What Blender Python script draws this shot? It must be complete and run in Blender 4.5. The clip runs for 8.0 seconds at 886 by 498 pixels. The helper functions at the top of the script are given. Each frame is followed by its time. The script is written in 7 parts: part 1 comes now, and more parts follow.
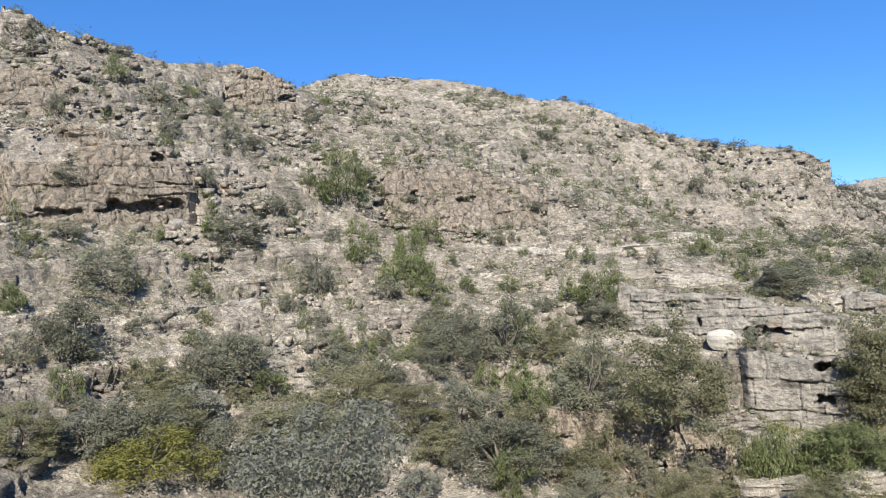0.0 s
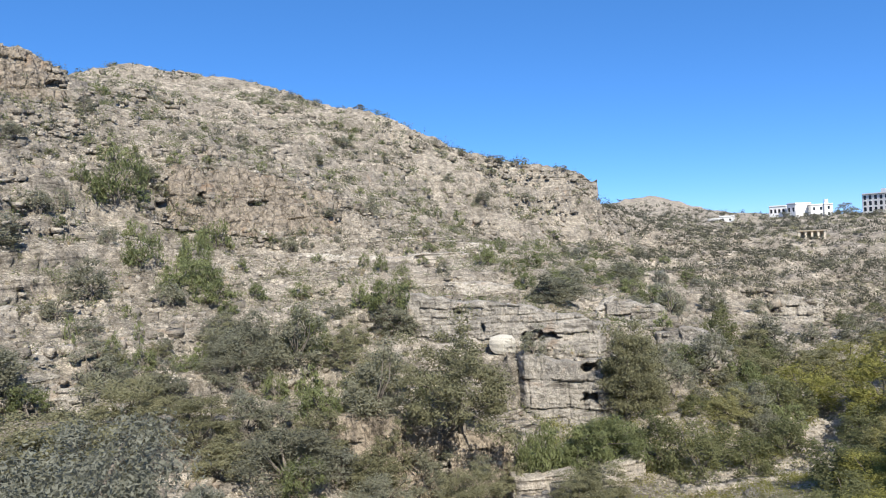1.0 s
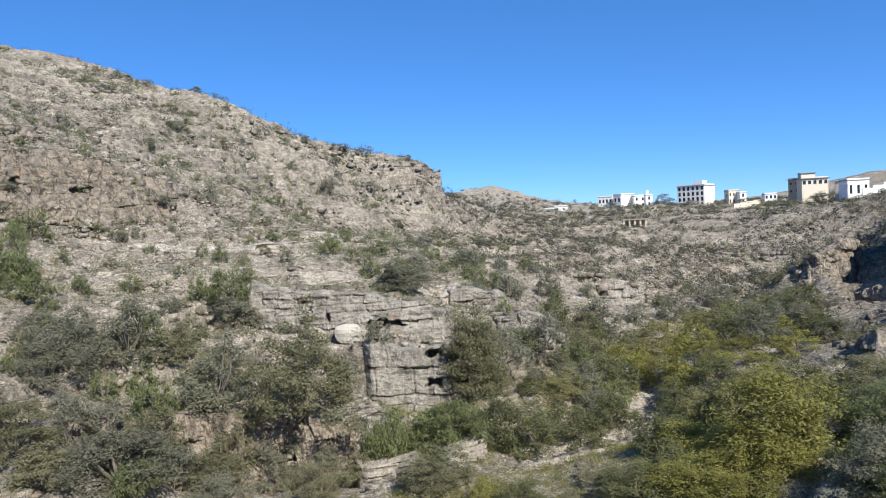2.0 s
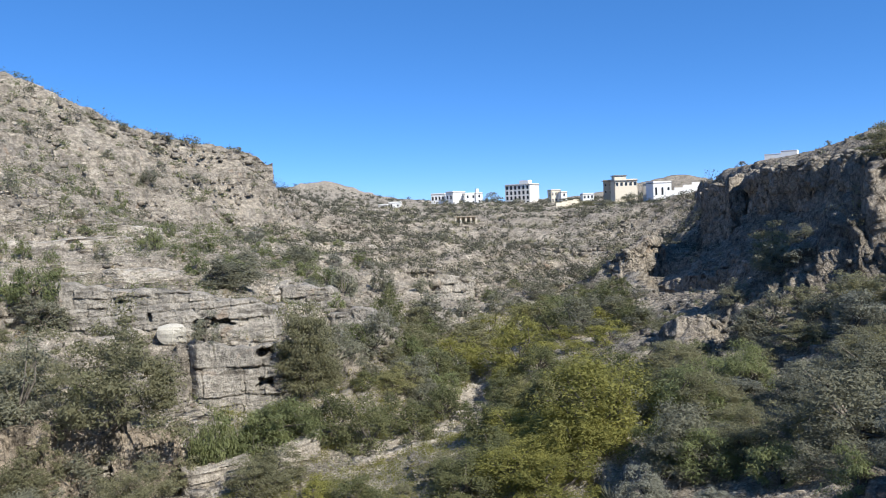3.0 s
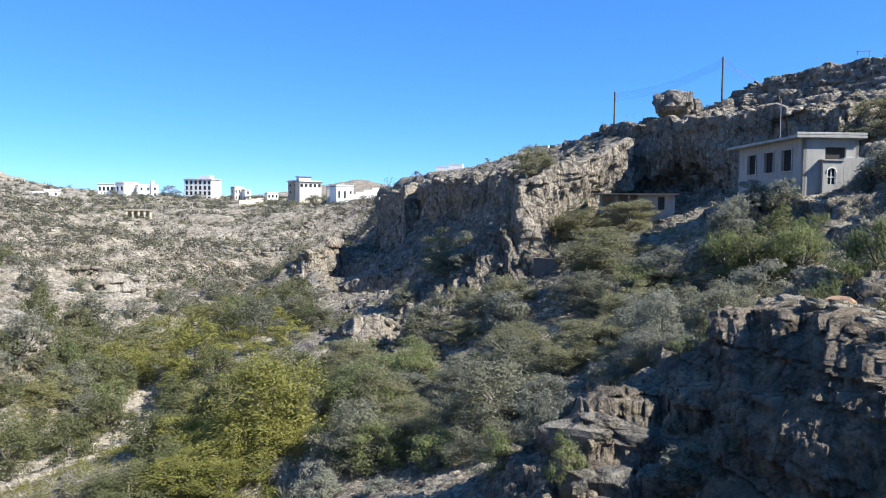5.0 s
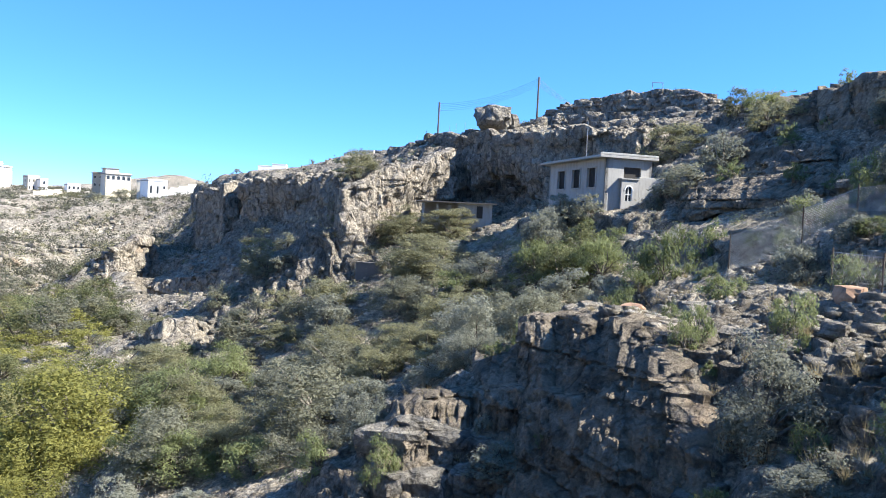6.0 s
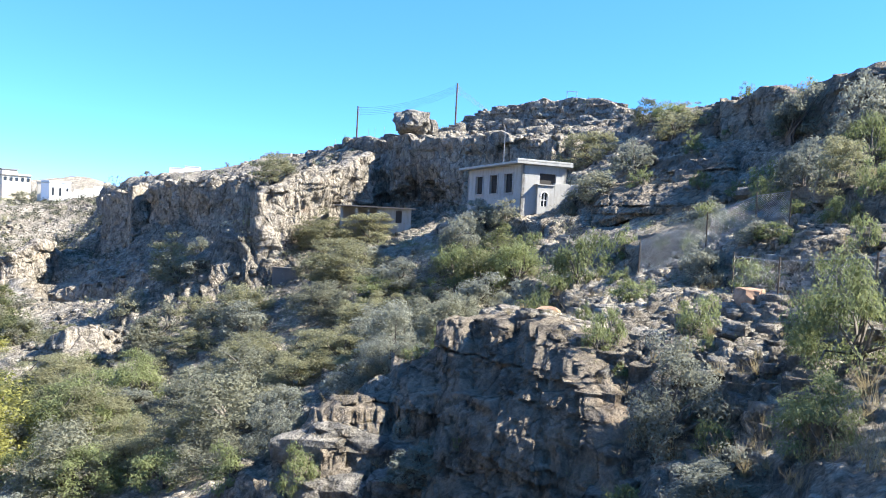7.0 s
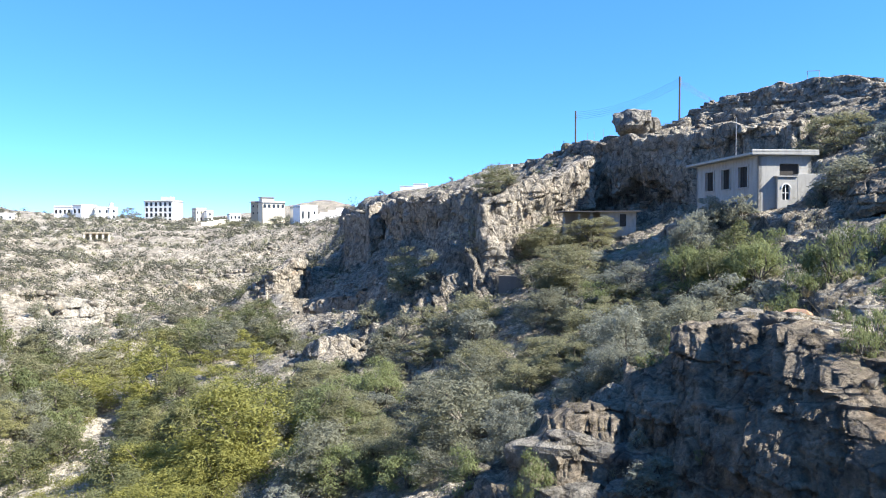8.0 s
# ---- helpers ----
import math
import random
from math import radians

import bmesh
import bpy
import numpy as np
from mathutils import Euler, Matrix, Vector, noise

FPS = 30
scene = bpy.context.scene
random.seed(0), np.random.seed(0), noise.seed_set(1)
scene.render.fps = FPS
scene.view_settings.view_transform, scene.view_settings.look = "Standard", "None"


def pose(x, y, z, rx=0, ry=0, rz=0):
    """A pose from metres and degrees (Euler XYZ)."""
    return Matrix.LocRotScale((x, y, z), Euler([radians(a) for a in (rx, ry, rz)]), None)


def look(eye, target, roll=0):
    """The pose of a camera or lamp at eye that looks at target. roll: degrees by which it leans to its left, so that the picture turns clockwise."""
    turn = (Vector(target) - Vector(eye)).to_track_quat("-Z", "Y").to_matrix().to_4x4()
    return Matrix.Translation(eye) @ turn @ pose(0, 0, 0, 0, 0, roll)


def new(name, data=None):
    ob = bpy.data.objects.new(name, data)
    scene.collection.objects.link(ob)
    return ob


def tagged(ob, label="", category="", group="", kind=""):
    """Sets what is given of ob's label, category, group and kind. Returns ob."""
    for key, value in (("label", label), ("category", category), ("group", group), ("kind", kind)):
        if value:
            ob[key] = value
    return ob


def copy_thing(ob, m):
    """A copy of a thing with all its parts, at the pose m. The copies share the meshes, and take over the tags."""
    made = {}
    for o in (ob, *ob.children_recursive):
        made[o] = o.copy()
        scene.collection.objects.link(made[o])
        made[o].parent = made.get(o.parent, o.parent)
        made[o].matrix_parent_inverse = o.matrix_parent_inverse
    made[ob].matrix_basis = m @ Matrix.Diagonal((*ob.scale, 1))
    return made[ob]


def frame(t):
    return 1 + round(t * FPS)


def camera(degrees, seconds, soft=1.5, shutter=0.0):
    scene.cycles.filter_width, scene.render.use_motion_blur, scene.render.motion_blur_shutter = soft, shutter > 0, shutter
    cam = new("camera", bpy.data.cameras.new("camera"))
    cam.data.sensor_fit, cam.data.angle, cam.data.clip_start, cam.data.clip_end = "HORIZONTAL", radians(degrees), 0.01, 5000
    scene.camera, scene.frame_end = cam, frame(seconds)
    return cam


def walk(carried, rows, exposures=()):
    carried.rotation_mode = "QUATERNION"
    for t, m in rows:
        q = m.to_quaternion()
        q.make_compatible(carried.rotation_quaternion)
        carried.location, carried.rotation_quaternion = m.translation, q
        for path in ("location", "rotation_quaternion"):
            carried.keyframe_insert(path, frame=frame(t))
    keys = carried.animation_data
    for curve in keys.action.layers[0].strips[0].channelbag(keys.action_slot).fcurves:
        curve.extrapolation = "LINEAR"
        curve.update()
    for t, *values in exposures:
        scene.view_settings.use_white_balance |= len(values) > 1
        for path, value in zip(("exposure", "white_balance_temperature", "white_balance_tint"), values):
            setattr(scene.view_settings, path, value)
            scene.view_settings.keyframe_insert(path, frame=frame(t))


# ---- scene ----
cam = camera(62.5, 8.0, soft=1.0)
EYE = 20.0  # height of the lens above the stream bed
ARM = 0.27  # the lens is held this far before the turning body


def heading(az, tilt, lean):
    """Pose at the standing place: az degrees clockwise from north, tilt up, lean to the left."""
    return pose(ARM * math.sin(radians(az)), ARM * math.cos(radians(az)), EYE, 90 + tilt, 0, -az) @ pose(0, 0, 0, 0, 0, lean)


walk(cam, [
    (0.0, heading(-46.97, 0.04, -3.81)),
    (0.5, heading(-37.45, -0.18, -3.13)),
    (1.0, heading(-30.90, -0.32, -2.65)),
    (1.2, heading(-29.12, -0.49, -2.61)),
    (2.3, heading(-14.76, -2.14, -2.78)),
    (2.5, heading(-12.25, -2.26, -2.66)),
    (3.0, heading(-5.97, -2.67, -2.24)),
    (3.5, heading(0.00, -3.04, -2.34)),
    (4.0, heading(6.09, -3.24, -1.58)),
    (4.5, heading(11.72, -3.22, -0.42)),
    (4.7, heading(14.39, -3.16, 0.01)),
    (5.8, heading(29.62, -2.52, 2.19)),
    (6.0, heading(32.34, -2.33, 2.77)),
    (6.5, heading(37.78, -1.93, 3.22)),
    (6.8, heading(39.06, -1.73, 3.06)),
    (7.0, heading(38.64, -1.65, 2.92)),
    (7.5, heading(31.38, -1.66, 1.77)),
    (8.0, heading(21.26, -1.53, -0.12)),
], exposures=[(0.0, 0.78, 6600, 10), (1.0, 0.72, 6600, 10), (2.5, 0.56, 6400, 10), (3.5, 0.56, 6400, 10), (4.0, 0.7, 6350, 9), (4.7, 0.92, 6350, 9), (5.8, 1.46, 6450, 9), (6.5, 1.72, 6450, 9), (7.0, 1.88, 6500, 9), (7.5, 1.84, 6500, 9), (8.0, 1.54, 6450, 9)])

# ---- light ----
SUN_AZ, SUN_EL = 131, 42
world = bpy.data.worlds.new("sky")
scene.world = world
world.use_nodes = True
wt = world.node_tree
sky = wt.nodes.new("ShaderNodeTexSky")
sky.sky_type, sky.sun_disc = "NISHITA", False
sky.sun_elevation, sky.sun_rotation = radians(SUN_EL), radians(SUN_AZ)
sky.altitude, sky.air_density, sky.dust_density, sky.ozone_density = 5000, 1.0, 0.5, 3.0
deep = wt.nodes.new("ShaderNodeHueSaturation")
deep.inputs["Saturation"].default_value = 1.2
wt.links.new(sky.outputs[0], deep.inputs["Color"])
clear = wt.nodes.new("ShaderNodeMixRGB")
clear.blend_type = "COLOR"
clear.inputs[0].default_value = 0.5
clear.inputs[2].default_value = (0.42, 1.62, 4.65, 1)
wt.links.new(deep.outputs[0], clear.inputs[1])
even = wt.nodes.new("ShaderNodeMixRGB")
even.inputs[0].default_value = 0.3
even.inputs[2].default_value = (0.42, 1.62, 4.65, 1)
wt.links.new(clear.outputs[0], even.inputs[1])
wt.links.new(even.outputs[0], wt.nodes["Background"].inputs[0])
wt.nodes["Background"].inputs[1].default_value = 0.125
lamp = bpy.data.lights.new("sun", "SUN")
lamp.energy, lamp.angle, lamp.color = 4.9, radians(0.5), (1.0, 0.96, 0.88)
sun = new("sun", lamp)
sun.matrix_world = look((200 * math.sin(radians(SUN_AZ)), 200 * math.cos(radians(SUN_AZ)), 200 * math.tan(radians(SUN_EL))), (0, 0, 0))

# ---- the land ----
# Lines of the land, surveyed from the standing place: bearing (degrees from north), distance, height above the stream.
LAND = dict(
    spur_crest=[(-77.2, 120, 59.2), (-74.9, 122, 57), (-71.8, 126, 56.3), (-66.6, 135, 55.6), (-61.4, 140, 56.2), (-57.7, 150, 55.2)],
    spur_upper_top=[(-78.5, 112, 47.0), (-74.4, 111, 47.9), (-72.3, 110, 46.4), (-71.0, 110, 44.6)],
    spur_upper_foot=[(-78.6, 109, 41.6), (-74.6, 108, 41.1), (-72.0, 107, 38.6), (-71.1, 107, 39.3)],
    spur_knoll_top=[(-62.9, 136, 50.6), (-61.4, 136, 54.7), (-59.7, 137, 54.6), (-57.7, 138, 50.8)],
    spur_knoll_foot=[(-63.0, 133, 46.6), (-61.2, 133, 45.9), (-59.5, 133, 45.7), (-57.6, 134, 46.2)],
    hill_crest=[(-56, 210, 68.9), (-54.2, 230, 76.4), (-49.8, 235, 76.3), (-44.1, 225, 70.2), (-38.9, 205, 59.3), (-35.1, 185, 53.5), (-32.2, 180, 46.3), (-28.6, 185, 42.3), (-24.8, 190, 40.1), (-20.4, 195, 38), (-19.1, 196, 34.9)],
    hill_nose_foot=[(-18.9, 196, 29.4)],
    spur_band_top=[(-77.7, 100, 38.5), (-72.5, 98, 37.7), (-68.9, 97, 35.5), (-65.6, 97, 31.5)],
    spur_band_foot=[(-78.1, 93, 26.1), (-72.2, 92, 25.3), (-67.4, 93, 25), (-65.4, 94, 25.2)],
    left_mid=[(-76.8, 72, 16.7), (-67.7, 72, 16.1), (-59.7, 74, 14.5), (-51, 79, 13.2), (-40, 80, 12.1)],
    left_upper=[(-56.7, 104, 24.5), (-48, 106, 20.3), (-39.7, 108, 19.2), (-31.2, 105, 17.5), (-23.4, 104, 15.9)],
    hill_band_top=[(-51.1, 114, 33.5), (-43.6, 118, 32.1), (-38.9, 120, 28.7)],
    hill_band_foot=[(-51.8, 109, 25.4), (-43.9, 112, 23.2), (-38.2, 115, 23)],
    left_ledge_top=[(-62.7, 67, 12.7), (-55.5, 68, 11.8)],
    left_ledge_foot=[(-63.3, 63, 9.5), (-54, 64, 8.3)],
    left_foot=[(-78.6, 54, 9.1), (-70.4, 52, 7), (-60.5, 52, 5.2), (-49.6, 54, 3.5), (-40.8, 56, 2.4)],
    wall_ledge_top=[(-34.5, 84, 14.5), (-29, 82, 13.7), (-22.3, 81, 12.3), (-18.8, 82, 10.6)],
    wall_ledge_foot=[(-34.2, 82, 10.5), (-28.3, 79.8, 9.1), (-22.4, 79, 8.6), (-18.5, 79.4, 7.6)],
    block_top=[(-25.4, 75.5, 8.5), (-18.3, 74, 7.6)],
    block_foot=[(-25.3, 73.4, 2.3), (-18.4, 72.6, 0.5)],
    low_cliff_top=[(-40.1, 61.5, 6.5), (-33.5, 61, 5.2), (-26.2, 61, 3.8)],
    low_cliff_foot=[(-41.1, 59.5, 1.4), (-34.2, 59.3, 0.2), (-26.5, 59.5, -0.4), (-21.3, 55, -0.1)],
    stream=[(-24.3, 53, 1.8), (-15.9, 57, 0.8), (-10.9, 61, 0.1), (-5.1, 68, -0.2), (-3.2, 84, -0.4), (-7.1, 93, 0.1), (1.5, 125, 0.6), (4, 170, 2), (6, 215, 4)],
    upper_bank=[(-18.6, 96, 11.6), (-16.8, 95, 11.7), (-14.6, 94, 11.0)],
    upper_bank_foot=[(-18.7, 94.5, 9.0), (-16.9, 93.5, 8.6), (-14.6, 92.5, 8.4)],
    lower_bank=[(-15.0, 88, 8.9), (-12.5, 87, 9.1), (-10.7, 86, 8.2)],
    lower_bank_foot=[(-15.1, 87, 7.4), (-12.6, 85.8, 6.5), (-10.8, 84.8, 5.5)],
    side_cliff_top=[(-8.2, 152, 9.3), (-3.8, 155, 6.1)],
    side_cliff_foot=[(-6.6, 148, -0.8), (-3.3, 150, -1.5)],
    left_far=[(-29.2, 140, 20.2), (-24.2, 160, 19.6), (-18.5, 185, 18.7), (-13.2, 205, 14.6)],
    saddle=[(-18.5, 205, 29), (-14.4, 260, 21.9), (-10.6, 330, 19.6), (-7.9, 430, 22.8)],
    far_hill=[(-17.1, 600, 48.5), (-14.7, 650, 54), (-12.6, 650, 46.5), (-10.3, 600, 31)],
    far_low=[(-3, 166, 3.9), (0.6, 168, 2.6), (4.2, 168, 2.9)],
    far_mid=[(-8.1, 260, 10), (-1.5, 260, 8.7), (4.3, 250, 8.1)],
    far_brow=[(-7.9, 430, 22.6), (-3.6, 450, 24.8), (0.9, 470, 23.5), (5.3, 450, 20.9), (9.6, 380, 19.6), (12.8, 325, 23.8)],
    far_peak=[(5.3, 900, 35.6), (7.9, 950, 47), (10.5, 950, 55.5), (12.1, 950, 60.5), (13.5, 950, 54.5), (14.6, 900, 43)],
    far_plain=[(-9.6, 720, 23.5), (-4, 720, 23.5), (2, 720, 23.5), (6, 760, 25)],
    cliff_crest=[(13.8, 235, 26), (15.6, 205, 28.8), (18.2, 175, 29), (21.2, 156, 29.4), (24.4, 143, 31.2), (27.9, 133, 31.5), (27.2, 125, 30.5), (28.9, 118, 30.9), (31.4, 112, 32.2), (34, 106, 32.5), (38.8, 104, 33.8), (40.4, 104, 36.3), (41.8, 105, 37.4), (43.6, 104, 37.4), (47.9, 100, 37.7), (51.7, 95, 36.7)],
    crest_step_top=[(40.0, 104, 35.6), (41.9, 104, 37.4), (44.8, 102, 37.5), (47.8, 100, 38.2), (51.0, 96, 37.2), (52.1, 94, 35.9)],
    crest_step_foot=[(40.1, 102, 33.7), (42.0, 102, 34.0), (44.9, 100, 34.6), (47.9, 98, 34.8), (51.1, 94.5, 34.2), (52.1, 93, 33.9)],
    cliff_lip=[(13.9, 166, 22.4), (15.6, 152, 25.0), (17.0, 156, 26.5), (17.5, 149, 25.7), (19.5, 136, 25.5), (22.7, 124, 26.8), (24.0, 119, 26.1)],
    cliff_nose_lip=[(24.1, 82, 22.8), (26.0, 85.5, 24.9), (27.6, 87, 26.1), (30.6, 93.5, 27.9), (32.2, 98, 29.7)],
    cave_lip=[(32.7, 102, 30.7), (35.7, 97, 31.6), (39.2, 91, 31.0), (43.7, 88, 31.1), (48.0, 86, 31.3)],
    cliff_foot=[(10, 255, 7.9), (13.8, 215, 13), (11.2, 185, 10.6), (13.9, 163, 10.5), (15.6, 150, 12.5), (17.2, 153, 13.4), (17.7, 147, 15.3), (20.4, 130.5, 18.5), (23.8, 118.6, 19.8)],
    cliff_nose_foot=[(24.3, 81, 17.0), (26.2, 84, 16.7), (27.9, 85.5, 17.2), (30.7, 92, 18.8), (32.2, 96, 20.2)],
    cave_foot=[(32.7, 99, 21.5), (36.9, 94, 22.4), (39.6, 88, 22.8), (43.7, 84.6, 23.5), (47.6, 82.6, 24.2)],
    lower_lip=[(9.7, 144, 4.3), (13.2, 136, 7.7), (17.2, 126, 10.9), (22.9, 112, 14.8)],
    lower_foot=[(9.5, 141, -3.7), (13.3, 133, 0.5), (17.3, 123, 5.9), (22.6, 110, 12.4)],
    buttress_top=[(7.0, 158, 8.7), (8.3, 156, 11.8), (9.4, 160, 13.5), (10.4, 163, 13.3)],
    buttress_foot=[(6.9, 154, 1.9), (8.5, 152.5, 1.1), (9.7, 155, -0.1), (10.5, 159, 0.2)],
    knob_top=[(10.2, 80, 6.8), (11.7, 78, 8.4), (13.3, 78.5, 8.8), (15.4, 81, 7.7)],
    knob_foot=[(10.0, 77, 4.3), (11.7, 75, 4.1), (13.3, 75.5, 3.9), (15.4, 78, 4.2)],
    right_low=[(8.8, 150, 8.1), (10, 98, 4.3), (13.2, 84, 5.8), (18.7, 80, 9.3), (26.7, 77, 13.6), (35.3, 80, 18.3)],
    right_mid=[(10.1, 72, 3.5), (19, 58, 6.3), (25.1, 46, 8.3), (29.1, 56, 11), (32.3, 46, 11.2), (37.8, 52, 14.2), (42.7, 44, 15.3)],
    right_foot=[(9, 46, 4.5), (15.4, 39, 6.1), (19.2, 38, 6.8), (26.6, 33, 9.1)],
    terrace=[(39.2, 70, 20.9), (40.9, 66, 21.5), (44.9, 59, 20.9), (48, 57, 21.3)],
    terrace_foot=[(41.1, 61, 17.9), (45.5, 56, 19.1), (48.9, 53, 19.6)],
    ledge_top=[(50.2, 60, 23.4), (52.9, 60, 24.7), (56.5, 57, 25.1), (60, 57, 26.5)],
    ledge_foot=[(50.4, 52, 20), (53.1, 50, 20.7), (58.7, 47, 21.4)],
    upper_slope=[(49.1, 75, 26.2), (52.4, 74, 28.3), (56.4, 68, 28.5)],
    ridge_top=[(52.6, 90, 34.4), (56.3, 82, 34), (58.2, 76, 33), (58.7, 66, 31.3), (61.2, 62, 31.3), (64.5, 58, 31.1), (69.5, 50, 31.1)],
    ridge_foot=[(59, 63, 28.3), (64, 56.5, 28.5), (69.7, 47.5, 28)],
    right_shelf=[(61.9, 56, 26.7), (69.6, 43, 25.2)],
    right_shelf_low=[(60.9, 46, 23.1), (69.8, 35, 22.6)],
    fence_bench=[(53.7, 37, 18.2), (58.5, 36.5, 19.4), (61.5, 36.5, 20.4), (64.1, 36, 20.9), (70, 27, 20.2)],
    fence_low=[(51.3, 35, 17.3), (57.1, 30, 17.9), (61.4, 26, 17.9), (68.3, 20.5, 18.3)],
    outcrop_top=[(35.3, 28.6, 14.3), (38.5, 28, 15.3), (39.4, 27.6, 16.6), (42.3, 26.8, 17.0), (46.9, 24.6, 17.2), (49.4, 22.6, 16.8), (51.5, 20.4, 15.8), (52.8, 18.8, 15.1)],
    outcrop_bench=[(43.5, 33, 16.7), (51, 25.5, 16.9), (59.3, 21.5, 17.1), (66.8, 17.5, 17.3)],
    outcrop_step=[(27.4, 24.4, 12.2), (29.7, 25, 13.2), (32.3, 25.6, 13.7), (35.4, 26, 14.0), (39.1, 25, 14.3), (44.8, 22, 15.0), (49.7, 20.2, 15.4), (52.9, 18, 14.8)],
    outcrop_foot=[(27.1, 23.6, 11.5), (29.5, 23.2, 11.7), (32.7, 23, 11.4), (36.4, 22.4, 11.3), (45.4, 18.8, 12.7), (51.9, 17.2, 13.7), (54.0, 16.6, 14.0)],
    near_right=[(54.5, 16.4, 14.6), (57.5, 16.2, 15.2), (61.7, 15.2, 16), (70.9, 10.5, 17.3)],
    near_bank=[(-85, 9, 15.5), (-40, 9, 15), (0, 9, 15), (30, 9, 15.3), (48, 9, 15.2), (60, 7, 16.8), (80, 6, 17.6)],
    outcrop_gully=[(26, 20, 10.6), (36, 17, 11.4), (46, 14, 12.6), (55, 12, 14.4)],
    near_slope=[(-85, 24, 11), (-50, 24, 8.5), (-15, 25, 7), (8, 24, 8.5), (22, 20, 10.5)],
    near_toe=[(-85, 40, 7), (-55, 40, 3), (-25, 42, 0.5), (-5, 44, 0.3), (6, 40, 3)],
    brink=[(a, 2.2, 18.35) for a in range(-180, 181, 30)],
    behind_left=[(a, 20, 19.5) for a in (-180, -150, -120)],
    behind_right=[(a, 20, 20) for a in (105, 140, 180)],
    rise_left=[(a, 120, 38) for a in (-180, -150, -120)],
    rise_right=[(a, 120, 38) for a in (110, 140, 180)],
    beside_left=[(-92, 50, 14), (-92, 95, 34), (-92, 125, 58)],
    house_yard=[(46.6, 58.5, 21.0), (49.2, 57, 21.4), (48.6, 63, 21.9)],
    beside_right=[(84, 12, 18.5), (82, 22, 21), (82, 42, 27.5), (82, 90, 33)],
    plateau=[(-8, 520, 26), (0, 540, 26.5), (8, 500, 26), (20, 300, 32), (32, 200, 34), (45, 180, 38), (60, 160, 37)],
    back_hill=[(-75, 210, 66), (-60, 260, 66), (-48, 330, 72), (-36, 300, 50), (-24, 300, 36), (-19.5, 260, 30)],
    far=[(a, 1100, 30) for a in range(-180, 181, 15)],
    rim=[(a, 3000, 20) for a in range(-180, 181, 20)],
)


def densify(rows, step=0.004):
    """Points along a line of the land, even in bearing and in log distance."""
    out = []
    for p, q in zip(rows[:-1], rows[1:]):
        n = max(1, int(math.hypot(radians(q[0] - p[0]), math.log(q[1] / p[1])) / step))
        t = np.arange(n)[:, None] / n
        a, b = np.array(p, float), np.array(q, float)
        out.append(a + (b - a) * t)
    return np.concatenate(out + [np.array([rows[-1]], float)])


def blend_land(na=1024, nr=768):
    """Heights between the lines: a stretched membrane over bearing and log distance, coarse to fine."""
    pts = np.concatenate([densify(rows) for rows in LAND.values()])
    lo, hi = math.log(1.2), math.log(3200)
    fill = np.full((1, 1), 20.0)
    for s in (32, 16, 8, 4, 2, 1):
        a, b = na // s, nr // s
        i = np.floor((pts[:, 0] + 180) / 360 * a).astype(int) % a
        j = np.clip(((np.log(pts[:, 1]) - lo) / (hi - lo) * (b - 1) + 0.5).astype(int), 0, b - 1)
        tot, cnt = np.zeros((a, b)), np.zeros((a, b))
        np.add.at(tot, (i, j), pts[:, 2])
        np.add.at(cnt, (i, j), 1)
        known = cnt > 0
        val = tot / np.maximum(cnt, 1)
        ii = np.minimum(np.arange(a) * fill.shape[0] // a, fill.shape[0] - 1)
        jj = np.minimum(np.arange(b) * fill.shape[1] // b, fill.shape[1] - 1)
        fill = np.where(known, val, fill[ii][:, jj])
        wa, wr = 1 / (2 * math.pi / a) ** 2, 1 / ((hi - lo) / (b - 1)) ** 2
        for _ in range(400 if s > 2 else 160):
            pad = np.concatenate([fill[:, :1], fill, fill[:, -1:]], 1)
            avg = (wa * (np.roll(fill, 1, 0) + np.roll(fill, -1, 0)) + wr * (pad[:, :-2] + pad[:, 2:])) / (2 * wa + 2 * wr)
            fill = np.where(known, val, avg)
    az = (np.arange(na) + 0.5) / na * 360 - 180
    az = np.concatenate([[az[0] - 360 / na], az, [az[-1] + 360 / na]])
    fill = np.concatenate([fill[-1:], fill, fill[:1]])
    return az, np.linspace(lo, hi, nr), fill


BASE_AZ, BASE_LR, BASE_Z = blend_land()


def loose_land(na=1024, nr=768, reach=9):
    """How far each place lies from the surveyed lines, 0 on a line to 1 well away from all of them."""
    pts = np.concatenate([densify(rows) for rows in LAND.values()])
    lo, hi = math.log(1.2), math.log(3200)
    far = np.full((na, nr), float(reach))
    far[np.floor((pts[:, 0] + 180) / 360 * na).astype(int) % na, np.clip(((np.log(pts[:, 1]) - lo) / (hi - lo) * (nr - 1) + 0.5).astype(int), 0, nr - 1)] = 0
    for _ in range(reach):
        pad = np.pad(far, ((0, 0), (1, 1)), mode="edge")
        far = np.minimum(far, np.minimum(np.minimum(np.roll(far, 1, 0), np.roll(far, -1, 0)), np.minimum(pad[:, :-2], pad[:, 2:])) + 1)
    far /= reach
    far = far * far * (3 - 2 * far)
    return np.concatenate([far[-1:], far, far[:1]])


BASE_FREE = loose_land()


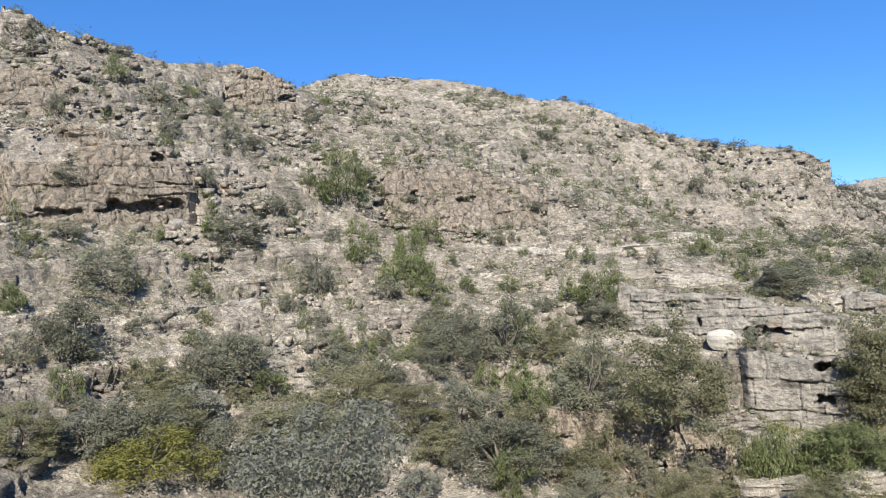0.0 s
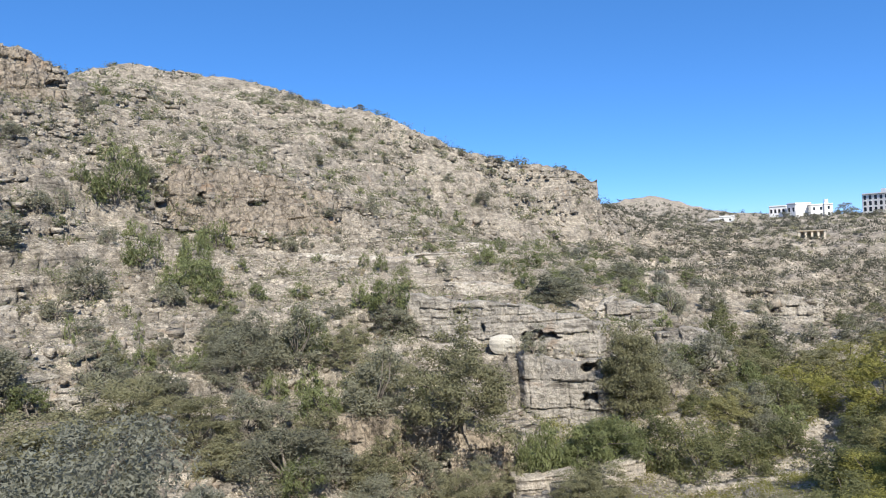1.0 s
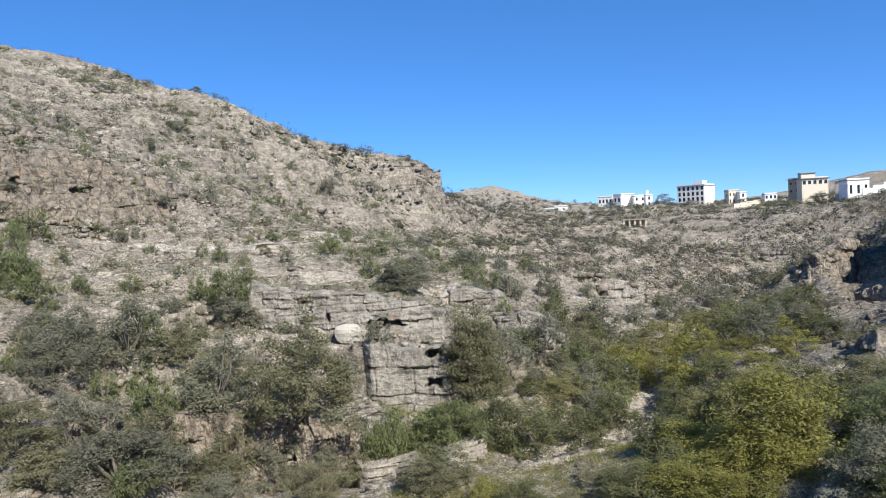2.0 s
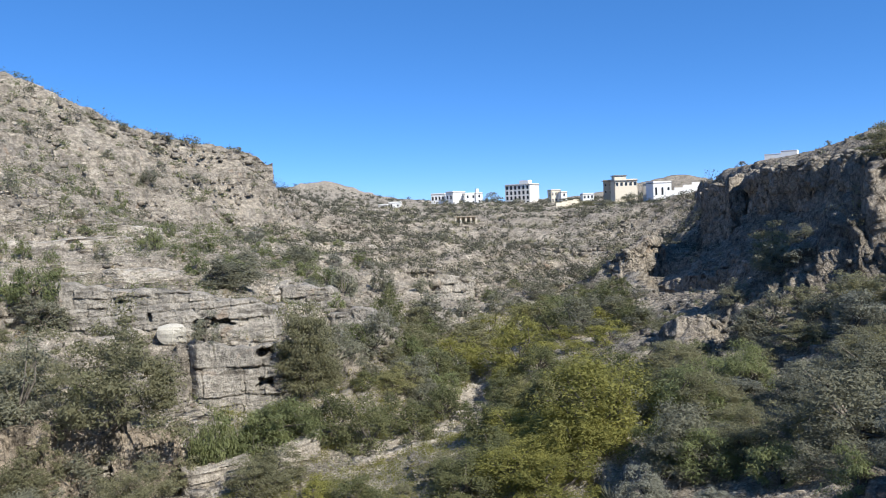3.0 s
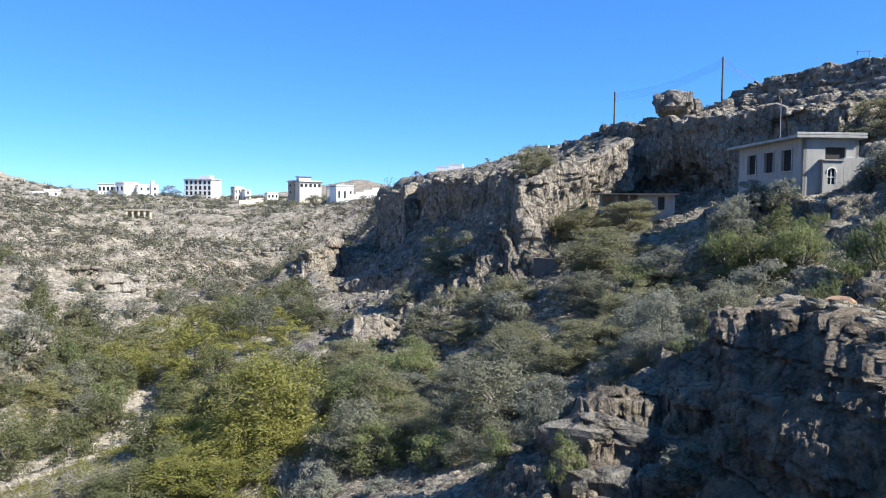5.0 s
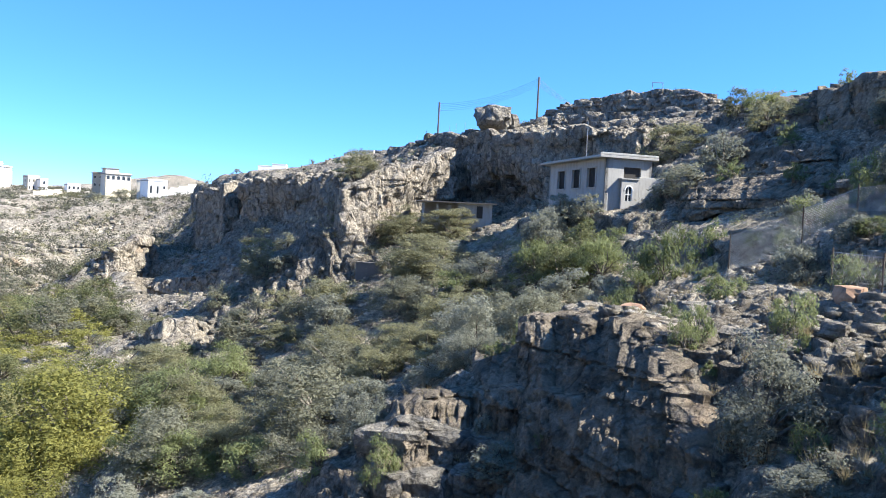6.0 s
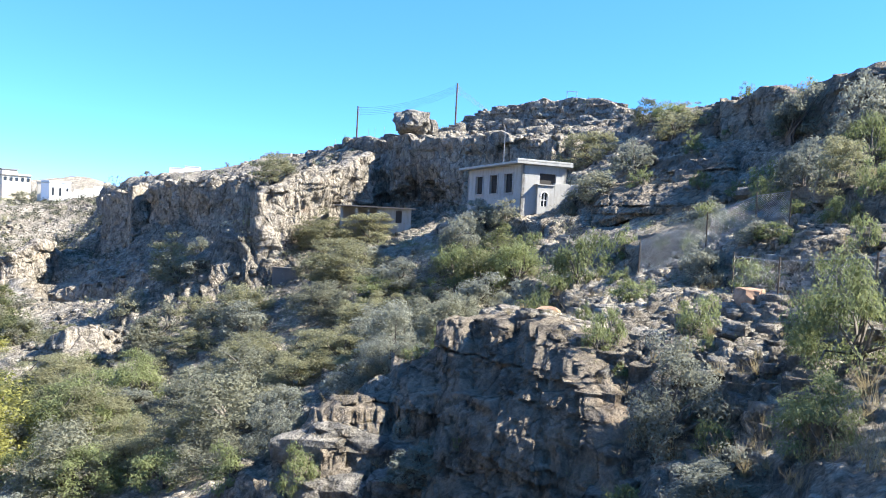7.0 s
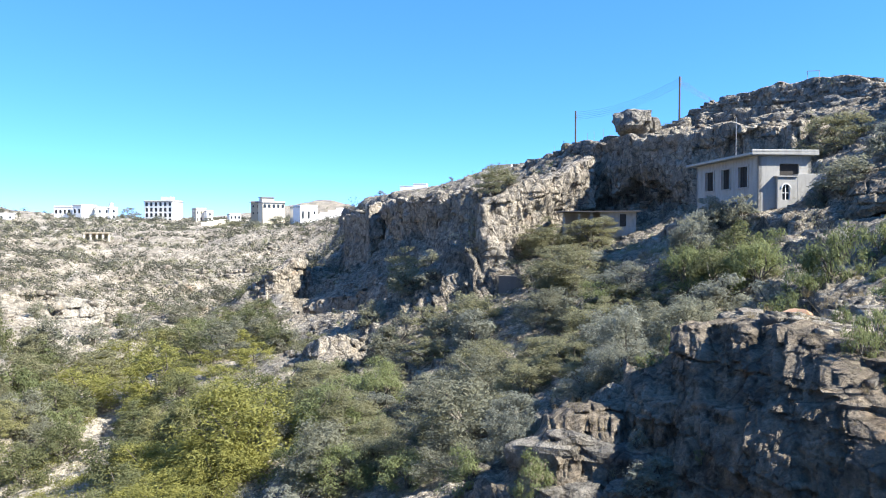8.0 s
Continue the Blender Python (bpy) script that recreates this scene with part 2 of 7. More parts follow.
def rnd(i, j, k, seed):
    """Hashed random numbers in 0..1 for whole-number lattice points."""
    h = (i.astype(np.int64) * 374761393 + j.astype(np.int64) * 668265263 + k.astype(np.int64) * 2147483647 + seed * 974634777) & 0xFFFFFFFF
    h = ((h ^ (h >> 13)) * 1274126177) & 0xFFFFFFFF
    h = ((h ^ (h >> 15)) * 2246822519) & 0xFFFFFFFF
    return ((h ^ (h >> 16)) & 0xFFFFFF) / 16777216.0


def vnoise(x, y, z, seed=0):
    """Smooth value noise in -1..1."""
    i, j, k = np.floor(x), np.floor(y), np.floor(z)
    f, g, h = x - i, y - j, z - k
    f, g, h = f * f * (3 - 2 * f), g * g * (3 - 2 * g), h * h * (3 - 2 * h)
    s = 0
    for a in (0, 1):
        for b in (0, 1):
            for c in (0, 1):
                s = s + rnd(i + a, j + b, k + c, seed) * (f if a else 1 - f) * (g if b else 1 - g) * (h if c else 1 - h)
    return 2 * s - 1


def base_height(az, r, grid=BASE_Z):
    """Blended height at bearings (degrees) and distances."""
    lr = np.log(np.maximum(r, 1.2))
    i = np.clip(np.searchsorted(BASE_AZ, az) - 1, 0, len(BASE_AZ) - 2)
    f = (az - BASE_AZ[i]) / (BASE_AZ[i + 1] - BASE_AZ[i])
    q = (lr - BASE_LR[0]) / (BASE_LR[1] - BASE_LR[0])
    j = np.clip(q.astype(int), 0, len(BASE_LR) - 2)
    g = np.clip(q - j, 0, 1)
    return (grid[i, j] * (1 - f) * (1 - g) + grid[i + 1, j] * f * (1 - g) + grid[i, j + 1] * (1 - f) * g + grid[i + 1, j + 1] * f * g)


def land_height(az, r):
    """Height with the horizontal rock beds: a stair of ledges whose strength varies from place to place."""
    az, r = np.asarray(az, float), np.asarray(r, float)
    x, y, z = r * np.sin(np.radians(az)), r * np.cos(np.radians(az)), base_height(az, r)
    o = np.zeros_like(x)
    free = 0.15 + 0.85 * base_height(az, r, BASE_FREE)
    z = z + 0.9 * free * vnoise(x / 17, y / 17, o, 1) * np.clip((r - 18) / 60, 0, 1) + 0.35 * free * vnoise(x / 6, y / 6, o, 2) * np.clip((r - 8) / 30, 0, 1)
    dip = 1.6 * vnoise(x / 60, y / 60, o, 3) + 0.5 * vnoise(x / 11, y / 11, o, 5)
    m = np.clip(0.75 + 0.8 * vnoise(x / 33, y / 33, o, 4), 0, 1) * np.clip((z - 1.8) / 3, 0, 1) * np.clip((r - 6) / 20, 0.35, 1) * np.clip((420 - r) / 150, 0, 1)
    east = np.clip((az - 2) / 5, 0, 1) * np.clip((178 - az) / 5, 0, 1)
    weak = 0.4 + 0.3 * np.clip((az - 42) / 6, 0, 1)
    weak = weak + (0.25 - weak) * np.clip((r - 57) / 6, 0, 1)
    m = m * (1 + (weak - 1) * east) * free
    for h, k in ((3.1, 0.88), (0.95, 0.65)):
        s = (z + dip) / h
        q = s - np.floor(s)
        e = np.clip((q - 0.55) / 0.4, 0, 1)
        e = e * e * (3 - 2 * e)
        z = z + k * m * h * (0.12 * q + 0.88 * e - q)
    return z


# ---- materials ----
def nodes_of(name):
    m = bpy.data.materials.new(name)
    m.use_nodes = True
    return m, m.node_tree, m.node_tree.nodes["Principled BSDF"]


def add(nt, kind, ins=None, **props):
    n = nt.nodes.new(kind)
    if "operation" in props:
        n.operation = props["operation"]
    if "use_clamp" in props:
        n.use_clamp = props["use_clamp"]
    if "blend_type" in props:
        n.blend_type = props["blend_type"]
    if "feature" in props:
        n.feature = props["feature"]
    for k, v in (ins or {}).items():
        if isinstance(v, bpy.types.NodeSocket):
            nt.links.new(v, n.inputs[k])
        else:
            n.inputs[k].default_value = v
    return n


def ramp(nt, fac, stops):
    n = add(nt, "ShaderNodeValToRGB", {"Fac": fac})
    e = n.color_ramp.elements
    while len(e) < len(stops):
        e.new(0.5)
    for el, (p, c) in zip(e, stops):
        el.position, el.color = p, (*c, 1) if len(c) == 3 else c
    return n.outputs["Color"]


def mix(nt, fac, a, b, how="MIX"):
    n = add(nt, "ShaderNodeMixRGB", {"Fac": fac, "Color1": a, "Color2": b}, blend_type=how)
    return n.outputs[0]


def noise_of(nt, vec, scale, detail=4, rough=0.55, dist=0.0):
    return add(nt, "ShaderNodeTexNoise", {"Vector": vec, "Scale": scale, "Detail": detail, "Roughness": rough, "Distortion": dist}).outputs["Fac"]


def math_of(nt, op, a, b=0.0, clamp=False):
    return add(nt, "ShaderNodeMath", {0: a, 1: b}, operation=op, use_clamp=clamp).outputs[0]


def rock_material(name, light=1.0, soil=True, tone=0.9, bedded=1.0, warm=0.0, cracked=True):
    """Grey-cream limestone: bed stripes or upright streaks, grey crust, rusty stains, rubble on the flats."""
    m, nt, p = nodes_of(name)
    geo = add(nt, "ShaderNodeNewGeometry")
    pos = geo.outputs["Position"]
    flat = add(nt, "ShaderNodeMapping", {"Vector": pos, "Scale": (0.12, 0.12, 1.0) if bedded > 0.9 else (0.35, 0.35, 0.7) if bedded > 0.5 else (0.5, 0.5, 0.6)}).outputs[0]
    up = add(nt, "ShaderNodeMapping", {"Vector": pos, "Scale": (1.0, 1.0, 0.22)}).outputs[0]
    beds = noise_of(nt, flat, 1.3, 6, 0.7)
    grain = noise_of(nt, pos, 2.4, 9, 0.72)
    big = noise_of(nt, pos, 0.11, 5, 0.6)
    streak = noise_of(nt, up, 0.8, 6, 0.68)
    nz = add(nt, "ShaderNodeSeparateXYZ", {0: geo.outputs["Normal"]}).outputs[2]
    k = light
    rock = ramp(nt, beds, [(0.3, (0.19 * k, 0.175 * k, 0.155 * k)), (0.45, (0.34 * k, 0.31 * k, 0.265 * k)), (0.55, (0.45 * k, 0.41 * k, 0.35 * k)), (0.68, (0.26 * k, 0.238 * k, 0.208 * k))])
    rock = mix(nt, 0.55 if soil else 0.42, rock, ramp(nt, grain, [(0.32, (0.07, 0.066, 0.06)), (0.47, (0.3 * k, 0.275 * k, 0.24 * k)), (0.64, (0.6 * k, 0.55 * k, 0.475 * k))]))
    crust = ramp(nt, streak, [(0.46, (0, 0, 0)), (0.58, (1, 1, 1))])
    rock = mix(nt, math_of(nt, "MULTIPLY", crust, 0.5), rock, (0.15 * k, 0.142 * k, 0.13 * k, 1))
    rust = ramp(nt, noise_of(nt, pos, 0.35, 5, 0.6, 0.6), [(0.6, (0, 0, 0)), (0.7, (1, 1, 1))])
    rock = mix(nt, math_of(nt, "MULTIPLY", rust, 0.38), rock, (0.46, 0.31, 0.2, 1))
    part_line = noise_of(nt, add(nt, "ShaderNodeMapping", {"Vector": pos, "Scale": (0.16, 0.16, 2.4) if bedded > 0.9 else (0.3, 0.3, 1.1) if bedded > 0.5 else (1.1, 1.1, 0.5)}).outputs[0], 1.0, 4, 0.6)
    seam = ramp(nt, part_line, [(0.34, (0.3, 0.29, 0.28)), (0.44, (1, 1, 1))])
    rock = mix(nt, 0.8, rock, seam, "MULTIPLY")
    cracked = cracked and bedded < 0.5
    if cracked:
        bent = add(nt, "ShaderNodeVectorMath", {0: pos, 1: add(nt, "ShaderNodeVectorMath", {0: add(nt, "ShaderNodeTexNoise", {"Vector": pos, "Scale": 0.7, "Detail": 5.0}).outputs["Color"], "Scale": 1.6}, operation="SCALE").outputs[0]}, operation="ADD").outputs[0]
        crack = add(nt, "ShaderNodeTexVoronoi", {"Vector": add(nt, "ShaderNodeMapping", {"Vector": bent, "Scale": (0.62, 0.62, 0.42)}).outputs[0], "Scale": 1.0}, feature="DISTANCE_TO_EDGE").outputs["Distance"]
        rock = mix(nt, 0.55, rock, ramp(nt, crack, [(0.0, (0.2, 0.19, 0.185)), (0.05, (1, 1, 1))]), "MULTIPLY")
    peb = add(nt, "ShaderNodeTexVoronoi", {"Vector": pos, "Scale": 1.9, "Randomness": 1.0})
    if soil:
        flatness = ramp(nt, math_of(nt, "ADD", nz, math_of(nt, "MULTIPLY", math_of(nt, "SUBTRACT", grain, 0.5), 0.9)), [(0.62, (0, 0, 0)), (0.82, (1, 1, 1))])
        cell = add(nt, "ShaderNodeSeparateColor", {0: peb.outputs["Color"]}).outputs[0]
        fine_peb = add(nt, "ShaderNodeTexVoronoi", {"Vector": pos, "Scale": 4.6, "Randomness": 1.0})
        fine_cell = add(nt, "ShaderNodeSeparateColor", {0: fine_peb.outputs["Color"]}).outputs[1]
        tint = [(0.0, (0.12, 0.11, 0.095)), (0.35, (0.34, 0.31, 0.26)), (0.65, (0.5, 0.46, 0.39)), (1.0, (0.86, 0.81, 0.71))]
        grav = mix(nt, 0.5, ramp(nt, cell, tint), ramp(nt, fine_cell, tint))
        lumps = add(nt, "ShaderNodeTexVoronoi", {"Vector": pos, "Scale": 0.6, "Randomness": 1.0})
        grav = mix(nt, 0.3, grav, ramp(nt, add(nt, "ShaderNodeSeparateColor", {0: lumps.outputs["Color"]}).outputs[0], tint))
        grav = mix(nt, 0.35, grav, ramp(nt, big, [(0.35, (0.28, 0.25, 0.21)), (0.65, (0.54, 0.49, 0.415))]))
        gap = ramp(nt, fine_peb.outputs["Distance"], [(0.35, (1, 1, 1)), (0.75, (0.55, 0.53, 0.5))])
        grav = mix(nt, 0.8, grav, gap, "MULTIPLY")
        rock = mix(nt, flatness, rock, grav)
        rock = mix(nt, 0.5, rock, ramp(nt, big, [(0.35, (0.66, 0.64, 0.62)), (0.65, (1.15, 1.12, 1.08))]), "MULTIPLY")
    if soil:
        mottle = noise_of(nt, pos, 0.75, 6, 0.72, 0.3)
        rock = mix(nt, 0.8, rock, ramp(nt, mottle, [(0.38, (0.5, 0.49, 0.475)), (0.5, (1, 1, 1)), (0.64, (1.3, 1.29, 1.27))]), "MULTIPLY")
    speck = noise_of(nt, pos, 8.0, 6, 0.78)
    rock = mix(nt, 0.75 if soil else 0.4, rock, ramp(nt, speck, [(0.36, (0.42, 0.41, 0.39)), (0.52, (1, 1, 1)), (0.66, (1.5, 1.48, 1.45))]), "MULTIPLY")
    rock = mix(nt, 1.0, rock, (tone * (1 + 0.12 * warm), tone * (0.99 - 0.06 * warm), tone * (0.965 - 0.26 * warm), 1), "MULTIPLY")
    nt.links.new(rock, p.inputs["Base Color"])
    p.inputs["Roughness"].default_value = 0.95
    p.inputs["Specular IOR Level"].default_value = 0.15
    h = math_of(nt, "ADD", math_of(nt, "MULTIPLY", grain, 0.9), math_of(nt, "MULTIPLY", peb.outputs["Distance"], -0.35 if soil else 0.2))
    h = math_of(nt, "ADD", h, math_of(nt, "MULTIPLY", beds, 0.7))
    h = math_of(nt, "ADD", h, math_of(nt, "MULTIPLY", math_of(nt, "MINIMUM", part_line, 0.43), 1.6))
    if cracked:
        h = math_of(nt, "ADD", h, math_of(nt, "MULTIPLY", math_of(nt, "MINIMUM", crack, 0.16), 3.0))
    b = add(nt, "ShaderNodeBump", {"Height": h, "Strength": 1.0, "Distance": 0.5 if bedded > 0.5 else 0.75})
    nt.links.new(b.outputs[0], p.inputs["Normal"])
    return m


def plain(name, col, rough=0.6, metal=0.0):
    m, nt, p = nodes_of(name)
    pos = add(nt, "ShaderNodeNewGeometry").outputs["Position"]
    lo, hi = tuple(c * 0.75 for c in col), tuple(min(1, c * 1.2) for c in col)
    nt.links.new(ramp(nt, noise_of(nt, pos, 7, 5), [(0.3, lo), (0.7, hi)]), p.inputs["Base Color"])
    p.inputs["Roughness"].default_value, p.inputs["Metallic"].default_value = rough, metal
    return m


ROCK = rock_material("hillside_rock", tone=0.95, warm=0.06)
CRAG = rock_material("crag_rock", 1.0, soil=True, tone=0.95, bedded=0.0, warm=0.15)
# Dark brown rock; part of the outcrop's shade is put into this colour.
VARNISH_SHADE = rock_material("varnish_shade_rock", 0.75, soil=False, tone=0.85, bedded=0.0, warm=0.4)


def mesh_np(name, verts, faces, smooth=False):
    """A mesh from arrays; faces is an n x 3 or n x 4 index array."""
    me = bpy.data.meshes.new(name)
    verts, faces = np.asarray(verts, np.float32), np.asarray(faces, np.int32)
    me.vertices.add(len(verts))
    me.vertices.foreach_set("co", verts.ravel())
    me.loops.add(faces.size)
    me.loops.foreach_set("vertex_index", faces.ravel())
    me.polygons.add(len(faces))
    me.polygons.foreach_set("loop_start", np.arange(0, faces.size, faces.shape[1], dtype=np.int32))
    me.update(calc_edges=True)
    if smooth:
        me.polygons.foreach_set("use_smooth", np.ones(len(faces), bool))
    return me


# The rock walls: top line, foot line, and how they are built (see rock_wall).
def between(top, foot, q, out=0.0):
    """A line at the share q of the way from a foot line up to a top line, moved out towards the valley."""
    t, f = np.array(top, float), np.array(foot, float)
    return [(a, np.interp(a, f[:, 0], f[:, 1]) * (1 - q) + r * q - out, np.interp(a, f[:, 0], f[:, 2]) * (1 - q) + z * q) for a, r, z in t]


WALLS = [
    ("wall_ledge", LAND["wall_ledge_top"], LAND["wall_ledge_foot"]),
    ("block", LAND["block_top"], LAND["block_foot"]),
    ("low_cliff", LAND["low_cliff_top"], LAND["low_cliff_foot"][:3]),
    ("left_ledge", LAND["left_ledge_top"], LAND["left_ledge_foot"]),
    ("side_cliff", LAND["side_cliff_top"], LAND["side_cliff_foot"]),
    ("spur_low", between(LAND["spur_band_top"], LAND["spur_band_foot"], 0.58), LAND["spur_band_foot"]),
    ("spur_high", LAND["spur_band_top"], between(LAND["spur_band_top"], LAND["spur_band_foot"], 0.66)),
    ("hill_band", LAND["hill_band_top"], LAND["hill_band_foot"]),
    ("far_cliff", LAND["cliff_lip"], LAND["cliff_foot"][3:]),
    ("nose", LAND["cliff_nose_lip"], LAND["cliff_nose_foot"]),
    ("cave", LAND["cave_lip"], LAND["cave_foot"]),
    ("lower", LAND["lower_lip"], LAND["lower_foot"]),
    ("ridge", LAND["ridge_top"][3:], LAND["ridge_foot"]),
    ("buttress", LAND["buttress_top"], LAND["buttress_foot"]),
    ("knob", LAND["knob_top"], LAND["knob_foot"]),
    ("upper_bank", LAND["upper_bank"], LAND["upper_bank_foot"]),
    ("lower_bank", LAND["lower_bank"], LAND["lower_bank_foot"]),
    ("outcrop_high", LAND["outcrop_top"], LAND["outcrop_step"]),
    ("outcrop_low", LAND["outcrop_step"], LAND["outcrop_foot"]),
    ("ledge", LAND["ledge_top"], between(LAND["ledge_top"], LAND["ledge_foot"], 0.45)),
    ("crest_step", LAND["crest_step_top"], LAND["crest_step_foot"]),
    ("spur_upper", LAND["spur_upper_top"], LAND["spur_upper_foot"]),
    ("spur_knoll", LAND["spur_knoll_top"], LAND["spur_knoll_foot"]),
    ("hill_nose", LAND["hill_crest"][6:], [(a, r - 2, z - 3.4) for a, r, z in LAND["hill_crest"][6:]]),
]


def cliff_zone(az, r):
    """One where a rock wall stands before the slope, fading to nothing around it."""
    out = np.zeros_like(r)
    for _, top, foot in WALLS:
        t, f = np.array(top, float), np.array(foot, float)
        a0, a1 = max(t[0, 0], f[0, 0]), min(t[-1, 0], f[-1, 0])
        rt, rf = np.interp(az, t[:, 0], t[:, 1]), np.interp(az, f[:, 0], f[:, 1])
        k = np.clip((az - a0) / 0.6 + 0.5, 0, 1) * np.clip((a1 - az) / 0.6 + 0.5, 0, 1) * np.clip((r - np.minimum(rf, rt) + 2.0) / 1.0, 0, 1) * np.clip((np.maximum(rt, rf) + 2.0 - r) / 1.5, 0, 1)
        out = np.maximum(out, k)
    return out


# ---- ground ----
def build_ground():
    fine = np.arange(-86, 79.01, 0.19)
    az = np.concatenate([np.arange(-180, -86, 4.0), fine, np.arange(80, 180.1, 4.0)])
    rows, dense = 440, 1650
    rr = np.exp(np.linspace(math.log(0.05), math.log(3000), dense))
    az[-1] = 180
    verts = np.empty((len(az), rows, 3))
    for i, a in enumerate(az):
        z = land_height(np.full(dense, a), rr)
        ds = np.hypot(np.diff(rr), np.diff(z)) / rr[1:]
        far = np.clip((rr[1:] - 8) / 8, 0.03, 1) * np.clip(1.6 - rr[1:] / 300, 0.45, 1) * np.where(rr[1:] > 1150, 0.15, 1)
        s = np.concatenate([[0], np.cumsum(ds * far)])
        q = np.interp(np.linspace(0, s[-1], rows), s, rr)
        zz = np.interp(q, rr, z)
        verts[i] = np.stack([q * math.sin(radians(a)), q * math.cos(radians(a)), zz], -1)
    du = np.gradient(verts, axis=0)
    dv = np.gradient(verts, axis=1)
    n = np.cross(dv, du)
    n /= np.maximum(np.linalg.norm(n, axis=-1, keepdims=True), 1e-9)
    n *= np.sign(n[..., 2:3] + 1e-9)
    x, y, z = verts[..., 0], verts[..., 1], verts[..., 2]
    r = np.hypot(x, y)
    steep = np.clip((0.93 - n[..., 2]) / 0.35, 0, 1)
    wx, wy = x + 0.5 * vnoise(x / 2, y / 2, z / 2, 11), y + 0.5 * vnoise(x / 2, y / 2, z / 2, 12)
    block = lambda sx, sz, seed: rnd(np.floor(wx / sx), np.floor(wy / sx), np.floor((z + 0.3 * vnoise(x / 5, y / 5, z * 0, 13)) / sz), seed) - 0.5
    near = np.clip(r / 55, 0.3, 1)
    rough = np.clip(0.55 + 0.9 * vnoise(x / 8, y / 8, z / 8, 22), 0.1, 1.3)
    ridge = lambda sx, sz, seed: 0.55 - 1.25 * np.abs(vnoise(x / sx + 0.4 * vnoise(x / 3, y / 3, z / 3, 28), y / sx, z / sz, seed))
    beds = 1.6 * vnoise(x / 7, y / 7, z / 4, 14) * np.clip(r / 90, 0.2, 1) + (1.1 * block(2.6, 1.5, 15) + 0.6 * block(1.1, 0.8, 16) + 0.3 * ridge(1.7, 6, 24)) * near
    crags = (2.0 * ridge(5.2, 18, 29) + 0.8 * ridge(2.1, 6, 30) + 1.3 * block(2.0, 3.6, 15) + 0.9 * block(1.1, 1.7, 16) + 0.4 * block(0.55, 0.8, 34)) * np.clip(r / 105, 0.16, 1) * np.where(np.arctan2(x, y) > radians(50), 0.4, 1.0)
    d = steep * (np.where(x > 8, crags, beds) + 0.35 * vnoise(x / 1.3, y / 1.3, z / 0.8, 17))
    d += np.where(x > 8, 0.6, 1.0) * (1 - steep) * (0.3 * vnoise(x / 1.9, y / 1.9, z / 1.9, 18) + 1.3 * rough * np.maximum(block(1.8, 1.0, 25) - 0.1, 0) + 0.9 * rough * np.maximum(block(0.8, 0.6, 26), 0)) * near
    d += np.where(x > 8, np.clip((60 - r) / 30, 0, 1), 0) * (0.22 * block(0.5, 0.35, 35) + 0.12 * block(0.25, 0.2, 36)) * np.clip((r - 8) / 8, 0, 1)
    d += np.clip((r - 120) / 150, 0, 1) * (1.2 * vnoise(x / 9, y / 9, z / 9, 20) + 1.3 * rough * np.maximum(block(4.5, 1.6, 27), 0) + 1.2 * rough * np.maximum(block(2.2, 1.0, 37), 0))
    d *= np.clip((r - 3) / 6, 0, 1) * np.clip((z - 0.9) / 1.5, 0.25, 1)
    behind = cliff_zone(np.degrees(np.arctan2(x, y)), r)
    d = np.where(behind > 0, np.minimum(d, 0.0) * (1 - 0.7 * behind) - 0.5 * behind, d)
    verts += n * d[..., None]
    verts[-1] = verts[0]
    verts[:, 0] = (0, 0, verts[:, 0, 2].mean())
    a, b = len(az), rows
    idx = np.arange(a * b).reshape(a, b)
    f = np.stack([idx[:-1, :-1], idx[:-1, 1:], idx[1:, 1:], idx[1:, :-1]], -1).reshape(-1, 4)[:, ::-1]
    me = mesh_np("ground", verts.reshape(-1, 3), f)
    me.materials.append(ROCK)
    me.materials.append(VARNISH_SHADE)
    me.materials.append(CRAG)
    mid = verts.reshape(-1, 3)[f].mean(1)
    bear, dist = np.degrees(np.arctan2(mid[:, 0], mid[:, 1])), np.hypot(mid[:, 0], mid[:, 1])
    edge = 1.2 * vnoise(mid[:, 0] / 2, mid[:, 1] / 2, mid[:, 2] / 2, 21)
    # Outcrop face darkened by colour for its shade, stopping at the sunlit foot ledges.
    dark = (bear > 34.5 + edge) & ((bear > 38.5 + edge) | (mid[:, 2] > 13.2)) & (bear < 49 + 2 * edge) & (dist > 14) & (dist < 26.6 + edge) & (mid[:, 2] < 16.3 + 0.5 * edge)
    massive = (bear > 52) & (bear < 76) & (dist > 44) & (mid[:, 2] > 26.5 + edge) & (n.reshape(-1, 3)[f[:, 0], 2] < 0.8)
    me.polygons.foreach_set("material_index", np.where(dark | massive, 1, np.where(bear > 9 + 2 * edge, 2, 0)).astype(np.int32))
    ob = new("ground", me)
    return tagged(ob, "dry rocky limestone valley with bedded ledges and pale gravel", "ground", kind="structure")


ground = build_ground()


# ---- rocks ----
def ground_at(az, r):
    """World place on the ground at a bearing and distance."""
    z = float(land_height(np.array([az]), np.array([r]))[0])
    return Vector((r * math.sin(radians(az)), r * math.cos(radians(az)), z))


def part(name, bm, material, parent=None, label=""):
    """Links a bmesh as one mesh object under a thing or a part."""
    me = bpy.data.meshes.new(name)
    bm.to_mesh(me)
    bm.free()
    me.materials.append(material)
    ob = new(name, me)
    ob.parent = parent
    return tagged(ob, label) if label else ob


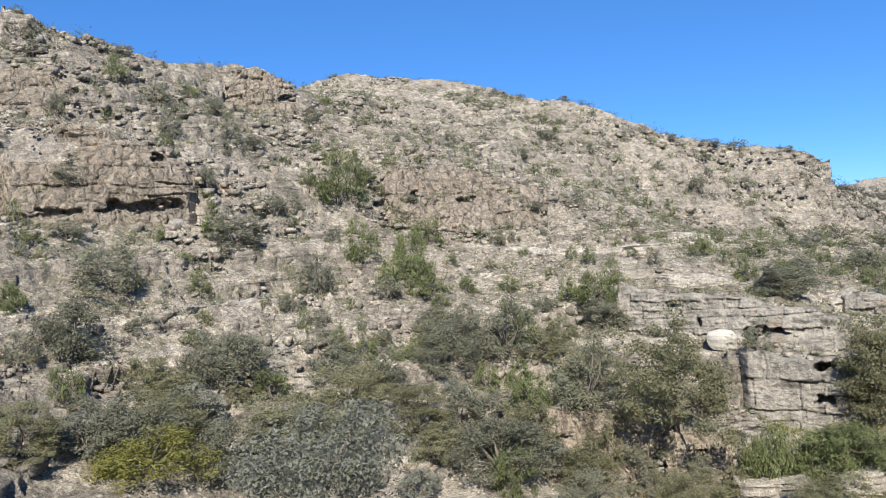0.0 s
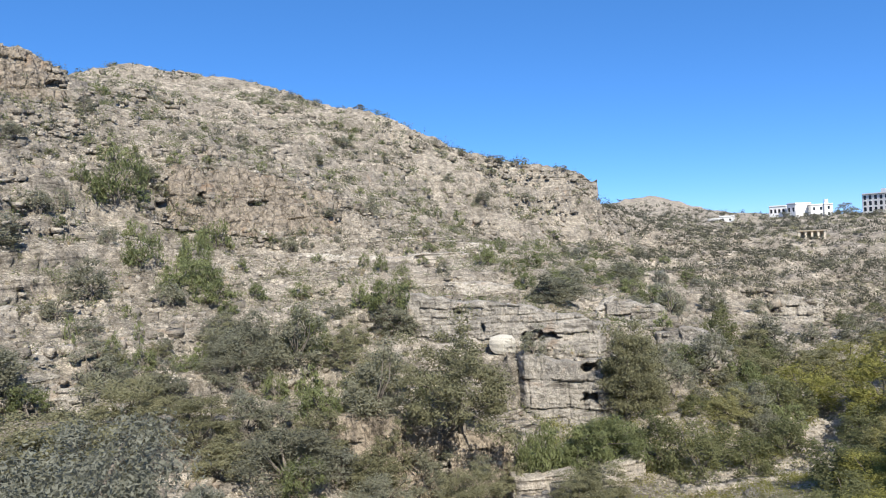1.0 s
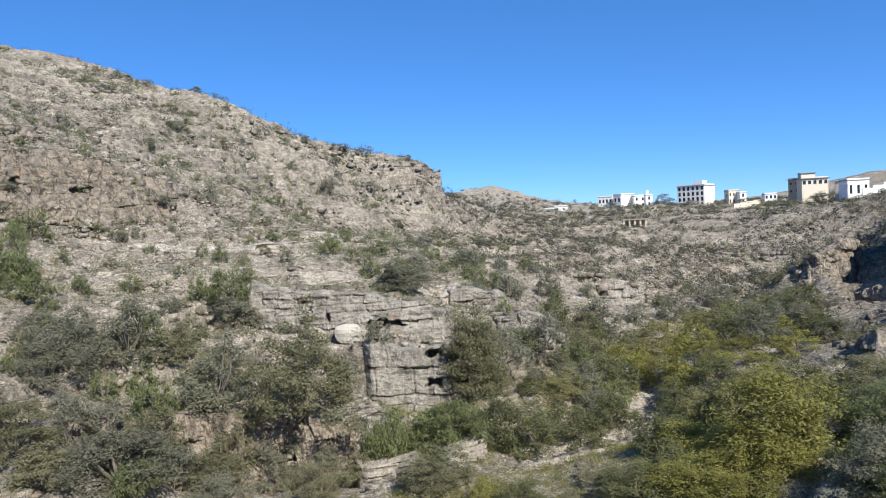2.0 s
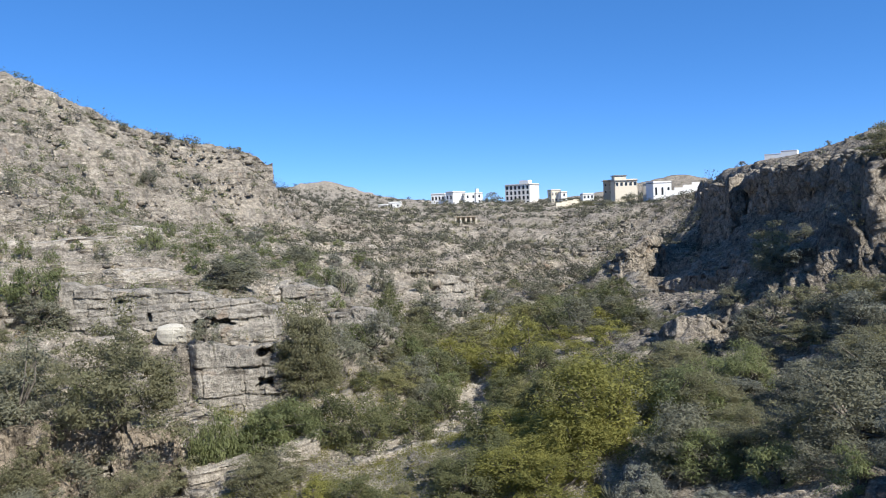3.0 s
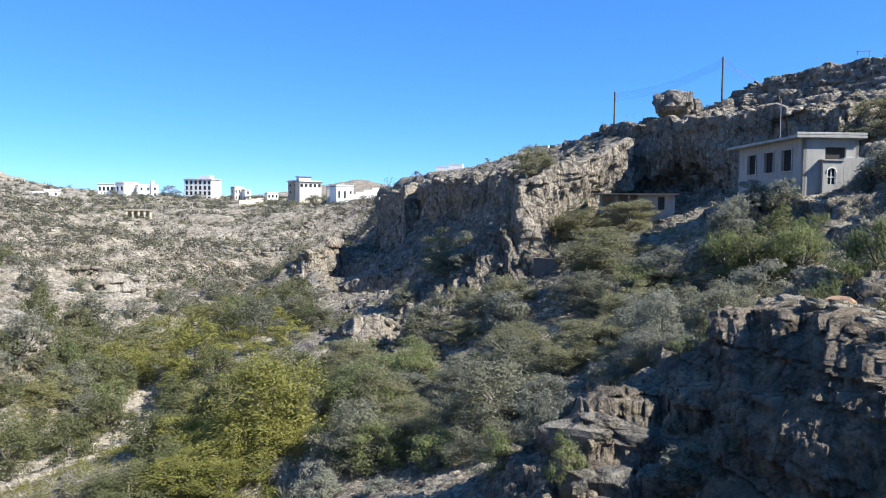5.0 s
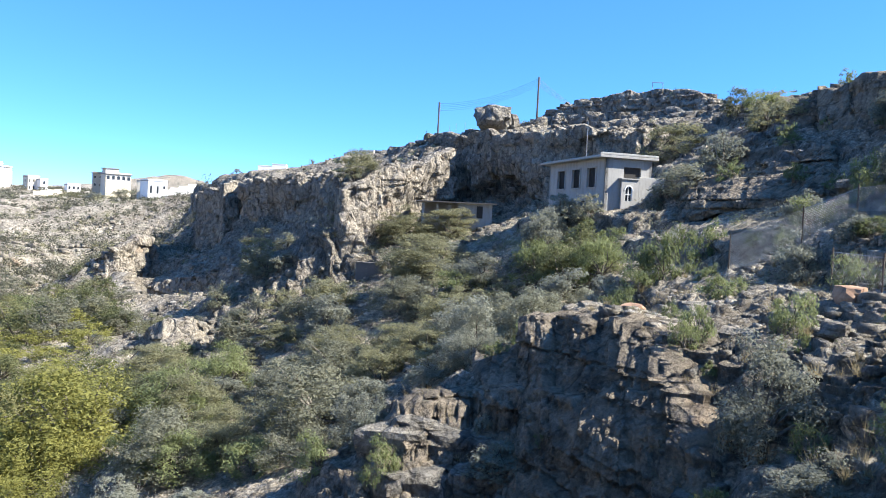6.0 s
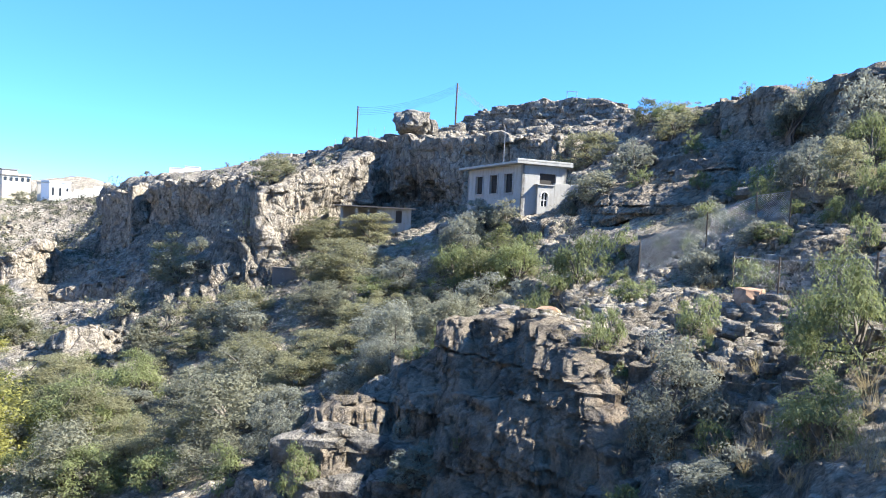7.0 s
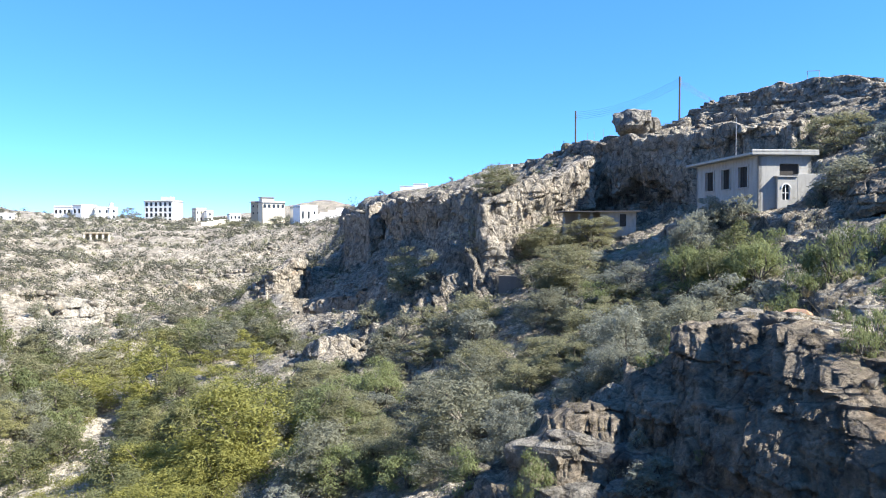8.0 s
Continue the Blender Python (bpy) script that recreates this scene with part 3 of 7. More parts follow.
def rock_bmesh(seed, cuts=2, jag=0.12, boxy=0.7, chip=0.62):
    """A weathered block: a box with worn corners, chipped by planes and roughened."""
    rng = random.Random(seed)
    bm = bmesh.new()
    bmesh.ops.create_cube(bm, size=2)
    bmesh.ops.subdivide_edges(bm, edges=list(bm.edges), cuts=cuts, use_grid_fill=True)
    planes = [(Vector((rng.uniform(-1, 1), rng.uniform(-1, 1), rng.uniform(-0.6, 1))).normalized(), rng.uniform(chip, chip + 0.33)) for _ in range(9)]
    off = Vector((seed * 3.1, seed * 1.7, seed * 0.9))
    for v in bm.verts:
        p = v.co.copy()
        p = (p.normalized() * 0.95).lerp(p * 0.8, boxy)
        for n, d in planes:
            s = p.dot(n) - d
            if s > 0:
                p -= n * s
        p += p.normalized() * (noise.noise(p * 1.6 + off) * jag + noise.noise(p * 4 + off) * jag * 0.5)
        v.co = p
    return bm


def rock_mesh(name, seed, material, **kw):
    bm = rock_bmesh(seed, **kw)
    me = bpy.data.meshes.new(name)
    bm.to_mesh(me)
    bm.free()
    me.materials.append(material)
    return me


STONE = rock_material("block_stone", 1.0, soil=False, warm=0.12)
CRAGSTONE = rock_material("crag_stone", 0.95, soil=False, bedded=0.0)
PALE = rock_material("pale_stone", 1.45, soil=False, warm=0.1)
LEDGE = rock_material("ledge_stone", 1.5, soil=False)
# Dark brown stone, with some of the near slope's shade in its colour.
DARKSTONE = rock_material("varnish_shade_block", 0.8, soil=False, tone=0.85, bedded=0.0, warm=0.4)
CHALK = plain("chalky_stone", (0.46, 0.43, 0.365), 0.95)
RUSTY, rust_nt, rust_p = nodes_of("rusty_stone")
rust_pos = add(rust_nt, "ShaderNodeNewGeometry").outputs["Position"]
rust_nt.links.new(ramp(rust_nt, noise_of(rust_nt, rust_pos, 2.5, 7, 0.65), [(0.3, (0.16, 0.09, 0.055)), (0.55, (0.4, 0.235, 0.14)), (0.75, (0.34, 0.28, 0.22))]), rust_p.inputs["Base Color"])
rust_p.inputs["Roughness"].default_value = 0.9
BLOCKS = [rock_mesh("rock", 20 + i, STONE, cuts=3, jag=0.08, boxy=1.0, chip=0.75) for i in range(8)]
CRAGS = [rock_mesh("crag_rock", 220 + i, CRAGSTONE, cuts=3, jag=0.16, boxy=0.85, chip=0.75) for i in range(6)]
DARKS = [rock_mesh("dark_rock", 120 + i, DARKSTONE, cuts=3, jag=0.05, boxy=1.0, chip=0.8) for i in range(5)]
PALES = [rock_mesh("pale_rock", 60 + i, PALE, cuts=3, jag=0.1, boxy=0.95, chip=0.72) for i in range(3)]


def boulder(az, r, size, turn=0, sink=0.25, mesh=None, name="boulder", label="grey weathered limestone boulder resting on the slope", tilt=(0, 0)):
    ob = new(name, mesh)
    p = ground_at(az, r)
    ob.matrix_basis = pose(p.x, p.y, p.z + size[2] * (1 - 2 * sink) / 2, tilt[0], tilt[1], turn) @ Matrix.Diagonal((size[0] / 1.6, size[1] / 1.6, size[2] / 1.6, 1))
    return tagged(ob, label, "boulder")


def block_run(rows, n, size, inset=0.0, drop=0.5, seed=1, flat=0.6, pool=None):
    """Weathered blocks standing out along a line of the land; pieces of the ground."""
    rng = random.Random(seed)
    pts = np.array(rows, float)
    d = np.concatenate([[0], np.cumsum(np.hypot(np.radians(np.diff(pts[:, 0])) * pts[:-1, 1], np.diff(pts[:, 1])))])
    for i in range(n):
        s = d[-1] * (i + rng.uniform(0.1, 0.9)) / n
        az, r = np.interp(s, d, pts[:, 0]), np.interp(s, d, pts[:, 1]) - inset + rng.uniform(-0.4, 0.6) * size * 0.3
        k = size * rng.uniform(0.55, 1.35)
        p = ground_at(az, r)
        ob = new("rock", rng.choice(pool or BLOCKS))
        ob.parent = ground
        ob.matrix_basis = pose(p.x, p.y, p.z - drop * k * flat * rng.uniform(0.6, 1.3), rng.uniform(-7, 7), rng.uniform(-7, 7), rng.uniform(-25, 25) - az) @ Matrix.Diagonal((k * rng.uniform(0.6, 1.1), k * rng.uniform(0.5, 0.8), k * flat * rng.uniform(0.5, 1.0), 1))


block_run(LAND["low_cliff_foot"], 8, 1.4, 0.0, 0.1, 6, 0.7)
block_run(LAND["cliff_crest"][6:], 26, 2.2, 0.2, 0.45, 14, 0.7, CRAGS)
block_run(LAND["cliff_nose_foot"] + LAND["cave_foot"], 14, 1.6, 1.6, 0.1, 15, 0.7, CRAGS)
block_run(LAND["ledge_top"], 18, 1.4, 0.4, 0.6, 17, 0.6, CRAGS)
block_run(LAND["terrace_foot"], 8, 1.4, 0.2, 0.3, 18, 0.7)
block_run(LAND["outcrop_bench"], 8, 0.9, 0.0, 0.35, 21, 0.5)
block_run(LAND["fence_low"], 9, 0.7, 0.0, 0.2, 22, 0.5)
block_run(LAND["right_shelf_low"], 8, 1.3, 0.0, 0.3, 23, 0.5)


# pale beds that stand out of the slope as thin ledges
LEDGES = (
    [(-41.9, 104.1, 0), (-34.9, 104.1, 0), (-29.1, 110.2, 0)],
    [(-34.2, 90.3, 0), (-29.3, 92.2, 0), (-25.8, 93.6, 0)],
    [(-35.7, 112.5, 0), (-29.9, 117.4, 0), (-25.6, 122.7, 0)],
    [(-18.8, 93.2, 0), (-14.4, 101.4, 0)],
    [(-62.1, 63.3, 0), (-57.5, 64.5, 0), (-53.6, 64.3, 0)],
    [(-45.3, 111.4, 0), (-41.7, 113.0, 0), (-38.2, 113.4, 0)],
    [(-66.6, 71.8, 0), (-59.7, 76.2, 0)],
    [(-71.2, 92.3, 0), (-66.2, 92.2, 0)],
    [(-13.2, 175.3, 0), (-9.4, 192.1, 0)],
)
WARM = rock_material("warm_band_stone", 1.25, soil=False, bedded=0.0, warm=0.45)
FACE = rock_material("cliff_face_stone", 1.12, soil=False, bedded=0.7, warm=-0.05)
CRAGWALL = rock_material("crag_wall_rock", 1.3, soil=False, tone=0.85, bedded=0.0, warm=0.2)
BROWNWALL = rock_material("spur_wall_rock", 1.05, soil=False, bedded=0.0, warm=0.4)
ROCKFACE = rock_material("hill_cap_rock", soil=False, tone=0.83, warm=0.12)
DARKFACE = rock_material("dark_brow_rock", 1.0, soil=False, tone=0.85, bedded=0.0, warm=0.5)


def rock_wall(label, top, foot, seed, material, bed=0.9, joint=1.8, depth=0.5, crags=0.0, proud=0.9, caves=(), step=0.068, gate=None, lean=0.0, under=1.2, top_rough=0.5, cracks=0.7, fine=0.8):
    """A wall of bedded, jointed rock between two lines: beds step in and out, upright joints part them into blocks, hollows go deep.
    caves: bearing, height, half width and half height in metres, depth."""
    t, f = np.array(top, float), np.array(foot, float)
    a0, a1 = max(t[0, 0], f[0, 0]) - 0.4, min(t[-1, 0], f[-1, 0]) + 0.4
    az = np.arange(a0, a1, step)
    ends = np.clip(np.minimum(az - a0, a1 - az) / min(0.9, 0.13 * (a1 - a0)), 0, 1) ** 0.5
    line = lambda k: (np.interp(az, t[:, 0], t[:, k]), np.interp(az, f[:, 0], f[:, k]))
    (rt, rf), (zt, zf) = line(1), line(2)
    xt, yt, xf, yf = rt * np.sin(np.radians(az)), rt * np.cos(np.radians(az)), rf * np.sin(np.radians(az)), rf * np.cos(np.radians(az))
    zt = zt + top_rough * (vnoise(xt / 3.1, yt / 3.1, zt * 0, seed) + 0.6 * vnoise(xt / 1.1, yt / 1.1, zt * 0, seed + 1))
    tall = float(np.max(zt - zf)) + under
    rows = max(8, int(tall / (rt.mean() * radians(step))))
    v = np.linspace(0, 1, rows)[None, :]
    z = (zf - under)[:, None] * (1 - v) + zt[:, None] * v
    q = np.clip((z - zf[:, None]) / np.maximum(zt - zf, 0.5)[:, None], -0.3, 1)
    x, y = xf[:, None] + (xt - xf)[:, None] * q, yf[:, None] + (yt - yf)[:, None] * q
    mx, my = (xt + xf) / 2, (yt + yf) / 2
    gx, gy = np.gradient(mx), np.gradient(my)
    nx, ny = gy, -gx
    flip = np.sign(-(nx * mx + ny * my))
    norm = np.maximum(np.hypot(nx, ny), 1e-6)
    nx, ny = nx * flip / norm, ny * flip / norm
    k = np.ones(max(3, int(len(az) * 0.12)) | 1)
    pad = len(k) // 2
    nx, ny = [np.convolve(np.pad(c, pad, mode="edge"), k / len(k), "valid") for c in (nx, ny)]
    along = np.concatenate([[0], np.cumsum(np.hypot(np.diff(mx), np.diff(my)))])[:, None] + 0 * z
    o = np.zeros_like(z)
    grain = float(rt.mean()) * radians(step)
    d = depth * (0.45 * vnoise(x / 5, y / 5, z / 4, seed + 11) + 0.12 * vnoise(x / 0.9, y / 0.9, z / 0.6, seed + 12))
    # beds parted by joints into blocks, three sizes one within the other; every block has its own set and tilt
    for level, (k, w) in enumerate(((1.0, 1.0), (0.43, 0.5 * fine), (0.19, 0.24 * fine))):
        if bed * k < 1.6 * grain:
            break
        c = seed + 40 * level
        cuts = np.cumsum(bed * k * np.exp(np.random.default_rng(c).normal(0, 0.45, int(90 / k))))
        h = z - z.min() + bed * 0.5 + 0.3 * bed * k * vnoise(x / 6, y / 6, o, c + 2) + 0.1 * bed * k * vnoise(x / 1.5, y / 1.5, z, c + 3)
        i = np.minimum(np.searchsorted(cuts, h.ravel()).reshape(h.shape), len(cuts) - 1)
        lo, hi = np.where(i > 0, cuts[np.maximum(i - 1, 0)], 0), cuts[i]
        row = i.astype(float)
        s = along / (joint * k) + 0.5 * vnoise(along / (joint * k * 2.3), row * 3.7, o, c + 4) + 0.08 * vnoise(x / 0.8, y / 0.8, z / 0.8, c + 5) + 17.3 * rnd(row, o, o, c + 6)
        j = np.floor(s)
        u, v2 = s - j - 0.5, (h - lo) / np.maximum(hi - lo, 0.01) - 0.5
        one = lambda n: rnd(row, j, o, c + n) - 0.5
        d += depth * w * (0.6 * (rnd(row, o, o, c + 8) - 0.5) + 0.9 * one(9) + 1.0 * one(10) * u + 0.8 * one(11) * v2)
        thin = max(0.05 * k + 0.02, 1.1 * grain)
        rim = np.minimum(h - lo, hi - h)
        gap = (0.5 - np.abs(u)) * joint * k
        d -= depth * w * cracks * np.clip(1.3 - rim / thin, 0, 1) * np.clip(2.6 * rnd(row, np.floor(along / (2.6 * joint * k)), o, c + 14) - (1.3 if level == 0 else 1.9), 0, 1)
        d -= depth * w * cracks * np.clip(1.3 - gap / thin, 0, 1) * np.clip(2.4 * rnd(j + (u > 0), row, o, c + 7) - (1.0 if level == 0 else 1.5), 0, 1)
    if crags:
        fold = lambda a, b, w: 0.5 - 1.2 * np.abs(vnoise(x / a + 0.5 * vnoise(x / 4, y / 4, z / 4, w + 1), y / a, z / b, w))
        d += crags * (1.5 * fold(5.5, 17, seed + 14) + 0.7 * fold(2.2, 7, seed + 16) + 0.3 * fold(0.9, 2.0, seed + 18))
    for ca, cz, cw, ch, cd in caves:
        e = ((az[:, None] - ca) * np.radians(rt.mean()) / cw) ** 2 + ((z - cz) / ch) ** 2 + 0.9 * vnoise(x / 0.7, y / 0.7, z / 0.45, seed + 20) + 0.8 * vnoise(x / 1.7, y / 1.7, z / 1.2, seed + 21)
        d -= cd * np.clip((1.0 - e) * 2.2, 0, 1)
    d += proud + lean * (q - 0.5)
    d -= (1 - ends)[:, None] * (depth + proud + 1.2)
    if gate is not None:
        g = vnoise(along / gate, o, o, seed + 22) + 0.35 * vnoise(along / gate * 3.1, z / 1.5, o, seed + 23)
        d -= (depth + proud + 0.8) * np.clip(0.25 - g * 2.2, 0, 1)
    x, y = x + nx[:, None] * d, y + ny[:, None] * d
    # the top rolls back into the hill
    caps = []
    for back, sink in ((0.35, -0.05), (0.9, -0.12), (1.8, 0.1), (3.2, 0.9)):
        caps.append(np.stack([x[:, -1] - nx * back, y[:, -1] - ny * back, z[:, -1] - sink + 0.12 * vnoise(mx / 0.7, my / 0.7, mx * 0 + back, seed + 24)], -1)[:, None])
    p = np.concatenate([np.stack([x, y, z], -1)] + caps, 1)
    a, b = p.shape[:2]
    idx = np.arange(a * b).reshape(a, b)
    me = mesh_np("rock_wall", p.reshape(-1, 3), np.stack([idx[:-1, :-1], idx[1:, :-1], idx[1:, 1:], idx[:-1, 1:]], -1).reshape(-1, 4))
    me.materials.append(material)
    return tagged(new("rock_wall", me), label, "cliff", kind="structure")


WALL_STYLE = dict(
    wall_ledge=dict(label="grey bedded limestone wall with shallow hollows", crags=0.08, cracks=0.8, seed=301, material=FACE, bed=1.0, joint=2.0, depth=0.38, proud=0.9, lean=0.4, caves=((-23.6, 9.7, 2.6, 0.5, 2.4), (-28.0, 10.9, 0.3, 0.7, 1.2), (-29.5, 12.4, 1.2, 0.3, 0.8))),
    block=dict(label="grey bedded limestone wall with two dark holes", crags=0.08, cracks=0.8, seed=302, material=FACE, bed=1.2, joint=2.0, depth=0.34, proud=1.3, caves=((-19.8, 7.2, 1.0, 0.55, 2.6), (-20.1, 4.6, 0.95, 0.6, 2.6), (-18.8, 5.9, 0.35, 0.5, 1.6))),
    low_cliff=dict(label="rust-stained broken limestone wall above the stream", seed=303, material=WARM, bed=1.7, joint=1.3, depth=0.5, crags=0.6, proud=0.7, caves=((-37.5, 2.4, 1.0, 0.8, 1.6), (-31.5, 1.6, 0.7, 1.0, 1.5))),
    left_ledge=dict(label="smooth grey limestone ledge on the slope", seed=304, material=FACE, bed=0.9, joint=2.2, depth=0.3, proud=0.4, gate=9.0),
    side_cliff=dict(label="pale limestone wall beside the far trees", seed=305, material=FACE, bed=1.7, joint=2.4, depth=0.7, crags=0.4, proud=0.8),
    spur_low=dict(label="massive brown-grey limestone band with an undercut foot", fine=0.45, cracks=0.5, seed=306, material=BROWNWALL, bed=2.8, joint=3.6, depth=0.55, crags=0.3, proud=1.6, lean=1.2, caves=((-69.2, 27.4, 4.6, 0.75, 2.0), (-74.5, 27.0, 2.5, 0.6, 1.2), (-66.6, 28.0, 1.2, 0.9, 1.6))),
    spur_high=dict(label="weathered limestone beds stepping up the spur", fine=0.5, cracks=0.5, seed=308, material=BROWNWALL, bed=1.8, joint=3.0, depth=0.55, crags=0.4, proud=0.8, gate=14.0, caves=((-67.8, 33.5, 0.9, 0.7, 1.5),)),
    hill_band=dict(label="weathered limestone band across the hillside", fine=0.5, cracks=0.5, seed=307, material=BROWNWALL, bed=1.8, joint=3.0, depth=0.5, crags=0.35, proud=0.7, gate=13.0, caves=((-49.0, 28.9, 0.7, 0.7, 1.3), (-44.8, 27.6, 1.4, 0.6, 1.4))),
    far_cliff=dict(label="tall craggy grey limestone cliff in shade", cracks=0.4, seed=321, material=CRAGWALL, bed=4.2, joint=2.0, depth=0.8, crags=1.6, proud=1.2, under=2.5, top_rough=0.8),
    nose=dict(label="craggy grey limestone bluff beside the shed", cracks=0.4, seed=322, material=CRAGWALL, bed=3.4, joint=1.7, depth=0.7, crags=1.3, proud=1.3, lean=0.8, under=2.0, top_rough=0.6),
    cave=dict(label="overhanging limestone cliff with a dark cave", cracks=0.4, seed=323, material=CRAGWALL, bed=3.6, joint=1.8, depth=0.7, crags=1.2, proud=1.2, lean=1.6, under=2.0, top_rough=0.6, caves=((37.0, 23.7, 3.6, 2.0, 5.0), (34.5, 23.2, 2.6, 1.3, 2.6))),
    lower=dict(label="dark shaded limestone step below the cliff", cracks=0.4, seed=324, material=CRAGWALL, bed=3.0, joint=1.8, depth=0.7, crags=0.9, proud=0.7, under=2.0),
    ridge=dict(label="massive dark limestone brow of the ridge", seed=325, material=DARKFACE, bed=3.0, joint=3.0, depth=0.5, crags=0.6, proud=0.5, under=1.6, gate=30.0),
    crest_step=dict(label="pale stepped limestone beds along the ridge crest", seed=334, material=CRAGWALL, bed=0.8, joint=1.6, depth=0.6, crags=0.35, proud=0.7, top_rough=0.5, cracks=0.5),
    spur_upper=dict(label="brown-grey limestone bluff high on the spur", fine=0.5, cracks=0.5, seed=335, material=BROWNWALL, bed=2.0, joint=3.0, depth=0.7, crags=0.5, proud=0.8, gate=18.0),
    spur_knoll=dict(label="rounded limestone knoll on the spur crest with a small cave", fine=0.5, cracks=0.5, seed=336, material=BROWNWALL, bed=1.3, joint=2.2, depth=0.6, crags=0.4, proud=0.7, caves=((-58.3, 48.9, 1.4, 1.0, 2.0),)),
    buttress=dict(label="pale craggy limestone buttress at the end of the cliff", cracks=0.4, seed=326, material=CRAGWALL, bed=3.4, joint=1.8, depth=0.8, crags=1.3, proud=0.6, under=2.0),
    knob=dict(label="grey craggy limestone knob among the acacias", cracks=0.4, seed=327, material=CRAGWALL, bed=2.0, joint=1.2, depth=0.5, crags=0.6, proud=0.6),
    upper_bank=dict(label="jointed grey limestone blocks above the valley trees", seed=328, material=FACE, bed=0.9, joint=1.9, depth=0.5, proud=0.5),
    lower_bank=dict(label="rounded limestone shelf with an undercut foot", seed=329, material=FACE, bed=1.3, joint=3.0, depth=0.4, proud=0.5, lean=0.8, caves=((-14.0, 5.2, 1.6, 0.4, 1.4),)),
    outcrop_high=dict(label="dark jointed limestone outcrop above the bank", cracks=0.9, fine=1.0, seed=330, material=DARKFACE, bed=1.1, joint=1.0, depth=0.5, crags=0.1, proud=0.35, step=0.07, top_rough=0.22),
    outcrop_low=dict(label="dark jointed limestone face falling to the bank", cracks=0.9, fine=1.0, seed=331, material=DARKFACE, bed=1.0, joint=1.1, depth=0.55, crags=0.15, proud=0.35, step=0.07, top_rough=0.2),
    ledge=dict(label="dark jointed limestone ledge above the wire fence", seed=332, material=DARKFACE, bed=0.8, joint=1.5, depth=0.45, crags=0.15, proud=0.5, gate=12.0, top_rough=0.3),
    hill_nose=dict(label="thin limestone cap beds along the hill crest", seed=333, material=ROCKFACE, bed=0.9, joint=2.0, depth=0.6, crags=0.2, proud=0.3, gate=16.0, top_rough=0.5),
)
for kind, top, foot in WALLS:
    rock_wall(top=top, foot=foot, **WALL_STYLE[kind])
for i, (top, foot) in enumerate((
    ([(-26.1, 57, 1.8), (-23.6, 57.5, 1.7), (-21.6, 58.5, 1.8)], [(-26.2, 56.4, 0.2), (-23.7, 56.9, -0.1), (-21.7, 58, 0.2)]),
    ([(-19.3, 58.5, 2.0), (-17.8, 59.2, 2.3), (-16.5, 60, 2.5)], [(-19.3, 58, 1.4), (-17.9, 58.8, 1.3), (-16.5, 59.6, 1.3)]),
    ([(-4.6, 83, -0.1), (-3.0, 84, 0.1), (-1.9, 85, -0.1)], [(-4.6, 82.6, -0.8), (-3.0, 83.6, -1.0), (-1.9, 84.6, -1.2)]),
)):
    rock_wall("rough pale stone retaining wall beside the stream bed", top, foot, 700 + i, PALE, bed=0.32, joint=0.5, depth=0.2, proud=0.5, under=0.8, top_rough=0.15, cracks=1.0)
for i, row in enumerate(LEDGES):
    rise = [(a, q, float(land_height(np.array([a]), np.array([q]))[0]) + 0.7) for a, q, z in densify(row, 0.03)]
    rock_wall("pale thin limestone ledge standing out of the slope", rise, [(a, q - 0.5, z - 1.3) for a, q, z in rise], 410 + i * 30, LEDGE, bed=0.4, joint=1.5, depth=0.35, proud=0.75, gate=9.0, under=0.5, top_rough=0.25)


def scatter_stones(name, count, az_range, r_range, size, material, seed, label, keep=None, low=False):
    """One sheet of loose stones, real geometry, too many to count."""
    rng = np.random.default_rng(seed)
    az = rng.uniform(*az_range, count)
    r = np.exp(rng.uniform(math.log(r_range[0]), math.log(r_range[1]), count))
    z = land_height(az, r)
    x, y = r * np.sin(np.radians(az)), r * np.cos(np.radians(az))
    clus = vnoise(x / 9, y / 9, z * 0, 31) + 0.7 * vnoise(x / 2.5, y / 2.5, z * 0, 32)
    ok = (clus > rng.uniform(-0.9, 0.7, count)) & ((z > 1.0) | low)
    if keep is not None:
        ok &= keep(az, r, z)
    x, y, z = x[ok], y[ok], z[ok]
    n = len(x)
    base = np.array([(x, y, z) for x in (-1, 1) for y in (-1, 1) for z in (-1, 1)]) * 0.75
    tri = np.array([(0, 1, 3, 2), (4, 6, 7, 5), (0, 4, 5, 1), (2, 3, 7, 6), (0, 2, 6, 4), (1, 5, 7, 3)])
    s = size * np.exp(np.clip(rng.normal(0, 0.5, n), -1.0, 0.8))[:, None] * rng.uniform(0.5, 1.0, (n, 3)) * np.array([1, 1, 0.65])
    a = rng.uniform(0, 6.28, n)
    p = base[None] * s[:, None] * rng.uniform(0.55, 1.25, (n, len(base), 3))
    px = p[..., 0] * np.cos(a)[:, None] - p[..., 1] * np.sin(a)[:, None]
    py = p[..., 0] * np.sin(a)[:, None] + p[..., 1] * np.cos(a)[:, None]
    v = np.stack([px + x[:, None], py + y[:, None], p[..., 2] + z[:, None] + 0.15 * s[:, 2:3]], -1).reshape(-1, 3)
    f = (tri[None] + (np.arange(n) * len(base))[:, None, None]).reshape(-1, 4)
    me = mesh_np(name, v, f)
    me.materials.append(material)
    return tagged(new(name, me), label, "stones", kind="stuff")


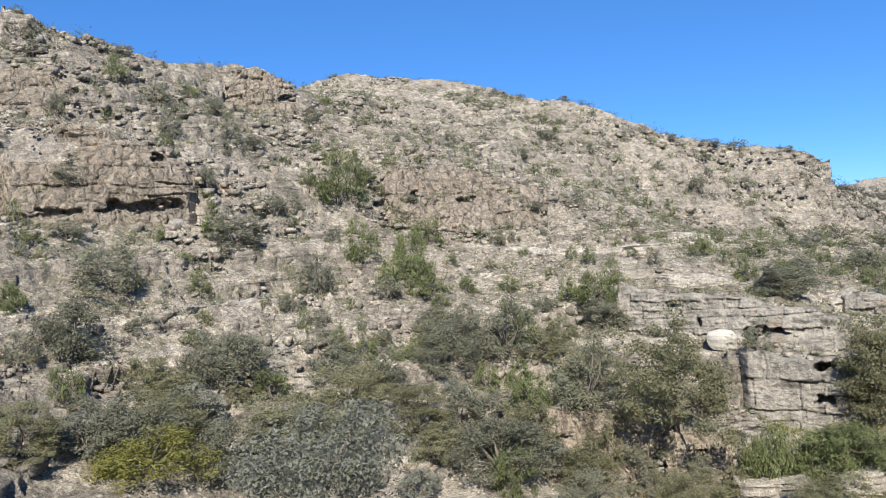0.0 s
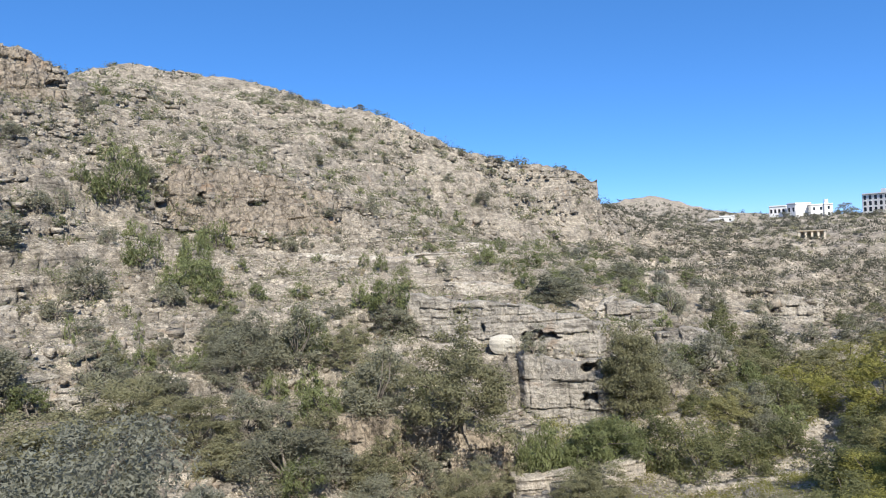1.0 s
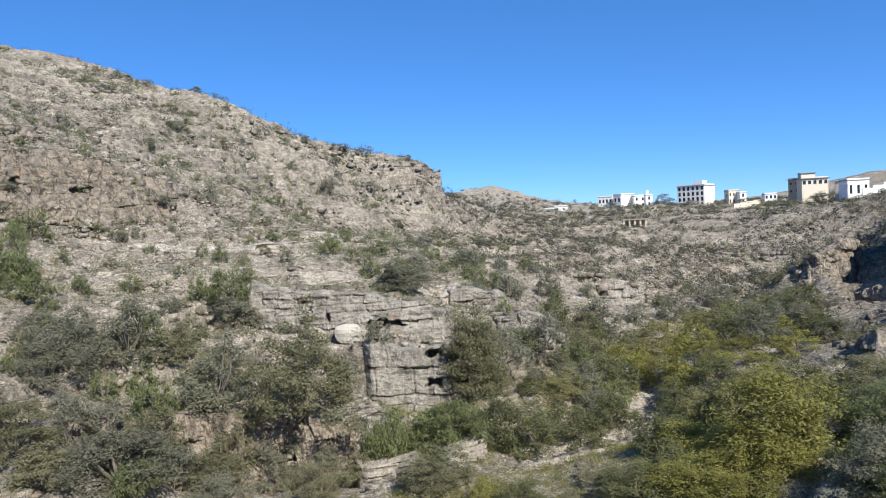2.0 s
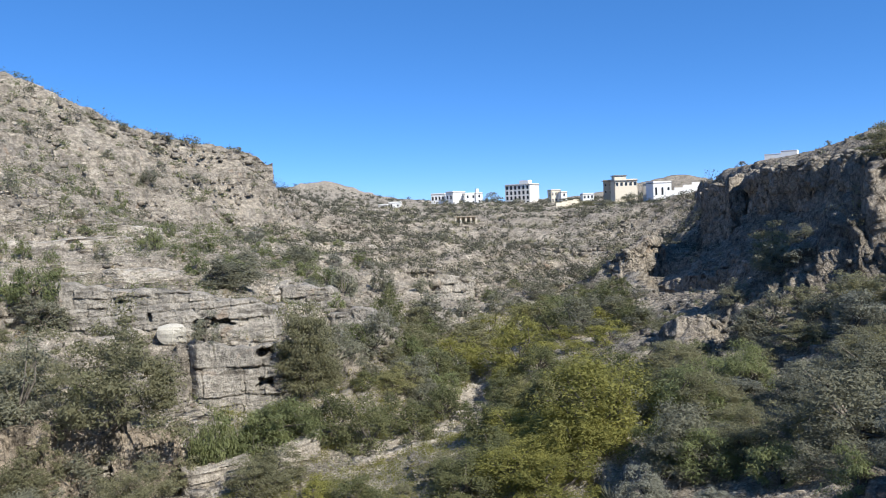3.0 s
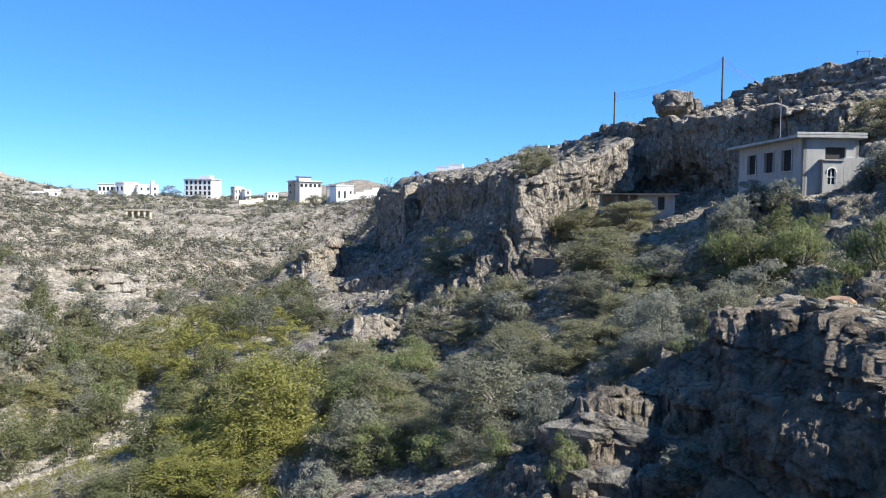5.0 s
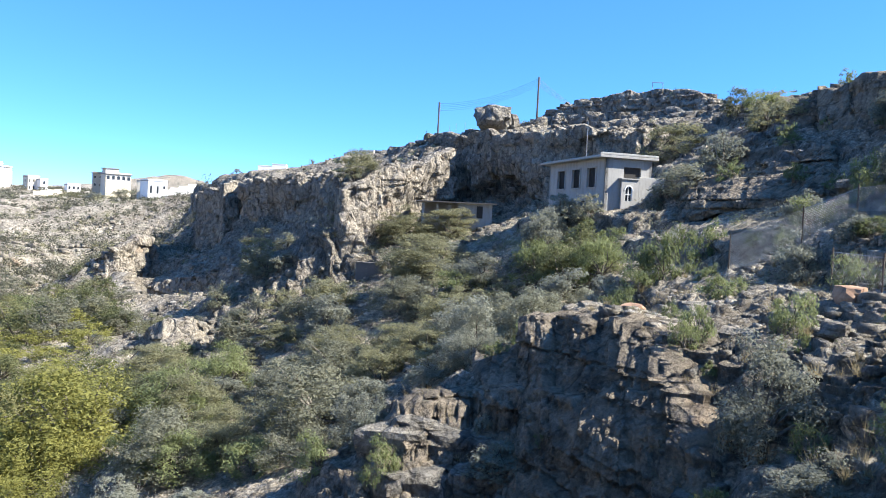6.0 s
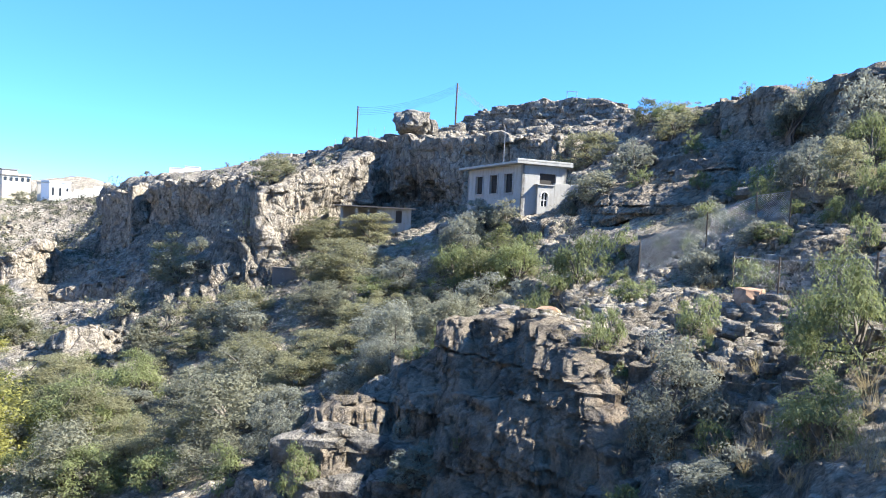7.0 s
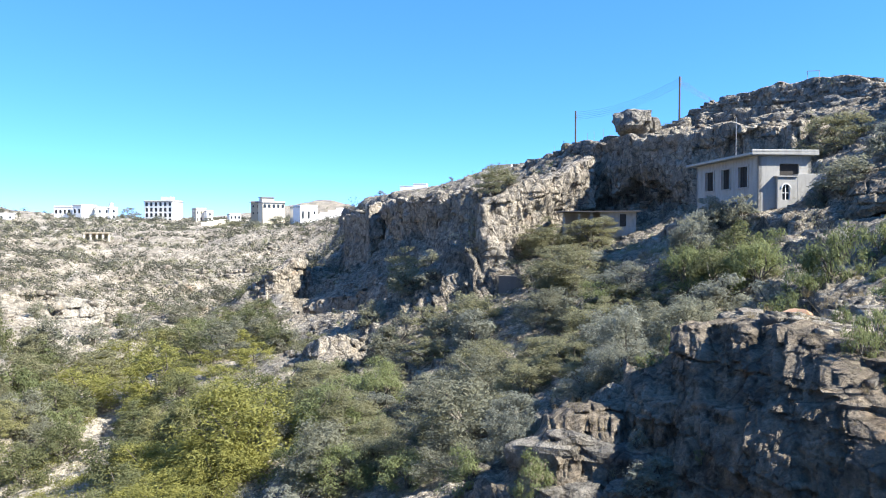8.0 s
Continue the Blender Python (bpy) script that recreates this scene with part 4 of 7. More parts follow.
scatter_stones("loose_stones", 8000, (-80, -17), (108, 240), 0.62, STONE, 54, "grey broken blocks over the upper hillside")
scatter_stones("loose_stones", 5000, (-26, 2), (95, 270), 0.6, STONE, 55, "grey broken blocks over the far valley side")
scatter_stones("loose_stones", 19000, (-82, -14), (52, 135), 0.24, PALE, 53, "small pale angular rubble covering the dry slope")
scatter_stones("loose_stones", 9000, (-82, -14), (52, 200), 0.42, PALE, 41, "pale loose limestone rubble strewn over the dry slope")
scatter_stones("loose_stones", 3600, (-82, -8), (50, 170), 0.6, STONE, 42, "grey loose limestone blocks strewn over the dry slope")
def near_stream(az, r, z):
    """True within about two metres of the stream's line."""
    line = densify(LAND["stream"][:5], 0.02)
    x, y = r * np.sin(np.radians(az)), r * np.cos(np.radians(az))
    lx, ly = line[:, 1] * np.sin(np.radians(line[:, 0])), line[:, 1] * np.cos(np.radians(line[:, 0]))
    return np.min(np.hypot(x[:, None] - lx, y[:, None] - ly), 1)


scatter_stones("stream_stones", 16000, (-13.5, -2), (50, 86), 0.3, PALE, 47, "pale washed cobbles along the stream bed", lambda a, r, z: (near_stream(a, r, z) < 1.7) & (z > -2), True)
scatter_stones("scree", 1500, (6, 30), (95, 180), 0.42, STONE, 43, "grey scree below the shaded cliff")
scatter_stones("loose_stones", 3600, (46, 67), (23, 44), 0.2, PALE, 51, "white broken stones strewn by the wire fence")
scatter_stones("loose_stones", 2600, (36, 72), (13, 60), 0.14, CRAGSTONE, 44, "small pale stones lying on the rocky shelf")
scatter_stones("loose_stones", 4600, (9, 62), (62, 170), 0.5, CRAGSTONE, 48, "grey crag rubble below and above the cliffs")
scatter_stones("loose_stones", 1200, (9, 62), (62, 150), 0.4, PALE, 49, "pale broken stones over the crag slopes")
scatter_stones("loose_stones", 1800, (40, 78), (14, 50), 0.24, CRAGSTONE, 50, "dark grey broken rock over the near slope")
scatter_stones("loose_stones", 1500, (10, 50), (40, 95), 0.35, STONE, 45, "grey stones between the bushes of the bank")
scatter_stones("loose_stones", 9000, (-14, 14), (150, 430), 0.75, STONE, 46, "grey stones over the far slope")

boulder(-26.5, 78.2, (2.9, 2.2, 1.9), 10, 0.1, rock_mesh("boulder", 83, CHALK, cuts=4, jag=0.12, boxy=0.35), label="large pale limestone boulder resting on the cliff bench")
boulder(-29.1, 78.8, (2.0, 1.5, 1.3), -20, 0.2, PALES[1], label="flat pale limestone slab lying on the cliff bench")
boulder(-31.2, 77.6, (2.6, 1.5, 0.9), 30, 0.2, PALES[2], label="small pale limestone boulder on the cliff bench")
boulder(-69.0, 56.0, (2.2, 1.5, 1.3), 5, 0.2, BLOCKS[2])
boulder(-76.0, 54.5, (2.6, 1.6, 1.4), 35, 0.2, BLOCKS[4])
boulder(-52.4, 62.0, (2.6, 1.6, 1.2), -15, 0.2, PALES[1], label="pale limestone slab at the foot of a ledge")
boulder(-54.6, 62.5, (2.0, 1.4, 1.0), 25, 0.2, PALES[2], label="pale limestone slab at the foot of a ledge")
boulder(61.3, 26.6, (1.35, 0.9, 0.68), 20, 0.1, rock_mesh("boulder", 77, RUSTY, cuts=3, jag=0.1, boxy=0.7), label="rusty orange boulder lying on the stony shelf")
boulder(63.0, 26.2, (1.2, 0.9, 0.62), -30, 0.15, BLOCKS[5], label="grey flat boulder lying on the stony shelf")
boulder(60.6, 22.4, (0.9, 0.7, 0.55), 15, 0.15, BLOCKS[6], label="grey boulder lying on the stony shelf")
boulder(47.0, 33.0, (1.5, 1.0, 0.9), 15, 0.15, rock_mesh("boulder", 78, RUSTY, cuts=2, jag=0.14, boxy=0.7), label="rusty brown rock beside the outcrop")
boulder(62.6, 36.0, (1.3, 0.9, 0.8), 50, 0.15, BLOCKS[1], label="grey boulder beside the wire fence")
boulder(36.1, 103.0, (5.6, 4.0, 2.8), 10, 0.1, rock_mesh("boulder", 79, CRAGSTONE, cuts=4, jag=0.14, boxy=0.8), label="huge grey boulder bearing a cap rock on the cliff top")
cap = boulder(35.7, 102.2, (5.2, 4.4, 2.9), 70, 0.0, rock_mesh("cap_rock", 86, CRAGSTONE, cuts=5, jag=0.2, boxy=0.62, chip=0.7), "cap_rock", "wide grey cap rock balanced on a boulder", (0, -6))
cap.location.z += 0.9
boulder(37.4, 103.5, (1.2, 1.0, 2.0), 10, 0.1, BLOCKS[2], label="small upright rock standing on the cliff top")
# jointed blocks of the near slope below the fence
block_run([(50.0, 21.0, 0), (56.0, 18.8, 0), (62.0, 16.6, 0), (69.0, 13.6, 0)], 12, 0.75, 0.0, 0.45, 330, 0.6, DARKS)
block_run([(47.0, 23.6, 0), (53.0, 21.8, 0), (60.0, 19.4, 0), (68.0, 16.6, 0)], 12, 0.6, 0.0, 0.4, 332, 0.55, DARKS)
block_run([(50.0, 29.0, 0), (56.0, 26.6, 0), (63.0, 23.4, 0), (70.0, 19.5, 0)], 13, 0.7, 0.0, 0.4, 334, 0.5, CRAGS)
block_run([(42.0, 96.0, 0), (47.0, 92.0, 0), (52.0, 84.0, 0)], 13, 2.4, 0.0, 0.45, 337, 0.7, CRAGS)
block_run([(41.0, 101.0, 0), (45.0, 99.0, 0), (50.0, 94.0, 0), (53.0, 89.0, 0)], 16, 2.2, 0.0, 0.3, 338, 0.8, CRAGS)
# pale stepped rock at the outer foot of the outcrop
block_run([(28.6, 24.6, 0), (31.6, 25.0, 0), (35.0, 24.4, 0)], 9, 1.1, 0.0, 0.25, 360, 0.45, CRAGS)
block_run([(29.5, 23.4, 0), (32.8, 23.2, 0), (36.4, 22.9, 0)], 9, 1.0, 0.0, 0.25, 361, 0.45, CRAGS)
block_run([(31.0, 22.0, 0), (34.0, 21.4, 0), (38.0, 21.0, 0)], 8, 0.9, 0.0, 0.25, 362, 0.45, CRAGS)


# ---- plants: bearing, distance, width, height ----
PLANTS = {}
PLANTS["dark", "slope", 0] = [(-71.6, 75, 6.4, 4.9), (-74.1, 64.6, 5.5, 5.5), (-63.8, 63.2, 7.3, 5.4), (-71.3, 53.5, 6.6, 4.6), (-62.5, 86.9, 6.4, 4), (-56.8, 80.9, 4.4, 4.4), (-51.4, 82, 3.8, 3.2), (-42.4, 71.4, 5.8, 5), (-47.4, 67.7, 6.8, 5), (-52.3, 63.6, 3.9, 3.9), (-43.7, 55.6, 8.2, 5), (-44.5, 62.1, 3.8, 2.9), (-36.6, 62.1, 5.8, 5.3), (-36.3, 121.3, 3, 3.8), (-40.5, 142.4, 4.4, 3.3), (-38.2, 162.6, 5, 3.1), (-46, 134.3, 3.1, 3.1), (-30.2, 165.5, 3.2, 2.6), (-27.7, 164.1, 4.4, 4.4), (-24.2, 177.6, 4.1, 2.7), (-22.1, 89.4, 7.6, 3.8), (-24.3, 75, 2.9, 3.2), (-17.1, 121.3, 5.6, 4.7)]
PLANTS["green", "slope", 0] = [(-74.8, 59.5, 2.8, 3.2), (-54.6, 108.4, 8, 7.6), (-53.4, 91.2, 4.9, 4.2), (-49.7, 92.2, 5, 5), (-50.9, 86.2, 5.3, 4), (-48.3, 84.6, 5.2, 3.3), (-35.4, 83.3, 5.2, 4.5), (-37.3, 84.7, 3.3, 3.3), (-27.6, 104.6, 4.1, 3.2), (-24.1, 114.8, 4.4, 2.7), (-24, 59.6, 4.2, 4.6), (-19.6, 61.7, 8.1, 3.7), (-21.1, 60.7, 3.8, 2.8)]
PLANTS["acacia", "slope", 0] = [(-68.2, 59.9, 4.2, 2.3), (-59.6, 53.8, 9.2, 5), (-49.9, 58.7, 6.1, 4.5), (-30.3, 60.6, 10.1, 9.4), (-35.2, 59.5, 3.2, 4.1), (-17.3, 72.7, 6.8, 8.4)]
PLANTS["dark", "spur", 0] = [(-74.2, 105.3, 2.9, 4.1), (-75.4, 114.7, 2.7, 2.7), (-69.8, 124.9, 3.4, 2.7), (-67, 129.5, 1.8, 2), (-67.6, 114.4, 4.4, 3.5), (-66.8, 105, 3.3, 5.3), (-63.6, 120, 3.7, 2.8), (-62.7, 112, 3.9, 5.2), (-61.1, 111.5, 5.2, 2.6), (-64.4, 97.4, 2.6, 3), (-73.5, 94.4, 4.8, 3.3), (-59.6, 98, 3.8, 3.4), (-56.5, 129.6, 3.5, 4), (-74.1, 85.5, 4, 2), (-76.9, 80.7, 1.3, 1.9), (-69.8, 69.2, 3.2, 1.4), (-58.9, 76.1, 2.9, 2.4), (-57.1, 73.6, 2.8, 1.7), (-47.6, 76.5, 5.9, 2.7), (-39.5, 80.6, 2.5, 2.5)]
PLANTS["green", "spur", 0] = [(-75.8, 94.4, 3.7, 2.9), (-55.6, 147.1, 4.6, 2.3), (-76.2, 83.1, 2.6, 1.3), (-65.5, 78.4, 3, 1.8), (-77.6, 71.4, 2.8, 2.5), (-70.1, 75.7, 2.3, 2.1), (-53.5, 68.9, 2.7, 2.1)]
PLANTS["lime", "spur", 0] = [(-69.9, 50.8, 7.9, 3.5)]
PLANTS["acacia", "valley", 0] = [(-16.7, 72.6, 7.9, 8.4), (-20, 53.8, 5, 2.9)]
PLANTS["dark", "valley", 0] = [(-11.6, 81.4, 5.7, 5.7), (-7.5, 103.2, 7.2, 6.4), (-22.6, 87.3, 7.4, 3.4), (-17.4, 127.4, 5.9, 3.9), (6.3, 104.1, 8.1, 4.8), (1.5, 151.4, 8.2, 4.7), (-1.7, 127.1, 5.9, 4.9), (-4.4, 118.5, 5.5, 3.7)]
PLANTS["deep", "valley", 0] = [(-10.4, 91.5, 5.7, 6.4), (-15.3, 62.8, 5.4, 4.9), (-12.3, 61.3, 5.9, 5), (-9.3, 64.4, 5.7, 4.7), (-6.3, 69.7, 5.9, 4.6), (-5, 47.6, 6.6, 3.3), (8.4, 95, 4.8, 4.4), (-2.6, 56.9, 5.3, 4)]
PLANTS["green", "valley", 0] = [(-16.7, 115.2, 5.4, 3.6), (-24.1, 60, 3.9, 4.9), (-20.8, 61.8, 5.7, 3.4), (-17.5, 65.5, 4.1, 3), (-8.6, 82.8, 5.8, 4.5), (3.2, 128, 6.9, 4.5), (-6.9, 76.2, 5.3, 3.5), (-12.8, 81.7, 4.4, 3.8)]
PLANTS["yellow", "valley", 0] = [(-10.4, 73.9, 6.3, 2.9), (0.7, 114.5, 9.8, 5.3), (3.3, 64.2, 9.6, 5.6), (-0.3, 69.1, 5.4, 3.2)]
PLANTS["lime", "valley", 0] = [(-5, 89.4, 10, 5.9), (-0.6, 84.7, 7.9, 6.2), (-3.2, 108.5, 9.2, 5), (7.3, 52.3, 4.5, 3.8), (4.5, 48.5, 7.5, 4.1), (-0.9, 47.9, 7.4, 3.6), (2.2, 44.4, 6.9, 3.1), (-2.9, 48.4, 4.2, 2.4), (0.7, 46.6, 4.5, 2.7), (2.7, 47.4, 4.6, 2.9), (1.0, 51.8, 5.2, 3.1), (3.2, 51.2, 5.0, 3.2), (6.6, 47.8, 4.0, 2.3), (-1.2, 55.4, 5.0, 2.9), (5.2, 55.8, 4.6, 2.9), (1.4, 56.6, 4.8, 2.8)]
PLANTS["dark", "bank", 0] = [(9, 94.3, 5.5, 3.3), (15.5, 86.9, 4.4, 3.4), (20.4, 92.8, 5, 2.5)]
PLANTS["acacia", "bank", 0] = [(11.1, 71.9, 8.4, 3.8), (13.4, 51.2, 6.3, 3.6), (18.3, 90, 6.3, 5.2), (20.3, 75.5, 4.4, 2.9), (23.6, 68.7, 6.4, 3.7), (20, 65, 5.5, 2.5), (17, 62.6, 4.4, 2.4), (16, 46.1, 5, 3), (20.3, 41.4, 4.8, 2.7), (24.6, 53.9, 6.3, 3.1), (28.8, 50.5, 5.9, 2.6), (25.4, 85.5, 6.6, 4), (29.3, 83.4, 8.4, 3.9), (32.7, 83.7, 8.4, 3.8), (31.1, 65.1, 10.1, 4.5), (23.9, 42.8, 3, 2)]
PLANTS["silver", "bank", 0] = [(16.3, 75, 3.5, 2.9), (20.2, 51.6, 5.2, 3), (30.3, 60.2, 4.7, 2.3), (35.4, 40.1, 5.1, 4), (31.5, 37.2, 3.2, 1.7), (26.5, 26.9, 2.7, 2.4), (35.7, 49.2, 2.7, 1.9)]
PLANTS["green", "bank", 0] = [(33.8, 56.3, 5.2, 2.6), (38.9, 30.3, 1.2, 1.4), (37.1, 28.2, 1.3, 0.8), (28.6, 23.4, 1.8, 1.5), (23.3, 26.5, 2.5, 1.7), (18.5, 38, 3.8, 2.2), (12.8, 41.5, 5.8, 2.7), (9.6, 45.7, 3.9, 2.8)]
PLANTS["dark", "house", 0] = [(39.4, 57.9, 2.7, 3.6), (43.2, 60.7, 2.8, 2.3), (49.7, 59.8, 4.4, 2.3), (53.3, 83, 2.7, 2.9)]
PLANTS["silver", "house", 0] = [(41.4, 63.1, 3.4, 2.4), (41.4, 46.3, 3.6, 2.2), (52.9, 62.4, 3.9, 2.9), (63.6, 53.9, 4.2, 3.4), (64.3, 40.6, 2.7, 2.9), (68.5, 46.3, 3.4, 3.9)]
PLANTS["green", "house", 0] = [(39.9, 53.5, 4.1, 3.3), (42.1, 52.6, 4.1, 2.4), (44.3, 50.5, 3.1, 2.3), (49.1, 41.8, 2.9, 2.9), (52, 44.6, 2.1, 2.1), (53.2, 31.1, 1.7, 1.2), (55.3, 40.7, 1.3, 0.8), (59.4, 61.3, 1.3, 1.2), (62.1, 44, 2, 1.7), (60.2, 48.9, 1.5, 1.1), (57.6, 51.7, 1.6, 1.2), (69.5, 34.8, 1.9, 1.9), (68.4, 27.4, 1.1, 1.3), (58.8, 39.6, 2.1, 1.5), (62.7, 34.8, 1.9, 0.8), (64, 39.2, 1.5, 0.9)]
PLANTS["acacia", "house", 0] = [(49.5, 79.6, 6.5, 3.7), (55.6, 70.4, 4.1, 2.7), (57.2, 64.9, 3, 1.6), (66.8, 37.5, 2.9, 2.6)]
PLANTS["green", "front", 0] = [(62.1, 30.1, 1.9, 1.4), (57.7, 23.6, 1.4, 1.4), (58.6, 21.5, 0.5, 0.7), (51.7, 23, 1.1, 1.2), (49.7, 26.7, 0.7, 0.8), (59.8, 16.8, 0.9, 0.9), (66.4, 13.6, 1.6, 1.1), (67.9, 17.9, 2.4, 2.1), (30.8, 26.3, 0.7, 0.9), (53.9, 16.4, 1, 0.8), (40.7, 22.5, 0.6, 0.7)]
PLANTS["silver", "front", 0] = [(57, 18.3, 2.7, 2.4), (37.2, 22.7, 2.1, 1.2), (59.6, 14.4, 2.1, 1), (36.1, 24.4, 0.7, 0.9)]
PLANTS["silver", "slope", 0] = [(-58.5, 26, 8.2, 6.8)]
PLANTS["dark", "far", 0] = [(-1.9, 505, 15.6, 10.2), (-4.4, 500, 4.3, 4.6), (-2.8, 498, 4.6, 3.9), (3.5, 480, 11.1, 5.2), (5.5, 440, 10.2, 5.4), (6.8, 425, 13.2, 5.9), (8.5, 422, 13.1, 7.2), (9.6, 385, 8.9, 5.4), (2.2, 490, 6.1, 4.6), (0.2, 500, 9.3, 4.6), (-5.8, 470, 10.9, 5.8), (-4, 440, 11.6, 4.8), (-7.1, 460, 8.5, 5), (16.4, 205, 3.8, 2.5), (21.9, 160, 1.7, 2), (19, 185, 2.3, 1.1)]
PLANTS["acacia", "far", 0] = [(5.2, 400, 15.5, 5), (4.3, 360, 11.1, 3.9)]
PLANTS["dark", "hill", 0] = [(-75.5, 117.9, 2.0, 2.6), (-69.3, 116.8, 1.4, 3.6), (-63.0, 107.9, 2.0, 2.3), (-72.2, 94.9, 2.2, 1.2), (-58.1, 102.4, 2.1, 3.2), (-53.0, 112.8, 3.5, 3.5), (-49.4, 111.3, 3.8, 1.9), (-26.9, 173.5, 3.0, 3.2), (-20.4, 189.9, 3.2, 2.4), (-39.9, 115.7, 4.1, 2.3), (-37.0, 195.0, 3.3, 2.4), (-34.9, 164.3, 3.1, 1.8), (-29.0, 183.5, 3.1, 2.0), (-26.5, 186.7, 5.2, 1.7), (-24.8, 189.0, 3.5, 1.8), (-21.3, 192.9, 2.4, 1.5), (-27.0, 179.3, 2.8, 1.7), (-42.7, 107.5, 2.8, 3.0), (-41.4, 108.9, 2.0, 2.0), (-75.5, 66.1, 2.0, 1.5), (-40.9, 77.9, 2.4, 2.2), (-34.7, 80.7, 5.0, 3.1), (-77.3, 62.8, 2.9, 2.9)]
PLANTS["green", "hill", 0] = [(-70.3, 115.3, 3.6, 4.0), (-71.0, 107.7, 2.0, 1.7), (-67.2, 102.1, 2.7, 1.9), (-65.2, 122.0, 2.8, 2.8), (-77.1, 90.3, 1.8, 2.8), (-75.7, 81.0, 1.6, 1.4), (-64.2, 90.0, 3.5, 2.8), (-64.3, 94.2, 1.9, 2.2), (-68.1, 88.8, 2.1, 1.6), (-70.1, 87.4, 1.5, 1.4), (-57.1, 109.2, 3.4, 3.4), (-54.7, 115.2, 4.5, 4.5), (-56.3, 118.8, 2.2, 2.6), (-53.5, 118.4, 2.2, 2.7), (-50.7, 115.2, 2.7, 2.7), (-52.5, 113.7, 3.5, 1.8), (-47.7, 132.1, 2.5, 1.4), (-58.7, 113.2, 2.1, 1.8), (-49.1, 88.5, 4.8, 4.1), (-48.0, 106.5, 4.9, 4.9), (-53.7, 101.7, 3.1, 2.8), (-47.4, 112.7, 2.6, 1.9), (-39.5, 138.8, 3.0, 1.9), (-37.6, 165.6, 3.1, 2.6)]
PLANTS["green", "hill", 1] = [(-38.8, 177.0, 4.1, 2.2), (-29.6, 149.4, 2.8, 3.5), (-31.2, 142.3, 2.2, 2.9), (-37.1, 99.5, 1.8, 2.3), (-35.9, 97.0, 2.6, 2.7), (-38.7, 90.9, 1.8, 1.7), (-26.4, 120.3, 2.2, 2.8), (-26.1, 100.4, 2.2, 1.9), (-25.0, 99.9, 2.5, 1.9), (-20.1, 127.8, 3.0, 2.4), (-77.9, 70.3, 1.8, 1.6), (-65.5, 80.3, 2.1, 1.5), (-58.1, 71.8, 1.3, 2.8), (-54.3, 78.1, 1.6, 1.8), (-53.7, 72.4, 1.3, 2.2), (-54.8, 67.2, 1.6, 1.6), (-70.3, 63.7, 1.4, 1.5), (-66.1, 68.6, 2.7, 1.6), (-41.7, 66.8, 3.1, 3.1), (-40.0, 61.6, 1.9, 1.4), (-44.3, 66.3, 3.1, 2.6), (-42.1, 88.2, 2.7, 2.0), (-45.2, 87.3, 2.7, 2.4), (-46.3, 96.4, 2.2, 1.9)]
PLANTS["green", "hill", 2] = [(-47.5, 81.6, 2.8, 1.9), (-33.8, 90.4, 2.1, 1.8), (-32.0, 111.1, 2.1, 1.7), (-33.7, 107.5, 1.8, 1.8), (-44.0, 109.5, 1.7, 1.4), (-22.2, 171.6, 2.9, 1.9), (-20.0, 182.7, 2.8, 2.0)]
PLANTS["dark", "far_side", 0] = [(-16.0, 179.5, 4.2, 3.3), (-15.2, 321.6, 6.5, 4.0), (-13.8, 102.6, 4.8, 4.8), (-10.7, 122.4, 4.7, 5.7), (-7.8, 132.3, 4.1, 3.1), (-5.7, 212.1, 4.9, 3.3), (-3.0, 217.8, 4.4, 3.0)]
PLANTS["green", "far_side", 0] = [(-24.6, 95.8, 3.7, 2.2), (-14.1, 171.9, 3.2, 2.4), (-12.4, 156.0, 4.8, 3.1)]
PLANTS["dark", "yard", 0] = [(68.2, 46.7, 2.2, 1.8)]
PLANTS["silver", "yard", 0] = [(66.6, 48.5, 3.0, 2.3), (40.3, 61.2, 3.8, 3.8)]
PLANTS["green", "yard", 0] = [(55.4, 78.8, 4.9, 2.4), (62.0, 42.3, 2.0, 1.6), (60.5, 43.5, 1.3, 1.0), (63.9, 33.2, 1.3, 0.8), (57.2, 38.1, 1.5, 1.5), (57.3, 21.4, 0.4, 0.8), (50.8, 22.3, 1.0, 1.2), (52.6, 21.4, 0.7, 0.5), (65.2, 18.9, 1.5, 1.3)]
PLANTS["deep", "thicket", 0] = [(41.8, 50.6, 4.7, 4.3), (42.9, 55.9, 3.9, 3.0), (53.6, 82.8, 3.2, 3.5)]
PLANTS["green", "thicket", 0] = [(44.4, 49.2, 4.2, 3.4), (47.5, 41.0, 2.5, 1.9), (62.5, 41.4, 2.2, 1.9)]
PLANTS["silver", "thicket", 0] = [(40.1, 56.8, 4.4, 4.0), (64.5, 44.7, 3.1, 2.2)]
PLANTS["dark", "thicket", 0] = [(63.4, 55.1, 3.8, 3.6)]
